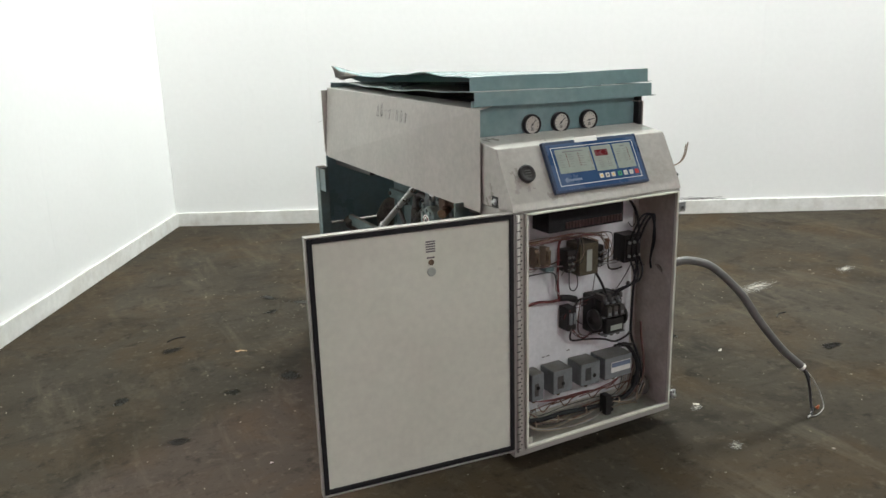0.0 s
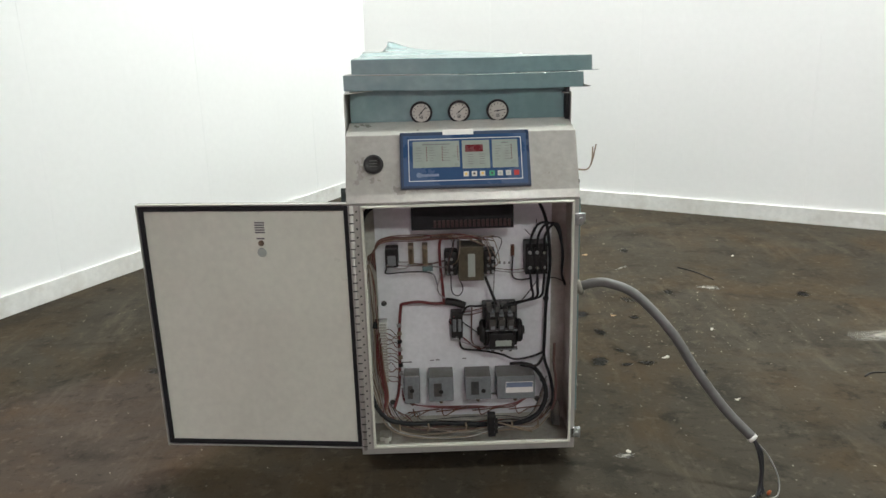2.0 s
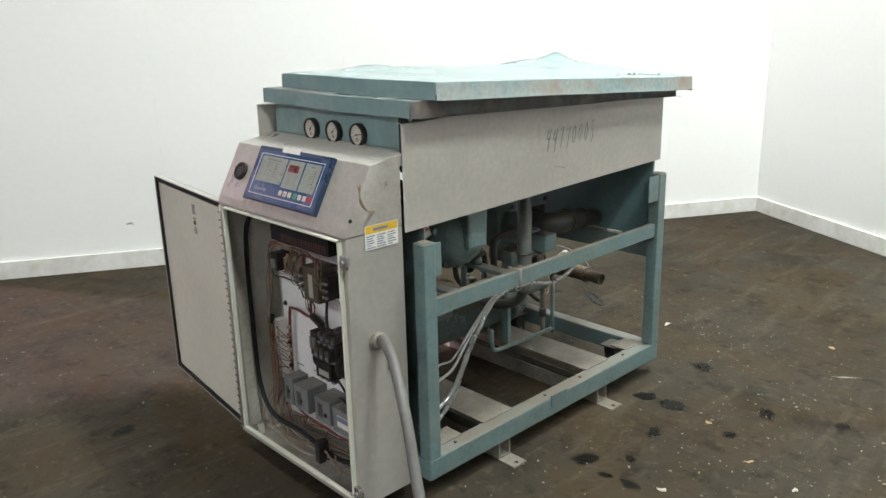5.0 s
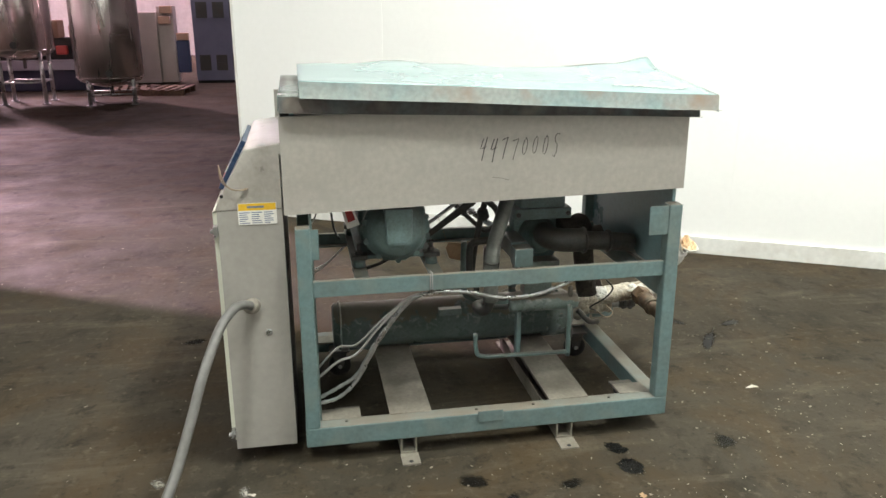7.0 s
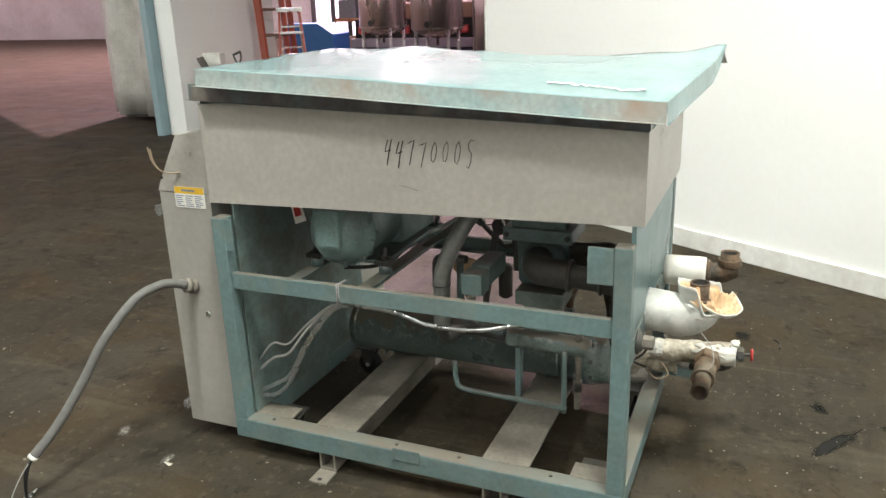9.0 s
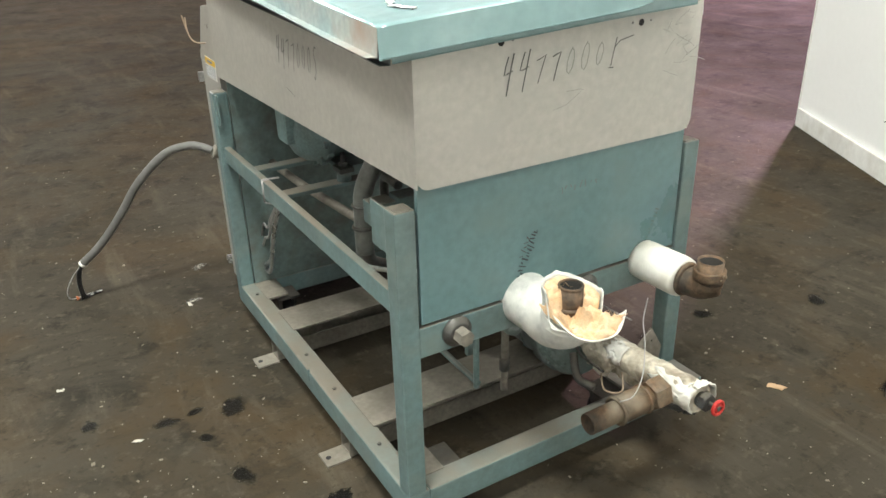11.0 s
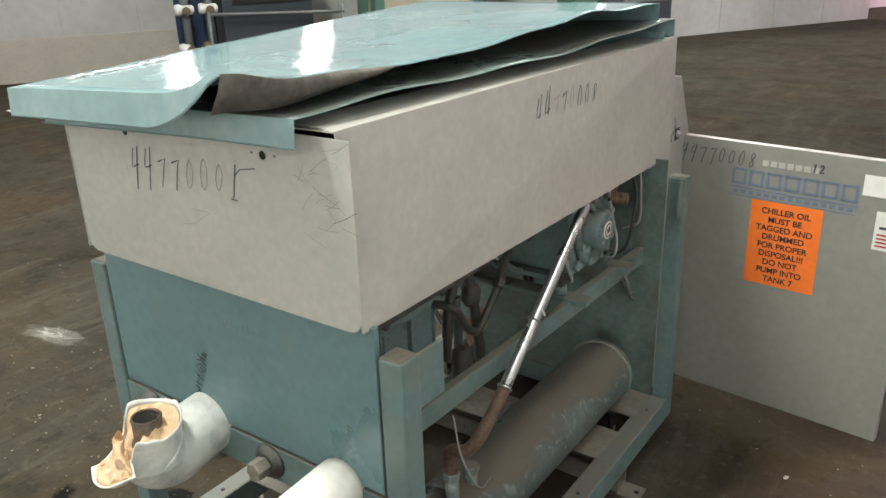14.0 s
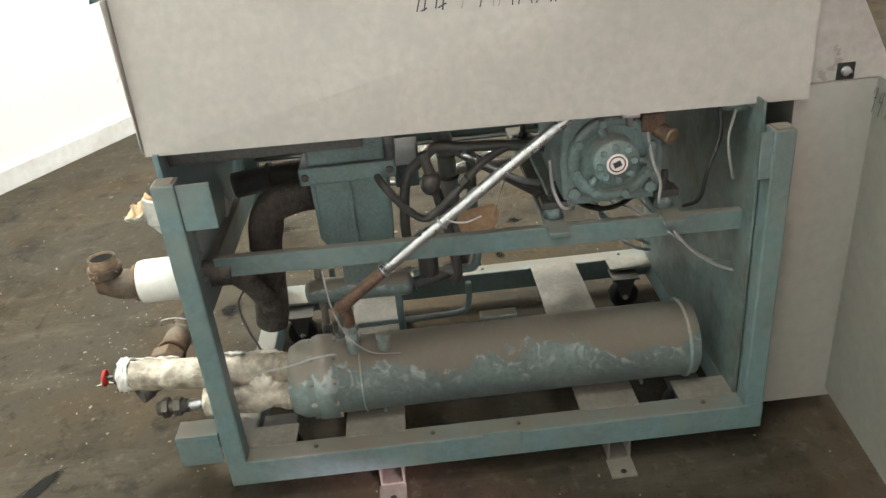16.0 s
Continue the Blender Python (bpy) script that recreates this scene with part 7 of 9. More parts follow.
    for y0, y1, w0, w1, seed in ((3.785, 3.900, -50, 62, 3), (3.878, 3.906, 60, 200, 5), (3.60, 3.655, 0, 80, 8)):
        bm = B()
        rows = []
        for j in range(15):
            row = []
            for i in range(19):
                ragged = 1 + 0.5 * noise.noise(Vector((i * 0.5, seed * 3.1, 0.2)))
                w = radians(w0 + (w1 - w0) * (i / 18) + 16 * noise.noise(Vector((j * 0.45, seed * 2.3, 0.7))))
                y = y1 - (y1 - y0) * ragged * (1 - j / 14)
                o = a.lerp(b, (y - a.y) / (b.y - a.y))
                rad = 0.0445 + 0.006 * noise.noise(Vector((i * 0.42, j * 0.42, seed))) + 0.003 * noise.noise(Vector((i * 1.1, j * 1.1, seed)))
                row.append(bm.verts.new((o.x + rad * math.cos(w), y, o.z + rad * math.sin(w))))
            rows.append(row)
        for p, q in zip(rows, rows[1:]):
            for i in range(18):
                bm.faces.new((p[i], p[i + 1], q[i + 1], q[i])).smooth = True
        patch = part("torn_wrap", bm, JACKET, upper_wrap, "torn white scrap of pipe wrap")
        patch.modifiers.new("thick", "SOLIDIFY").thickness = 0.003
    # loose grey gasket plate standing behind the pipe
    bm = B()
    prism(bm, [(1.355, 0.385), (1.400, 0.345), (1.385, 0.250), (1.318, 0.258), (1.312, 0.315)], "y", 3.650, 3.654)
    plate = part("gasket_plate", bm, PLATE, CH, "loose grey gasket plate")
    bm = B()
    cyl(bm, (1.352, 3.6542, 0.343), (1.352, 3.6548, 0.343), 0.003, seg=10)
    part("hole", bm, RUBBER, plate)
    # black open elbow under the valve
    bm = B()
    tube(bm, [(1.462, 3.812, 0.292), (1.440, 3.830, 0.280), (1.415, 3.852, 0.276)], 0.021, 20, 5)
    elbow = part("black_elbow", bm, DARK, CH, "black pipe elbow with an open bore")
    bm = B()
    pipe(bm, (1.420, 3.848, 0.277), (1.398, 3.868, 0.275), 0.026, 0.005, 22)
    part("socket", bm, DARK, elbow)
    bm = B()
    bmesh.ops.create_icosphere(bm, subdivisions=5, radius=1, matrix=Matrix.LocRotScale(Vector((1.412, 3.535, 0.262)), None, (0.047, 0.052, 0.064)))
    for v in bm.verts:
        k = v.co * 20
        v.co += (v.co - Vector((1.412, 3.535, 0.262))).normalized() * (0.020 * noise.noise(k) + 0.010 * noise.noise(k * 2.9) + 0.004 * noise.noise(k * 7))
    for f in bm.faces:
        f.smooth = True
    lump = part("wrap_lump", bm, CLEANER_WRAP, CH, "crumpled lump of dirty white pipe wrap")
    bm = B()
    bmesh.ops.create_icosphere(bm, subdivisions=5, radius=1, matrix=Matrix.LocRotScale(Vector((1.452, 3.550, 0.300)), None, (0.036, 0.066, 0.034)))
    for v in bm.verts:
        k = v.co * 22
        v.co += (v.co - Vector((1.452, 3.550, 0.300))).normalized() * (0.014 * noise.noise(k) + 0.008 * noise.noise(k * 2.9) + 0.004 * noise.noise(k * 7))
    for f in bm.faces:
        f.smooth = True
    part("wrap_fold", bm, CLEANER_WRAP, lump)
    bm = B()
    cyl(bm, (1.420, 3.885, 0.321), (1.4185, 3.925, 0.324), 0.02, seg=14)
    hexnut(bm, (1.419, 3.905, 0.323), (0, 1, 0.07), 0.026, 0.018)
    cyl(bm, (1.4185, 3.92, 0.324), (1.417, 3.955, 0.326), 0.006, seg=10)
    v = part("gate_valve", bm, DARK, CH, "small valve with a red hand wheel")
    bm = B()
    torus(bm, (1.417, 3.95, 0.326), (0, 1, 0.07), 0.018, 0.0045, 22, 8)
    for k in range(3):
        a = radians(60 * k)
        cyl(bm, (1.417 - 0.018 * math.cos(a), 3.95, 0.326 - 0.018 * math.sin(a)), (1.417 + 0.018 * math.cos(a), 3.95, 0.326 + 0.018 * math.sin(a)), 0.003, seg=6)
    part("red_wheel", bm, RED, v)
    bm = B()
    cyl(bm, (1.380, 3.69, 0.240), (1.380, 3.755, 0.238), 0.016, seg=16)
    part("union_nipple", bm, ZINC, CH)
    bm = B()
    cyl(bm, (1.380, 3.745, 0.238), (1.381, 3.825, 0.236), 0.018, seg=18)
    hexnut(bm, (1.380, 3.762, 0.238), (0, 1, 0), 0.026, 0.020)
    hexnut(bm, (1.381, 3.795, 0.237), (0, 1, 0), 0.028, 0.018)
    part("pipe_union", bm, DARK, CH, "black pipe union")
    # brown cross pipe with couplings
    bm = B()
    pipe(bm, (1.46, 3.81, 0.314), (1.706, 3.805, 0.302), 0.028, 0.004, 26)
    b = part("brown_pipe", bm, IRON, CH, "brown iron pipe stub")
    bm = B()
    cyl(bm, (1.53, 3.8085, 0.3105), (1.615, 3.807, 0.3065), 0.036, seg=24)
    hexnut(bm, (1.462, 3.81, 0.314), (1, 0, -0.05), 0.044, 0.05)
    torus(bm, (1.615, 3.807, 0.3065), (1, 0, -0.05), 0.035, 0.005)
    torus(bm, (1.53, 3.8085, 0.3105), (1, 0, -0.05), 0.035, 0.005)
    each("coupling", bm, IRON, b)
    bm = B()
    tube(bm, [(1.62, 3.82, 0.345), (1.59, 3.835, 0.36), (1.55, 3.82, 0.40), (1.49, 3.76, 0.44), (1.44, 3.70, 0.46), (1.40, 3.67, 0.50)], 0.0016, 6, 6)
    part("tie_wire", bm, WIRE_GREY, CH)
    bm = B()
    tube(bm, [(1.48, 3.60, 0.25), (1.50, 3.64, 0.225), (1.475, 3.68, 0.235), (1.45, 3.65, 0.27)], 0.003, 6, 5)
    part("yellow_lead", bm, TAN, CH)
    # slotted channel end beyond the left corner
    bm = B()
    box(bm, (1.246, 3.648, 0.226), (1.310, 3.752, 0.240), 0.001)
    box(bm, (1.246, 3.648, 0.15), (1.250, 3.752, 0.226), 0.001)
    box(bm, (1.306, 3.648, 0.15), (1.310, 3.752, 0.226), 0.001)
    box(bm, (1.250, 3.748, 0.15), (1.306, 3.752, 0.226), 0.001)
    ch = part("channel_end", bm, TEAL, CH, "teal slotted channel end")
    bm = B()
    for k in range(5):
        box(bm, (1.256 + 0.0095 * k, 3.7522, 0.175), (1.260 + 0.0095 * k, 3.7528, 0.200))
    part("slot", bm, RUBBER, ch)
    bm = B()
    tube(bm, [(1.62, 3.58, 0.45), (1.60, 3.62, 0.40), (1.56, 3.60, 0.34), (1.50, 3.56, 0.28), (1.47, 3.60, 0.25)], 0.004, 6)
    tube(bm, [(1.50, 3.50, 0.27), (1.52, 3.55, 0.22), (1.50, 3.60, 0.21)], 0.012, 10)
    each("loose_line", bm, DARK, CH)


compressor()
vessels()
piping()
back_connections()


# ---------------------------------------------------------------- the two loose lids
def lid(name, corners, left_profile, spike, skirt, lip, paint, side_skin):
    """A pressed sheet lid: corners front-left, front-right, back-right, back-left; skirts at front, right and back, the left edge open and wavy."""
    fl, fr, br, bl = (Vector(c) for c in corners)
    nu, nv = 28, 44
    bm = B()
    g = []
    for j in range(nv + 1):
        t = j / nv
        row = []
        for i in range(nu + 1):
            s = i / nu
            p = (fl * (1 - s) + fr * s) * (1 - t) + (bl * (1 - s) + br * s) * t
            p.z += left_profile(t) * (1 - s) ** 2.2
            d = math.hypot(s * 0.75, (1 - t) * 1.4)
            p.z += spike * math.exp(-(d / 0.085) ** 2)
            p.z += 0.004 * noise.noise(Vector((p.x * 3.1, p.y * 2.3, 4.0 + spike * 50))) + 0.006 * math.sin(math.pi * s) * math.sin(math.pi * t)
            row.append(bm.verts.new(p))
        g.append(row)
    for j in range(nv):
        for i in range(nu):
            f = bm.faces.new((g[j][i], g[j][i + 1], g[j + 1][i + 1], g[j + 1][i]))
            f.smooth = True
    ob_top = part(name, bm, paint)
    ob_top.modifiers.new("thick", "SOLIDIFY").thickness = 0.0015
    top = [[v.co.copy() for v in row] for row in ([ob_top.data.vertices[j * (nu + 1) + i] for i in range(nu + 1)] for j in range(nv + 1))]

    def skirt_strip(line, outward, depth, flange, skin=TEAL_LID):
        bm = B()
        out = Vector(outward).normalized()
        n = len(line) - 1
        rows = [[], [], []]
        for k, p in enumerate(line):
            d = depth(k / n)
            rows[0].append(bm.verts.new(p))
            rows[1].append(bm.verts.new(p + out * 0.003 - Vector((0, 0, d))))
            rows[2].append(bm.verts.new(p + out * (0.003 + flange) - Vector((0, 0, d - 0.002))))
        for a, b in zip(rows, rows[1:]):
            for k in range(n):
                bm.faces.new((a[k], a[k + 1], b[k + 1], b[k]))
        bmesh.ops.remove_doubles(bm, verts=bm.verts, dist=0.0002)
        ob = part("skirt", bm, skin, ob_top, local=True)
        ob.modifiers.new("thick", "SOLIDIFY").thickness = 0.0014
        return ob
    skirt_strip(top[0], (0, -1, 0), lambda q: skirt, 0.0)
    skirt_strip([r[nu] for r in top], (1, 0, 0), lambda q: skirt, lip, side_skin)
    return ob_top, top, skirt_strip


def lids():
    def wave1(t):
        return 0.014 * math.exp(-((t - 0.27) / 0.10) ** 2) - 0.014 * math.exp(-((t - 0.66) / 0.16) ** 2) + 0.002 * math.sin(t * 31)
    ob, top, strip = lid("metal_lid", [(1.356, 2.315, 1.362), (2.156, 2.315, 1.359), (2.172, 3.714, 1.290), (1.416, 3.786, 1.345)], wave1, 0.030, 0.050, 0.022, TEAL_LID, EDGE_LID)
    tagged(ob, "bent glossy teal sheet-metal lid lying loose on top", "lid", "loose lids")
    nb = len(top[0])
    strip(top[-1], (0.05, 1, 0), lambda q: 0.052 * min(1, max(0.0, (q - 0.02) / 0.25)) ** 0.7 + 0.004, 0.0)
    # crumpled rest of the left skirt at the back corner
    bm = B()
    line = [r[0] for r in top][-12:]
    rows = [[], [], []]
    for k, p in enumerate(line):
        q = k / (len(line) - 1)
        d = 0.058 * q ** 0.8
        rows[0].append(bm.verts.new(p))
        rows[1].append(bm.verts.new(p + Vector((-0.012 * math.sin(5 * q), 0, -d * 0.5))))
        rows[2].append(bm.verts.new(p + Vector((0.02 * q, 0.01 * q, -d))))
    for a, b in zip(rows, rows[1:]):
        for k in range(len(line) - 1):
            f = bm.faces.new((a[k], a[k + 1], b[k + 1], b[k]))
            f.smooth = True
    c = part("crumpled_skirt", bm, UNDERSIDE, ob, "dusty crumpled edge", local=True)
    c.modifiers.new("thick", "SOLIDIFY").thickness = 0.0014
    # dried whitish drip on the sheet
    def on_lid(x, y):
        return min((q for row in top for q in row), key=lambda q: (q.x - x) ** 2 + (q.y - y) ** 2).z
    bm = B()
    line = spline([(2.040, 3.385, 0), (2.046, 3.44, 0), (2.048, 3.50, 0), (2.058, 3.545, 0), (2.076, 3.585, 0), (2.072, 3.615, 0), (2.055, 3.645, 0)], 10)
    rows = []
    for k, q in enumerate(line):
        w = 0.006 + 0.0035 * math.sin(k * 1.1) + 0.002 * math.sin(k * 2.7)
        d = (line[min(k + 1, len(line) - 1)] - line[max(k - 1, 0)]).normalized()
        side = Vector((-d.y, d.x, 0)) * w
        z = on_lid(q.x, q.y) + 0.0035
        rows.append([bm.verts.new((q.x + side.x * m, q.y + side.y * m, z + (0.0012 if m == 0 else 0))) for m in (-1, 0, 1)])
    for a, b in zip(rows, rows[1:]):
        for m in range(2):
            bm.faces.new((a[m], b[m], b[m + 1], a[m + 1])).smooth = True
    drip = part("paint_drip", bm, WHITE, ob, "dried whitish drip", local=True)
    drip.modifiers.new("thick", "SOLIDIFY").thickness = 0.001

    def wave2(t):
        return -0.014 * math.exp(-((t - 0.50) / 0.25) ** 2) + 0.003 * math.sin(t * 23 + 1)
    ob, top, strip = lid("metal_lid", [(1.334, 2.248, 1.314), (2.116, 2.248, 1.308), (2.126, 3.672, 1.262), (1.372, 3.700, 1.306)], wave2, 0.0, 0.048, 0.022, DUSTY_SHADED_LID, DARK_LID_EDGE)
    tagged(ob, "flat teal sheet-metal lid lying under the bent one", "lid", "loose lids")
    strip(top[-1], (0, 1, 0), lambda q: 0.045, 0.0)


lids()


# ---------------------------------------------------------------- litter and marks on the floor
def floor_marks():
    def soft_patch(name, label, x, y, rx, ry, turn, col, seed, lo, hi, rough, scale=3.0, z=0.0012, top=1.0):
        """A stain with a ragged, fading edge."""
        m = bpy.data.materials.new(name)
        m.use_nodes = True
        n, link = m.node_tree.nodes, m.node_tree.links.new
        b = n["Principled BSDF"]
        b.inputs["Base Color"].default_value, b.inputs["Roughness"].default_value = (*col, 1), rough
        b.inputs["Specular IOR Level"].default_value = 0.07
        tc = n.new("ShaderNodeTexCoord")
        mp = n.new("ShaderNodeMapping")
        mp.inputs["Scale"].default_value = (1 / rx, 1 / ry, 0)
        link(tc.outputs["Object"], mp.inputs[0])
        ln = n.new("ShaderNodeVectorMath")
        ln.operation = "LENGTH"
        link(mp.outputs[0], ln.inputs[0])
        nz = n.new("ShaderNodeTexNoise")
        nz.noise_dimensions = "4D"
        nz.inputs["W"].default_value, nz.inputs["Scale"].default_value, nz.inputs["Detail"].default_value, nz.inputs["Roughness"].default_value = seed * 3.7, scale, 8, 0.68
        link(mp.outputs[0], nz.inputs["Vector"])
        fall = n.new("ShaderNodeMapRange")
        fall.inputs[1].default_value, fall.inputs[2].default_value, fall.inputs[3].default_value, fall.inputs[4].default_value = 0.1, 1.0, 0.22, -0.5
        link(ln.outputs["Value"], fall.inputs[0])
        add = n.new("ShaderNodeMath")
        link(nz.outputs[0], add.inputs[0])
        link(fall.outputs[0], add.inputs[1])
        al = n.new("ShaderNodeMapRange")
        al.inputs[1].default_value, al.inputs[2].default_value, al.inputs[4].default_value = lo, hi, top
        link(add.outputs[0], al.inputs[0])
        link(al.outputs[0], b.inputs["Alpha"])
        bm = B()
        bm.faces.new([bm.verts.new((px * rx, py * ry, 0)) for px, py in ((-1, -1), (1, -1), (1, 1), (-1, 1))])
        ob = solo(name, bm, m, label, "stain", "floor stains", "structure")
        ob.matrix_basis = pose(x, y, z, 0, 0, turn)

    for k, (x, y, r, sq) in enumerate(((2.346, 3.411, 0.115, 0.8), (2.216, 3.407, 0.085, 0.8), (0.922, 3.281, 0.14, 0.75), (0.646, 3.237, 0.08, 0.8), (2.249, 3.833, 0.11, 0.7), (1.113, 4.205, 0.10, 0.6),
                                       (2.62, 3.35, 0.07, 0.8), (2.75, 2.7, 0.07, 0.8), (2.45, 2.95, 0.06, 0.7), (0.35, 2.9, 0.10, 0.7), (1.0, 2.6, 0.10, 0.7), (2.85, 4.5, 0.10, 0.6), (0.9, 1.75, 0.12, 0.6),
                                       (2.535, 2.81, 0.08, 0.7), (2.447, 2.80, 0.06, 0.6), (2.335, 2.84, 0.12, 0.7), (2.411, 3.169, 0.10, 0.6), (2.65, 3.6, 0.12, 0.6), (3.3, 2.2, 0.14, 0.5), (3.6, 3.6, 0.12, 0.6), (2.9, 3.7, 0.10, 0.5), (4.3, 2.4, 0.16, 0.5), (3.1, 1.6, 0.12, 0.6), (0.5, 3.9, 0.12, 0.6), (0.2, 3.4, 0.10, 0.7))):
        soft_patch("oil_stain", "dark oily stain on the concrete floor", x, y, r, r * sq, 40 * k, (0.009, 0.0085, 0.008), k + 1, 0.40, 0.47 if k < 2 else 0.56, 0.4, 1.7 if k < 2 else 2.4, 0.0010 + 0.00003 * k, 0.9 if k < 2 else 0.75)
    for k, (x, y, rx, ry, turn) in enumerate(((1.35, 4.25, 0.30, 0.06, 145), (1.17, 4.47, 0.14, 0.05, 110))):
        soft_patch("oil_trail", "dark wet trail on the concrete floor", x, y, rx, ry, turn, (0.008, 0.0075, 0.007), 40 + k, 0.40, 0.55, 0.3, 2.5, 0.0018 + 0.0001 * k)
    for k, (x, y, rx, ry, turn) in enumerate(((3.72, 3.02, 0.46, 0.16, 6), (4.48, 2.97, 0.26, 0.10, 12), (3.14, 3.75, 0.22, 0.09, -20), (2.15, 1.765, 0.10, 0.07, 30), (2.26, 2.06, 0.10, 0.05, 10), (2.75, 4.15, 0.20, 0.03, 35))):
        soft_patch("white_smear", "white plaster smear on the floor", x, y, rx, ry, turn, (0.36, 0.34, 0.30), 60 + k, 0.48, 0.80, 0.8, 5.0, 0.0020 + 0.0001 * k, 0.75)
    # scattered chips
    flake = mat("pale_chips", (0.20, 0.175, 0.14), 0.8, 0, (0.13, 0.105, 0.08), 9, 0.9, 60, 0.2, 0.05)
    bm = B()
    rnd = random.Random(77)
    heaps = ((2.45, 3.25, 0.22), (2.55, 3.75, 0.25), (2.30, 3.95, 0.25), (2.80, 3.05, 0.2), (1.05, 4.1, 0.3), (1.9, 4.35, 0.25), (3.2, 3.4, 0.35))
    for k in range(1000):
        a, d = rnd.uniform(0, 6.283), rnd.uniform(0.5, 3.6)
        x, y = 1.7 + d * math.cos(a), 2.9 + d * 1.1 * math.sin(a)
        if k >= 600:
            hx, hy, spread = heaps[k % 7]
            x, y = rnd.gauss(hx, spread), rnd.gauss(hy, spread)
            if 1.2 < x < 2.16 and 2.2 < y < 3.68:
                continue
        if Vector((x - CORNER.x, y - CORNER.y)).dot(ALONG.xy) > -0.15 or Vector((x - CORNER.x, y - CORNER.y)).dot(ACROSS.xy) < 0.15:
            continue
        s = (0.0025 if k < 600 else 0.0015) + 0.005 * rnd.random() ** 6
        box(bm, (-s, -s * rnd.uniform(0.3, 0.9), 0), (s, s * 0.5, 0.0015 + s * 0.15), 0, pose(x, y, 0.0006, rnd.uniform(-8, 8), rnd.uniform(-8, 8), rnd.uniform(0, 180)))
    solo("floor_chips", bm, flake, "pale chips and crumbs strewn over the floor", "litter", kind="stuff")
    # larger scraps, one by one
    cream = mat("soiled_paper", (0.50, 0.47, 0.41), 0.8, 0, (0.28, 0.24, 0.18), 30, 0.9, 90, 0.1, 0.05)
    tan = mat("tan_scrap", (0.42, 0.28, 0.16), 0.8, 0, (0.24, 0.15, 0.08), 30, 0.9, 90, 0.1, 0.05)
    for k, (x, y, long, wide, mt) in enumerate(((2.634, 2.853, 0.036, 0.014, cream), (2.952, 3.156, 0.022, 0.016, cream), (1.86, 4.18, 0.06, 0.014, cream), (0.804, 3.70, 0.06, 0.025, tan), (2.8, 2.441, 0.024, 0.014, cream), (2.76, 3.22, 0.04, 0.012, tan), (2.277, 2.084, 0.028, 0.014, cream), (2.58, 4.43, 0.04, 0.015, tan), (3.49, 4.31, 0.024, 0.014, cream), (1.02, 2.72, 0.016, 0.01, cream), (0.62, 2.55, 0.014, 0.01, cream), (2.52, 3.38, 0.03, 0.02, tan), (0.86, 2.33, 0.016, 0.012, cream))):
        bm = B()
        rnd = random.Random(k)
        n = 6
        rows = []
        for i in range(n + 1):
            s = i / n - 0.5
            h = 0.004 + 0.004 * math.sin(5 * s + k)
            taper = math.sqrt(max(0.04, 1 - (2 * s) ** 2))
            rows.append([bm.verts.new((long * (s + 0.08 * rnd.uniform(-1, 1)), wide * taper * rnd.uniform(0.25, 0.75) * sg, 0.0012 + h * (0.4 if sg < 0 else 1))) for sg in (-1, 1)])
        for a, b in zip(rows, rows[1:]):
            bm.faces.new((a[0], b[0], b[1], a[1]))
        ob = solo("paper_scrap", bm, mt, "small curled scrap lying on the floor", "scrap", "floor scraps")
        ob.matrix_basis = pose(x, y, -0.001, 0, 0, 47 * k)
        ob.modifiers.new("thick", "SOLIDIFY").thickness = 0.0012
    for x, y, turn, long in ((3.15, 4.0, -60, 0.28), (0.55, 4.05, 20, 0.10), (3.45, 2.62, 20, 0.11)):
        bm = B()
        tube(bm, [(-long / 2, 0, 0.003), (0, 0.012, 0.004), (long / 2, -0.008, 0.003)], 0.003, 6)
        ob = solo("stray_wire", bm, RUBBER, "short dark wire lying on the floor", "wire", "floor scraps")
        ob.matrix_basis = pose(x, y, 0, 0, 0, turn)


floor_marks()


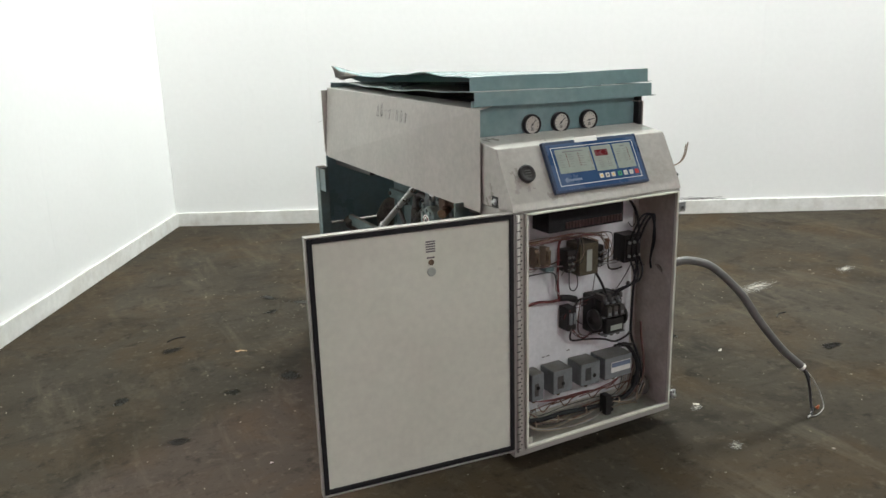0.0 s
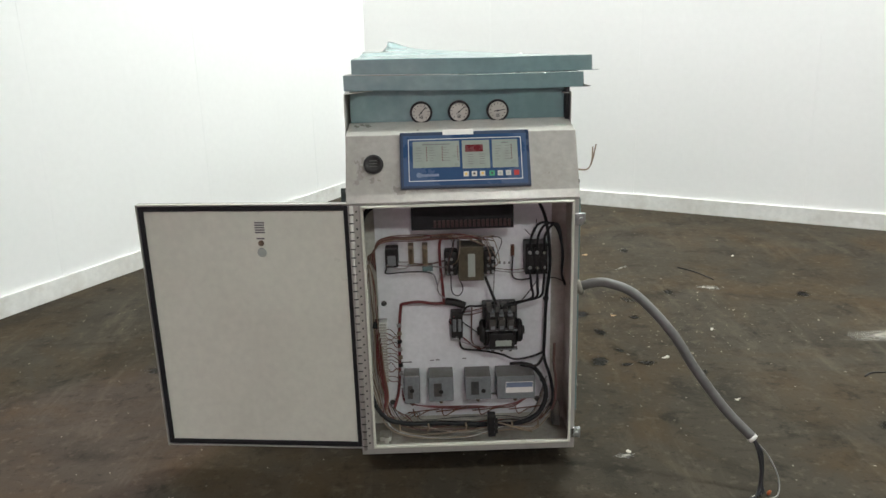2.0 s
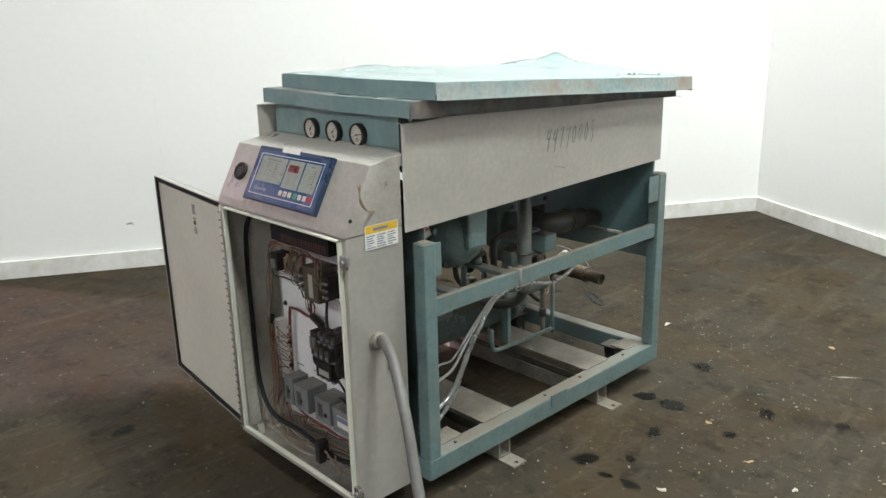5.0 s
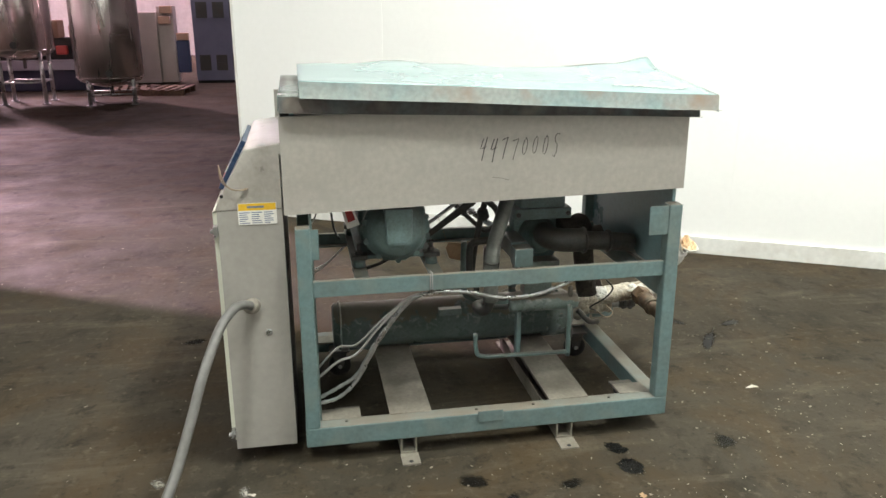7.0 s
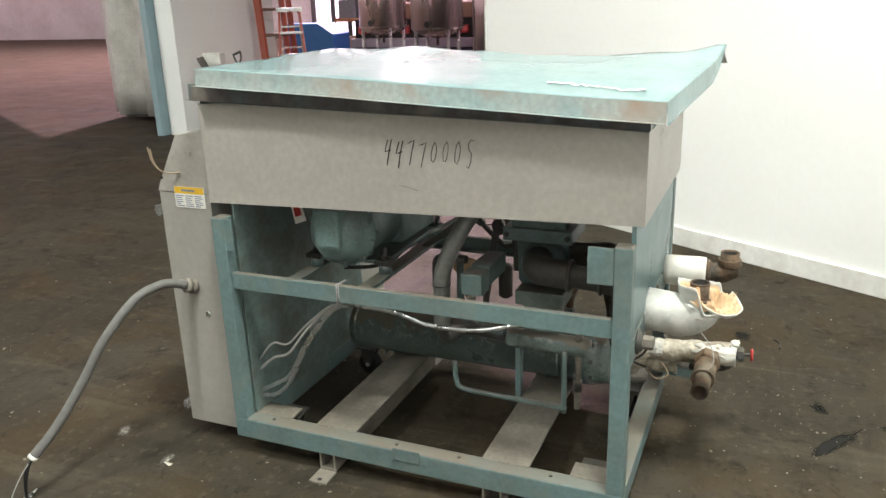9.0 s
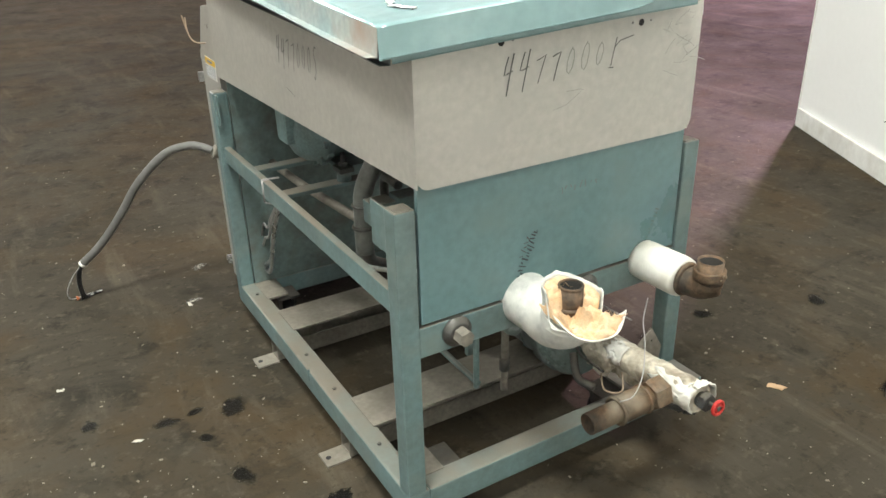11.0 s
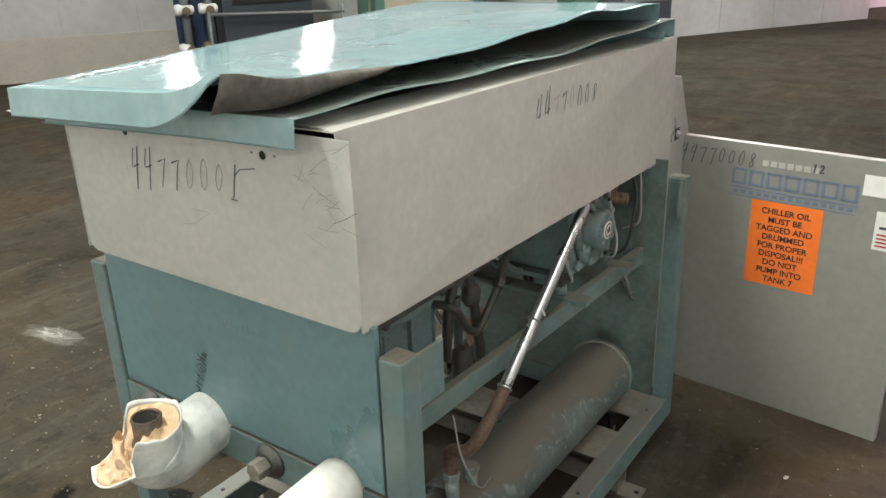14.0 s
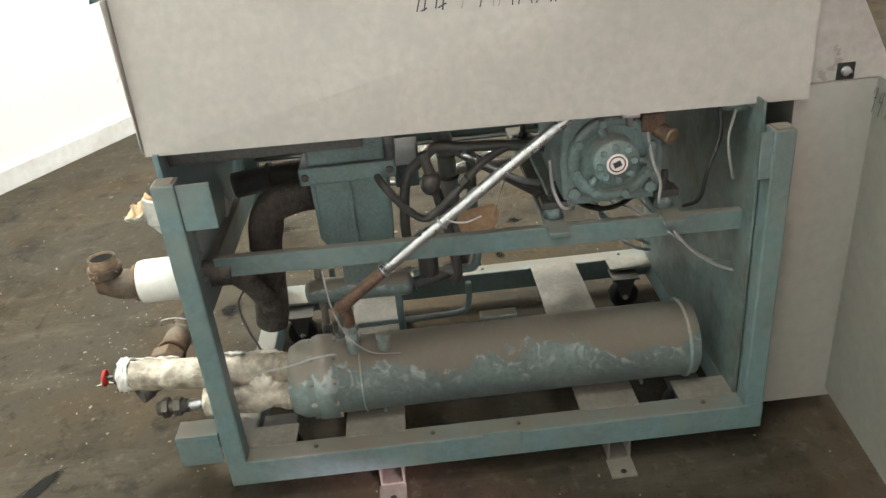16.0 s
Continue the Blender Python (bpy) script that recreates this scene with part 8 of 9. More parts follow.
# ---------------------------------------------------------------- far things in the hall
def steel_tank(x, y, r, bottom, high, turn=0):
    root = thing("steel_tank", (x, y, 0), "tall stainless steel tank standing on tubular legs", "tank", "tanks in the hall", rz=turn)
    bm = B()
    lathe(bm, (0, 0, bottom), (0, 0, 1), [(0.06, -0.16), (r * 0.55, -0.11), (r * 0.9, -0.04), (r, 0.03), (r, high), (r * 0.9, high + 0.08), (r * 0.3, high + 0.2)], 40)
    body = part("tank_shell", bm, STAINLESS, root, local=True)
    bm = B()
    torus(bm, (0, 0, bottom + 0.75), (0, 0, 1), r + 0.001, 0.006, 40, 6)
    torus(bm, (0, 0, bottom + 0.03), (0, 0, 1), r + 0.001, 0.008, 40, 6)
    each("weld_seam", bm, STAINLESS, root, local=True)
    for k in range(4):
        a = radians(45 + 90 * k)
        px, py = (r - 0.05) * math.cos(a), (r - 0.05) * math.sin(a)
        bm = B()
        cyl(bm, (px, py, 0.01), (px, py, bottom + 0.10), 0.035, seg=12)
        leg = part("leg", bm, ZINC, root, local=True)
        bm = B()
        cyl(bm, (px, py, 0), (px, py, 0.015), 0.07, seg=12)
        part("foot", bm, ZINC, leg, local=True)
    for k in range(4):
        a0, a1 = radians(45 + 90 * k), radians(135 + 90 * k)
        bm = B()
        h = bottom * 0.42
        cyl(bm, ((r - 0.05) * math.cos(a0), (r - 0.05) * math.sin(a0), h), ((r - 0.05) * math.cos(a1), (r - 0.05) * math.sin(a1), h), 0.016, seg=8)
        part("brace", bm, ZINC, root, local=True)
    bm = B()
    cyl(bm, (0, 0, bottom - 0.30), (0, 0, bottom - 0.14), 0.03, seg=12)
    lathe(bm, (r * 0.86, 0, bottom + 0.12), (1, 0, 0), [(0.04, 0), (0.04, 0.12), (0.06, 0.12), (0.06, 0.15)], 14)
    each("outlet", bm, DARK, root, local=True)


def far_hall():
    steel_tank(-10.35, -0.92, 0.56, 0.44, 1.85, 10)
    steel_tank(-10.75, -2.42, 0.52, 0.90, 1.45, 4)
    steel_tank(-11.4, -3.95, 0.50, 0.92, 1.45, 0)
    # louvred blue-grey cabinet
    root = thing("louvred_cabinet", (-14.4, 0.95, 0), "tall blue-grey louvred machine cabinet", "cabinet")
    bm = B()
    box(bm, (-0.5, -0.85, 0.06), (0.2, 0.95, 1.86), 0.01)
    part("cabinet_body", bm, plain("blue_grey_paint", (0.16, 0.17, 0.25)), root, local=True)
    for j in range(5):
        for z0, z1 in ((0.28, 0.62), (1.42, 1.76)):
            y0 = -0.76 + 0.36 * j
            bm = B()
            box(bm, (0.2, y0, z0), (0.206, y0 + 0.24, z1))
            for k in range(8):
                box(bm, (0.2, y0, z0 + 0.04 * k), (0.222, y0 + 0.24, z0 + 0.012 + 0.04 * k))
            part("louvre", bm, DARK, root, local=True)
    bm = B()
    box(bm, (-0.48, -0.83, 0), (0.17, 0.93, 0.06))
    part("plinth", bm, RUBBER, root, local=True)
    # pale processing machine with a control box
    root = thing("pale_machine", (-14.3, -0.75, 0), "beige and grey upright machine with a control box", "machine")
    bm = B()
    box(bm, (-0.4, -0.55, 0.03), (0.2, 0.1, 1.55), 0.02)
    box(bm, (-0.4, 0.1, 0.03), (0.1, 0.45, 1.68), 0.02)
    part("machine_body", bm, plain("beige_paint", (0.46, 0.42, 0.38)), root, local=True)
    bm = B()
    box(bm, (0.2, -0.95, 1.0), (0.5, -0.45, 1.72), 0.01)
    part("control_box", bm, plain("tan_paint", (0.34, 0.28, 0.22)), root, local=True)
    bm = B()
    box(bm, (0.5, -0.86, 1.38), (0.505, -0.55, 1.64))
    box(bm, (0.5, -0.86, 1.1), (0.505, -0.55, 1.32))
    each("screen", bm, DARK, root, local=True)
    bm = B()
    cyl(bm, (0.35, -0.75, 0.0), (0.35, -0.75, 1.0), 0.05, seg=10)
    cyl(bm, (0.2, -0.6, 0.0), (0.2, -0.6, 0.95), 0.18, 0.10, 16)
    part("column", bm, SKIRT, root, local=True)
    bm = B()
    for z, y in ((1.30, 0.15), (1.52, 0.2), (0.95, 0.5)):
        box(bm, (0.1, y, z), (0.3, y + 0.25, z + 0.16), 0.02)
    each("fitting", bm, plain("pale_orange", (0.55, 0.36, 0.25)), root, local=True)
    bm = B()
    box(bm, (0.05, 0.48, 0.25), (0.25, 0.75, 0.95), 0.03)
    part("hose_box", bm, plain("dark_blue_paint", (0.05, 0.07, 0.16)), root, local=True)
    # pallets in front
    for x, y, turn in ((-12.2, -0.9, 8), (-12.0, -0.2, -5)):
        pallet(x, y, turn, 1.1, 0.8, RUST)
    # dark line of pumps with red caps on a grey bed
    root = thing("pump_line", (-13.2, -3.4, 0), "dark machine line with a row of red caps", "machine")
    bm = B()
    box(bm, (-0.35, -2.2, 0.42), (0.3, 2.0, 0.62), 0.02)
    part("bed", bm, plain("grey_bed", (0.30, 0.30, 0.34)), root, local=True)
    bm = B()
    box(bm, (-0.35, -2.2, 0), (0.2, 2.0, 0.42), 0.02)
    part("plinth", bm, plain("navy_plinth", (0.02, 0.022, 0.05)), root, local=True)
    bm = B()
    box(bm, (-0.35, -2.2, 0.62), (0.05, 2.0, 1.05), 0.02)
    part("bank", bm, BLACK, root, local=True)
    for k in range(11):
        y = -1.95 + 0.37 * k
        bm = B()
        box(bm, (0.05, y - 0.11, 0.72), (0.17, y + 0.11, 0.90), 0.03)
        part("red_cap", bm, plain("red_cap_paint", (0.45, 0.06, 0.05)) if k == 0 else bpy.data.materials["red_cap_paint"], root, local=True)
    bm = B()
    for k in range(5):
        box(bm, (-0.3, -2.0 + 0.8 * k, 1.05), (0.2, -1.4 + 0.8 * k, 1.3 + 0.1 * (k % 2)), 0.03)
    each("hopper", bm, plain("brown_machine", (0.22, 0.13, 0.08)), root, local=True)
    # blue machine
    root = thing("blue_machine", (-13.0, -6.4, 0), "bright blue machine on a low frame", "machine")
    bm = B()
    prism(bm, [(-0.9, 0.1), (0.5, 0.1), (0.5, 0.75), (0.1, 1.0), (-0.9, 1.0)], "x", -0.4, 0.4, 0.02)
    part("machine_body", bm, plain("bright_blue_paint", (0.03, 0.17, 0.45)), root, local=True)
    bm = B()
    box(bm, (-0.4, -0.9, 0), (0.4, 0.5, 0.1))
    part("base", bm, DARK, root, local=True)
    # racking with crates further back
    root = thing("storage_rack", (-16.6, -6.6, 0), "storage rack stacked with brown crates", "rack")
    for y in (-1.6, 0, 1.6):
        bm = B()
        box(bm, (-0.05, y - 0.05, 0), (0.05, y + 0.05, 3.4))
        box(bm, (-1.0, y - 0.05, 0), (-0.9, y + 0.05, 3.4))
        each("upright", bm, plain("dark_green_rack", (0.10, 0.09, 0.09)), root, local=True)
    for z in (0.9, 1.75, 2.7):
        bm = B()
        box(bm, (-0.95, -1.62, z), (0.03, 1.62, z + 0.1))
        part("shelf", bm, plain("orange_beam", (0.42, 0.18, 0.07)), root, local=True)
    rnd = random.Random(9)
    for z in (0.0, 1.0, 1.85):
        for y in (-1.45, -0.75, 0.15, 0.85):
            bm = B()
            box(bm, (-0.8, y, z), (-0.05, y + rnd.uniform(0.45, 0.62), z + rnd.uniform(0.35, 0.7)), 0.01)
            part("crate", bm, TAGPAPER if rnd.random() < 0.6 else GREYBOX, root, local=True)
    # bright dock door: the daylight comes through it
    root = thing("dock_door", (-26.45, -12.2, 0), "open dock door full of bright daylight", "door", kind="structure")
    bm = B()
    box(bm, (0, -2.6, 0), (0.02, 2.6, 4.4))
    part("daylight", bm, plain("daylight_glow", (1.0, 0.86, 1.0), 0.9, 0, 2.0), root, local=True)
    bm = B()
    for lo, hi in (((-0.05, -2.8, 0), (0.12, -2.6, 4.6)), ((-0.05, 2.6, 0), (0.12, 2.8, 4.6)), ((-0.05, -2.8, 4.4), (0.12, 2.8, 4.6))):
        box(bm, lo, hi)
    each("door_frame", bm, DARK, root, local=True)


def pallet(x, y, turn, long, wide, material=None):
    root = thing("wooden_pallet", (x, y, 0), "worn wooden pallet on the floor", "pallet", "pallets", rz=turn)
    for k in range(5):
        bm = B()
        y0 = -wide / 2 + (wide - 0.1) * k / 4
        box(bm, (-long / 2, y0, 0.10), (long / 2, y0 + 0.1, 0.12), 0.002)
        part("slat", bm, TAGPAPER if material is None else material, root, local=True)
    for k in range(3):
        bm = B()
        x0 = -long / 2 + (long - 0.09) * k / 2
        box(bm, (x0, -wide / 2, 0), (x0 + 0.09, wide / 2, 0.10), 0.002)
        part("bearer", bm, TAGPAPER if material is None else material, root, local=True)


def column_corner():
    # white wall stub with a steel post at its edge
    root = thing("wall_stub", (-4.3, -2.62, 0), "white painted wall stub with a pale steel edge post", "wall", kind="structure", rz=-9)
    bm = B()
    box(bm, (-0.9, -0.25, 0), (0.78, 0.05, 6.9), 0.004)
    part("stub_face", bm, WALLPAINT, root, local=True)
    bm = B()
    box(bm, (0.72, -0.36, 0), (0.90, -0.26, 6.9), 0.004)
    part("edge_post", bm, plain("pale_blue_post", (0.26, 0.36, 0.40)), root, local=True)
    # grubby plastic sheet hung beside it
    bm = B()
    rows = []
    for j in range(9):
        row = []
        for i in range(21):
            t, s = i / 20, j / 8
            row.append(bm.verts.new((0.08 * math.sin(t * 17 + s) + 0.03 * math.sin(t * 40), -1.6 * t, 0.12 + 3.4 * s)))
        rows.append(row)
    for a, b in zip(rows, rows[1:]):
        for i in range(20):
            f = bm.faces.new((a[i], a[i + 1], b[i + 1], b[i]))
            f.smooth = True
    ob = solo("hanging_sheet", bm, mat("grubby_white_sheet", (0.55, 0.53, 0.50), 0.5, 0, (0.36, 0.34, 0.31), 3, 0.8), "grubby white plastic sheet hanging as a curtain", "curtain")
    ob.matrix_basis = pose(-4.15, -3.05, 0, 0, 0, -6)
    ob.modifiers.new("thick", "SOLIDIFY").thickness = 0.003
    bm = B()
    box(bm, (-4.9, -4.9, 3.50), (-3.5, -2.95, 3.60))
    box(bm, (-4.9, -4.9, 0), (-4.8, -2.95, 3.5))
    solo("sheet_rail", bm, DARK, "dark rail and board behind the hanging sheet", "rail", kind="structure")
    # orange bucket
    root = thing("bucket", (-3.26, -1.925, 0), "orange plastic bucket with a white label", "bucket")
    bm = B()
    lathe(bm, (0, 0, 0), (0, 0, 1), [(0.118, 0), (0.139, 0.285), (0.144, 0.285), (0.144, 0.30), (0.140, 0.302), (0.145, 0.305), (0.147, 0.335), (0.136, 0.335), (0.116, 0.02)], 28)
    part("pail", bm, mat("orange_plastic", (0.62, 0.085, 0.025), 0.4), root, local=True)
    for a0, a1, z0, z1, mt in ((-28, 42, 0.085, 0.215, WHITE), (-20, 2, 0.13, 0.19, DARK), (8, 36, 0.15, 0.165, ORANGE), (8, 30, 0.12, 0.13, DARK)):
        bm = B()
        lift = 0.0012 if mt is WHITE else 0.0024
        rows = [[bm.verts.new(((0.118 + 0.0737 * z + lift) * math.cos(radians(a0 + (a1 - a0) * k / 8)), (0.118 + 0.0737 * z + lift) * math.sin(radians(a0 + (a1 - a0) * k / 8)), z)) for k in range(9)] for z in (z0, z1)]
        for k in range(8):
            bm.faces.new((rows[0][k], rows[0][k + 1], rows[1][k + 1], rows[1][k]))
        part("label_print" if mt is not WHITE else "label", bm, mt, root, "white label" if mt is WHITE else "", local=True)
    bm = B()
    tube(bm, [(0.0, -0.145, 0.30), (0.05, -0.155, 0.26), (0.12, -0.10, 0.20), (0.152, 0.0, 0.175), (0.12, 0.10, 0.20), (0.05, 0.155, 0.26), (0.0, 0.145, 0.30)], 0.003, 6, 6)
    part("wire_handle", bm, ZINC, root, local=True)
    # shovel with a D-shaped grip leaning on the stub
    root = thing("shovel", (-3.52, -1.64, 0), "worn shovel with a D-shaped grip leaning against the wall", "tool", "leaning tools")
    d = Vector((-0.14, -0.30, 1.0)).normalized()
    cross = Vector((0.2, 1.0, 0.32)).normalized()
    bm = B()
    cyl(bm, d * 0.28, d * 0.93, 0.016, seg=10)
    part("shaft", bm, mat("worn_shaft", (0.30, 0.14, 0.09), 0.6), root, local=True)
    bm = B()
    prism(bm, [(-0.10, 0.0), (0.10, 0.0), (0.13, 0.08), (0.125, 0.27), (0.04, 0.32), (-0.04, 0.32), (-0.125, 0.27), (-0.13, 0.08)], "x", -0.008, 0.008, 0.003)
    for v in bm.verts:
        v.co.x += 0.9 * v.co.y ** 2 + 0.25 * (0.3 - v.co.z) * 0.6
        v.co.y -= 0.22 * v.co.z
    part("blade", bm, DARK, root, local=True)
    bm = B()
    tube(bm, [d * 0.91, d * 0.95 + cross * 0.045, d * 1.01 + cross * 0.062, d * 1.035 + cross * 0.06], 0.011, 8, 5)
    tube(bm, [d * 0.91, d * 0.95 - cross * 0.045, d * 1.01 - cross * 0.062, d * 1.035 - cross * 0.06], 0.011, 8, 5)
    cyl(bm, d * 1.03 - cross * 0.064, d * 1.03 + cross * 0.064, 0.014, seg=10)
    part("grip", bm, DARK, root, local=True)
    # dark board leaning beside it
    root = thing("leaning_board", (-3.47, -1.80, 0), "narrow dark board leaning against the wall", "board", "leaning tools")
    bm = B()
    sheet(bm, [(0, -0.045, 0), (0, 0.045, 0), (-0.08, -0.555, 0.95), (-0.08, -0.645, 0.93)], 0.022, (-1, 0, 0))
    part("plank", bm, mat("dark_weathered_board", (0.075, 0.062, 0.055), 0.7, 0, (0.12, 0.10, 0.085), 6, 0.8), root, local=True)
    # low white post at the stub's foot
    bm = B()
    box(bm, (-3.78, -2.46, 0), (-3.68, -2.20, 0.98), 0.008)
    solo("low_post", bm, SKIRT, "low white painted post by the wall", "post", kind="structure")
    # stepladder: orange rails and aluminium treads
    root = thing("stepladder", (-3.72, -1.19, 0), "orange fibreglass stepladder with aluminium treads", "ladder", rz=35)
    side = mat("orange_fibreglass", (0.30, 0.060, 0.035), 0.5)
    hgt, lean = 1.43, 0.50
    for s in (-1, 1):
        bm = B()
        sheet(bm, [(-0.02, s * 0.215, 0), (0.05, s * 0.215, 0), (0.03 - lean, s * 0.13, hgt), (-0.04 - lean, s * 0.13, hgt)], 0.026, (0, -s, 0))
        front = part("front_rail", bm, side, root, local=True)
        bm = B()
        box(bm, (-0.03, s * 0.20 - 0.022, 0.0), (0.06, s * 0.20 + 0.022, 0.035), 0.006)
        part("foot", bm, RUBBER, front, local=True)
        bm = B()
        sheet(bm, [(-0.90, s * 0.20, 0), (-0.86, s * 0.20, 0), (-0.04 - lean, s * 0.12, hgt), (-0.08 - lean, s * 0.12, hgt)], 0.024, (0, -s, 0))
        part("rear_rail", bm, ZINC, root, local=True)
        bm = B()
        cyl(bm, (-0.02 - lean * 0.5, s * 0.185, hgt * 0.47), (-0.72, s * 0.17, hgt * 0.40), 0.008, seg=6)
        part("spreader", bm, ZINC, root, local=True)
    for k in range(5):
        z = 0.215 + 0.245 * k
        f = z / hgt
        w = 0.215 - 0.085 * f
        bm = B()
        box(bm, (-lean * f - 0.01, -w + 0.012, z - 0.026), (-lean * f + 0.075, w - 0.012, z), 0.003)
        part("tread", bm, ZINC, root, local=True)
        bm = B()
        x = -0.88 + (0.88 - lean - 0.06) * f
        box(bm, (x - 0.01, -w + 0.03, z + 0.04), (x + 0.01, w - 0.03, z + 0.06), 0.002)
        part("rear_bar", bm, ZINC, root, local=True)
    bm = B()
    box(bm, (-0.10 - lean, -0.15, hgt - 0.015), (0.05 - lean, 0.15, hgt + 0.035), 0.008)
    part("top_cap", bm, ZINC, root, local=True)
    # orange extension ladder standing behind
    root = thing("extension_ladder", (-4.25, -1.72, 0), "orange extension ladder leaning against the wall", "ladder", rz=62)
    for dx, wide, top in ((0.0, 0.20, 3.6), (-0.10, 0.17, 3.1)):
        for s in (-wide, wide):
            bm = B()
            sheet(bm, [(dx, s, 0), (dx + 0.09, s, 0), (dx - 0.36 + 0.09, s, top), (dx - 0.36, s, top)], 0.032, (0, 1, 0))
            part("rail", bm, side, root, local=True)
        for k in range(10):
            z = 0.25 + 0.3 * k
            bm = B()
            cyl(bm, (dx + 0.045 - 0.36 * z / top, -wide, z), (dx + 0.045 - 0.36 * z / top, wide + 0.03, z), 0.018, seg=8)
            part("rung", bm, RUST, root, local=True)


def east_side():
    """The hall wall beyond the long white wall's end, with machines along it."""
    green = plain("green_column_paint", (0.10, 0.20, 0.155))
    darkg = plain("charcoal_machine", (0.035, 0.045, 0.055))
    turn = YAW_A - 90
    # far hall wall parallel to the short white wall, at 12.4 m along the long one
    root = thing("wall_cold_store", (0, 0, 0), "white panelled cold-store wall with strap-hinged doors", "wall", kind="structure")
    o = hall(0, 12.5)
    root.matrix_basis = Matrix(((-ALONG.x, ACROSS.x, 0, o.x), (-ALONG.y, ACROSS.y, 0, o.y), (0, 0, 1, 0), (0, 0, 0, 1)))
    bm = B()
    box(bm, (0.4, 0.02, 0), (30, 0.3, 2.05))
    part("core", bm, HALLWALL, root, local=True)
    for k in range(14):
        x = 0.4 + 0.95 * k
        bm = B()
        box(bm, (x + 0.008, 0, 0.02), (x + 0.942, 0.019, 2.0), 0.004)
        part("panel", bm, HALLWALL, root, local=True)
    bm = B()
    box(bm, (0.4, -0.02, 0), (13.7, -0.001, 0.55), 0.003)
    part("kick_board", bm, plain("stained_kick_board", (0.52, 0.47, 0.40)), root, local=True)
    for x in (0.75, 3.9):
        for z in (0.62, 1.25, 1.8):
            bm = B()
            box(bm, (x, -0.03, z), (x + 0.75, -0.002, z + 0.035), 0.003)
            box(bm, (x + 0.70, -0.05, z - 0.06), (x + 0.78, -0.002, z + 0.09), 0.004)
            part("strap_hinge", bm, DARK, root, local=True)
    # yellowed column at the wall's start, dark doorway behind it
    p = hall(-0.45, 12.2)
    bm = B()
    box(bm, (-0.28, -0.2, 0), (0.02, 0.2, 6.9), 0.01)
    c = solo("column_pale", bm, HALLWALL, "pale painted building column", "column", kind="structure")
    c.matrix_basis = pose(p.x, p.y, 0, 0, 0, turn)
    bm = B()
    box(bm, (0.02, -0.14, 0), (0.16, 0.14, 6.9), 0.02)
    c = solo("column_steel", bm, PLATE, "grey steel building column", "column", kind="structure")
    c.matrix_basis = pose(p.x, p.y, 0, 0, 0, turn)
    p = hall(1.6, 17)
    bm = B()
    box(bm, (-1.5, -0.1, 0), (2.2, 0.1, 3.4), 0.01)
    c = solo("plank_door", bm, plain("dark_brown_door", (0.06, 0.035, 0.03)), "dark brown plank door in the next bay", "door", kind="structure")
    c.matrix_basis = pose(p.x, p.y, 0, 0, 0, turn + 90)
    # machines in front of the wall, placed along it
    def stand(a, b, z=0.0):
        return hall(a, b, z)

    def upright_box(name, a0, a1, b0, b1, z0, z1, material, parent, bev=0.01):
        bm = B()
        box(bm, (a0, b0, z0), (a1, b1, z1), bev)
        for v in bm.verts:
            v.co = hall(v.co.x, v.co.y, v.co.z)
        return part(name, bm, material, parent)

    root = thing("control_console", hall(-4.75, 11.6), "dark control console with round dials and an orange label", "machine")
    upright_box("console_body", -5.35, -4.17, 11.25, 11.95, 0.06, 1.7, darkg, root)
    upright_box("plinth", -5.32, -4.2, 11.3, 11.9, 0.0, 0.06, BLACK, root)
    upright_box("dial_panel", -5.25, -4.3, 11.235, 11.249, 0.90, 1.35, BLACK, root, 0.003)
    for k in range(3):
        bm = B()
        lathe(bm, hall(-4.42 - 0.13 * k, 11.234, 1.02), -ACROSS, [(0.035, 0), (0.035, 0.012), (0.028, 0.016)], 16)
        part("dial", bm, WHITE, root)
    upright_box("orange_label", -5.18, -4.98, 11.228, 11.234, 0.93, 1.1, ORANGE, root, 0.001)
    bm = B()
    cyl(bm, hall(-4.0, 11.16, 0.80), hall(-5.75, 11.16, 0.74), 0.022, seg=10)
    part("hand_rail", bm, GREYBOX, root)
    for a in (-3.98, -5.72):
        bm = B()
        cyl(bm, hall(a, 11.16, 0.0), hall(a, 11.16, 0.83), 0.02, seg=10)
        part("rail_post", bm, GREYBOX, root)
    root = thing("pipe_stand", hall(-3.82, 11.5), "dark upright pipes with white fittings", "pipes")
    for a, b in ((-3.72, 11.3), (-4.02, 11.35)):
        bm = B()
        cyl(bm, hall(a, b), hall(a, b, 2.3), 0.055, seg=14)
        part("upright_pipe", bm, GREYBOX, root)
        for z, long in ((0.87, 0.22), (0.40, 0.12)):
            bm = B()
            lathe(bm, hall(a + 0.14, b - 0.07, z), -ALONG, [(0.03, 0), (0.065, 0.01), (0.075, 0.06), (0.055, 0.10), (0.06, long), (0.03, long + 0.02)], 14)
            part("fitting", bm, SKIRT if (a < -3.8) == (z > 0.5) or z > 0.5 else BRASS, root, "white pipe fitting")
            bm = B()
            lathe(bm, hall(a, b - 0.05, z - 0.01), -ACROSS, [(0.035, 0), (0.035, 0.06), (0.05, 0.065), (0.05, 0.09)], 12)
            part("valve_boss", bm, BRASS, root)
    upright_box("back_plate", -4.12, -3.62, 11.5, 11.53, 0.0, 2.2, NAVY, root, 0.004)
    root = thing("beige_cabinet", hall(-6.9, 11.6), "beige machine cabinet on a green steel frame", "machine")
    upright_box("cabinet_body", -7.75, -6.35, 11.3, 12.0, 0.66, 1.9, plain("beige_cabinet_paint", (0.52, 0.47, 0.36)), root)
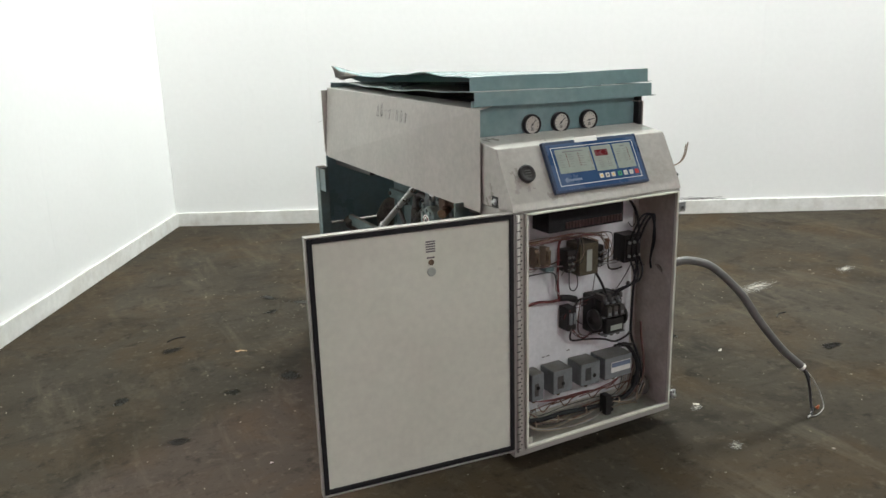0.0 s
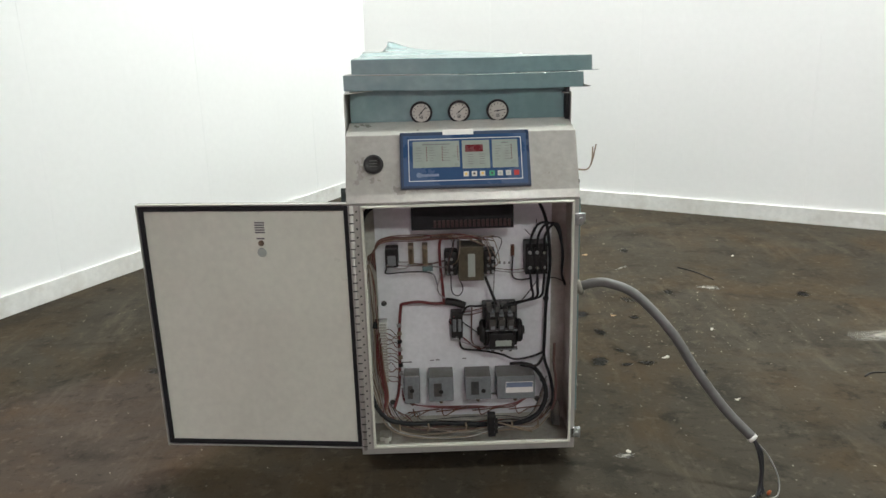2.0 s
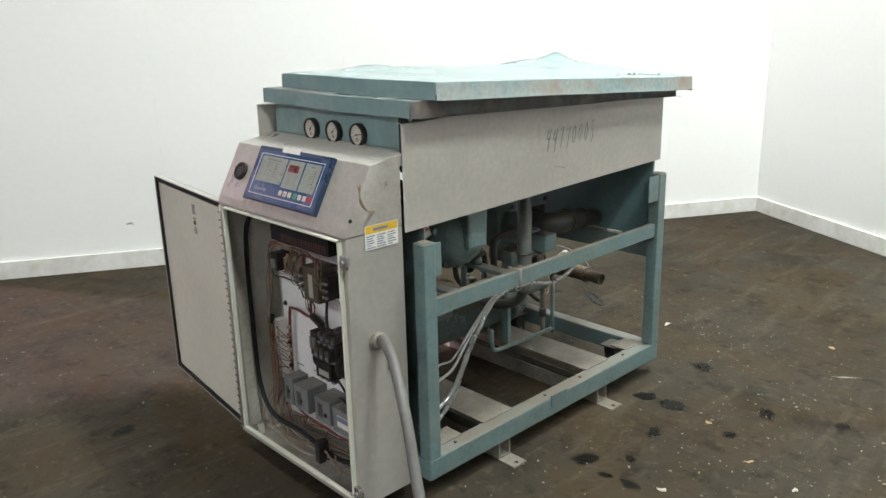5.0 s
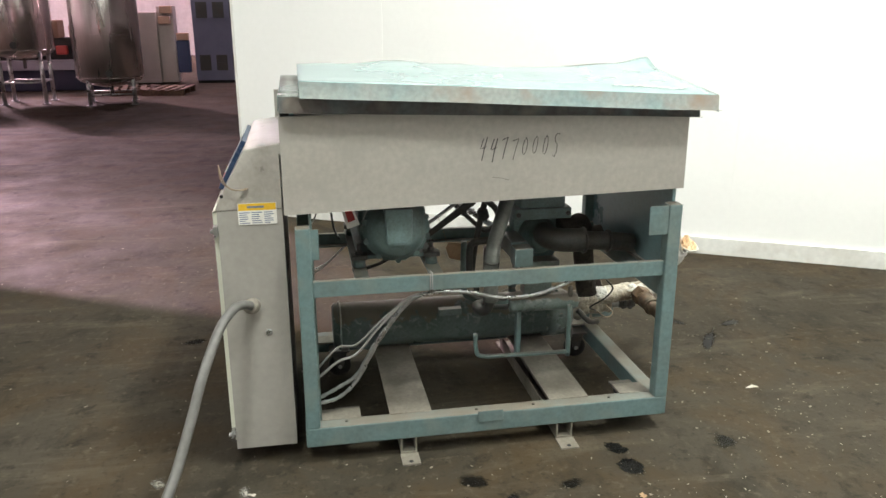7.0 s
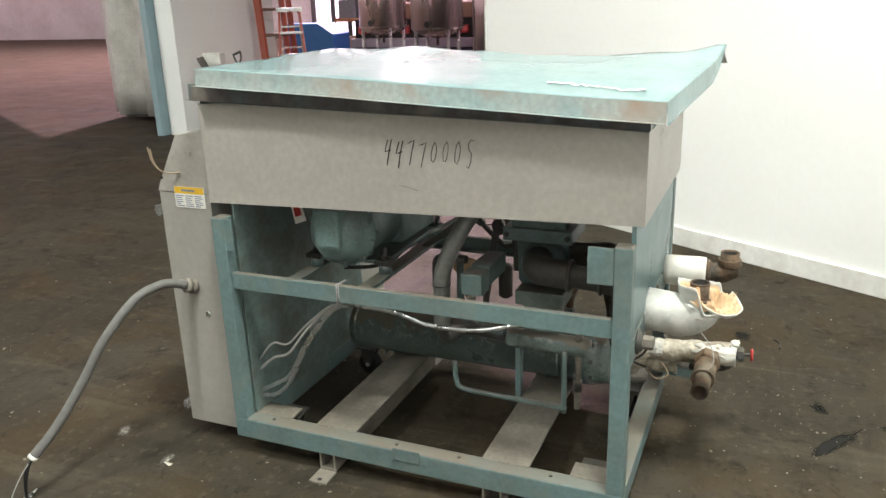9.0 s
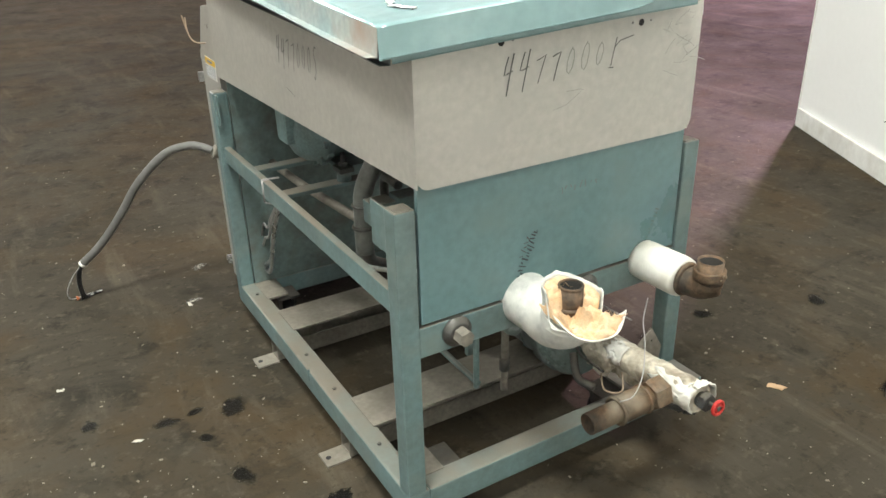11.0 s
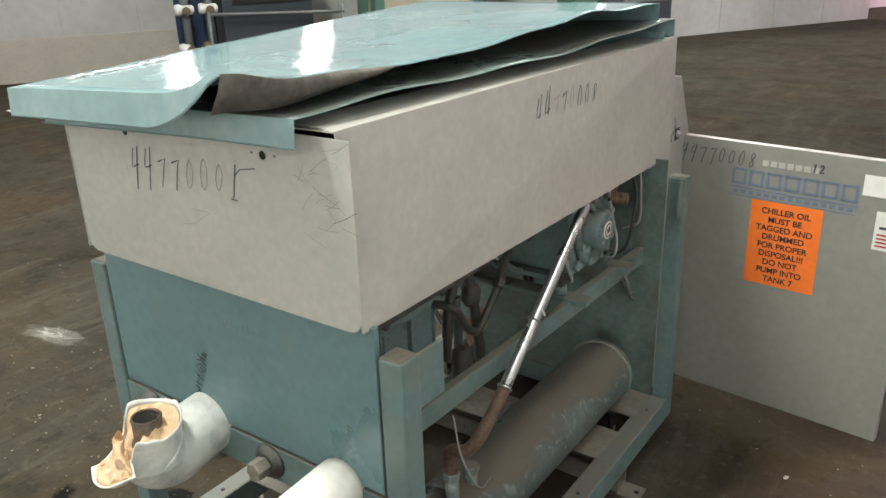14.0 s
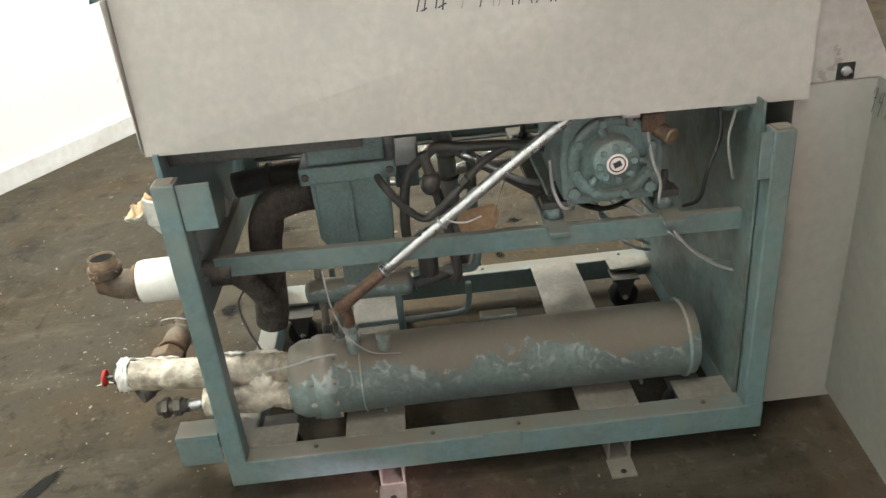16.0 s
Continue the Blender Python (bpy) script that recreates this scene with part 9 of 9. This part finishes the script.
    upright_box("lower_edge", -7.75, -6.35, 11.28, 12.0, 0.58, 0.655, BLACK, root)
    for a in (-6.3, -7.82):
        upright_box("frame_post", a - 0.07, a + 0.07, 11.25, 11.45, 0.0, 2.0, green, root, 0.005)
        upright_box("frame_post", a - 0.07, a + 0.07, 11.85, 12.0, 0.0, 2.0, green, root, 0.005)
    upright_box("shelf_box", -7.5, -6.6, 11.5, 11.95, 0.0, 0.5, darkg, root)
    p = hall(-9.42, 11.1)
    bm = B()
    box(bm, (-0.25, -0.2, 0), (0.25, 0.2, 6.9), 0.01)
    c = solo("column_green", bm, green, "green painted building column", "column", kind="structure")
    c.matrix_basis = pose(p.x, p.y, 0, 0, 0, turn)
    root = thing("charcoal_cabinet", hall(-10.35, 11.1), "charcoal machine cabinet with a pale valve beside it", "machine")
    upright_box("cabinet_body", -10.93, -10.02, 10.72, 11.5, 0.05, 1.6, darkg, root)
    upright_box("cabinet_top", -10.95, -10.0, 10.70, 11.52, 0.62, 0.66, GREYBOX, root, 0.004)
    upright_box("plinth", -10.9, -10.05, 10.76, 11.5, 0.0, 0.05, BLACK, root)
    bm = B()
    lathe(bm, hall(-9.80, 10.86, 0.22), -ALONG, [(0.04, 0), (0.09, 0.02), (0.09, 0.10), (0.05, 0.13), (0.06, 0.22)], 14)
    cyl(bm, hall(-9.9, 10.86, 0.0), hall(-9.9, 10.86, 0.2), 0.05, seg=12)
    part("pale_valve", bm, SKIRT, root)
    # white board wall behind, towards the south
    root = thing("wall_far_white", (0, 0, 0), "white board wall at the back of the hall", "wall", kind="structure")
    for k in range(4):
        upright_box("panel", -11.05 - 1.2 * (k + 1), -11.06 - 1.2 * k, 11.05, 11.2, 0.0, 2.2, HALLWALL, root, 0.004)
    # teal guard machine on a pallet, and the yellow-topped one beside it
    pallet(-1.6, -10.9, 5, 1.3, 0.9, RUST)
    root = thing("teal_machine", (-1.6, -10.9, 0.12), "teal machine guard standing on a pallet", "machine")
    bm = B()
    prism(bm, [(-0.55, 0), (0.5, 0), (0.58, 0.35), (0.40, 0.75), (0.05, 0.98), (-0.30, 0.85), (-0.55, 0.45)], "y", -0.35, 0.35, 0.02)
    part("guard", bm, plain("teal_machine_paint", (0.04, 0.24, 0.25)), root, local=True)
    bm = B()
    for k in range(4):
        cyl(bm, (-0.7 - 0.12 * k, 0.1 * (k % 2), 0.2 + 0.1 * k), (-0.5, 0.0, 0.3 + 0.1 * k), 0.09, seg=12)
    part("drive", bm, DARK, root, local=True)
    root = thing("yellow_machine", (0.1, -12.3, 0), "green machine with yellow rounded tops", "machine")
    bm = B()
    box(bm, (-2.0, -0.4, 0), (0.8, 0.4, 0.36), 0.03)
    part("bed", bm, plain("dark_green_machine", (0.04, 0.14, 0.10)), root, local=True)
    bm = B()
    lathe(bm, (-1.5, 0, 0.36), (0, 0, 1), [(0.34, 0), (0.38, 0.2), (0.30, 0.5), (0.05, 0.62)], 24)
    lathe(bm, (-0.5, 0, 0.36), (0, 0, 1), [(0.40, 0), (0.45, 0.15), (0.34, 0.35), (0.05, 0.45)], 24)
    each("hood", bm, plain("yellow_machine_paint", (0.62, 0.42, 0.04)), root, local=True)
    root = thing("roller_table", (-4.1, -12.6, 0), "dark roller table stacked with parts", "table")
    bm = B()
    box(bm, (-1.2, -0.5, 0.38), (1.2, 0.5, 0.5), 0.01)
    part("top", bm, DARK, root, local=True)
    for sx in (-1.05, 1.0):
        for sy in (-0.42, 0.4):
            bm = B()
            box(bm, (sx, sy, 0), (sx + 0.08, sy + 0.08, 0.38))
            part("leg", bm, DARK, root, local=True)
    bm = B()
    for k in range(5):
        box(bm, (-1.0 + 0.42 * k, -0.35, 0.5), (-0.68 + 0.42 * k, 0.3, 0.66 + 0.12 * (k % 3)), 0.02)
    each("stacked_part", bm, GREYBOX, root, local=True)


column_corner()
far_hall()
east_side()
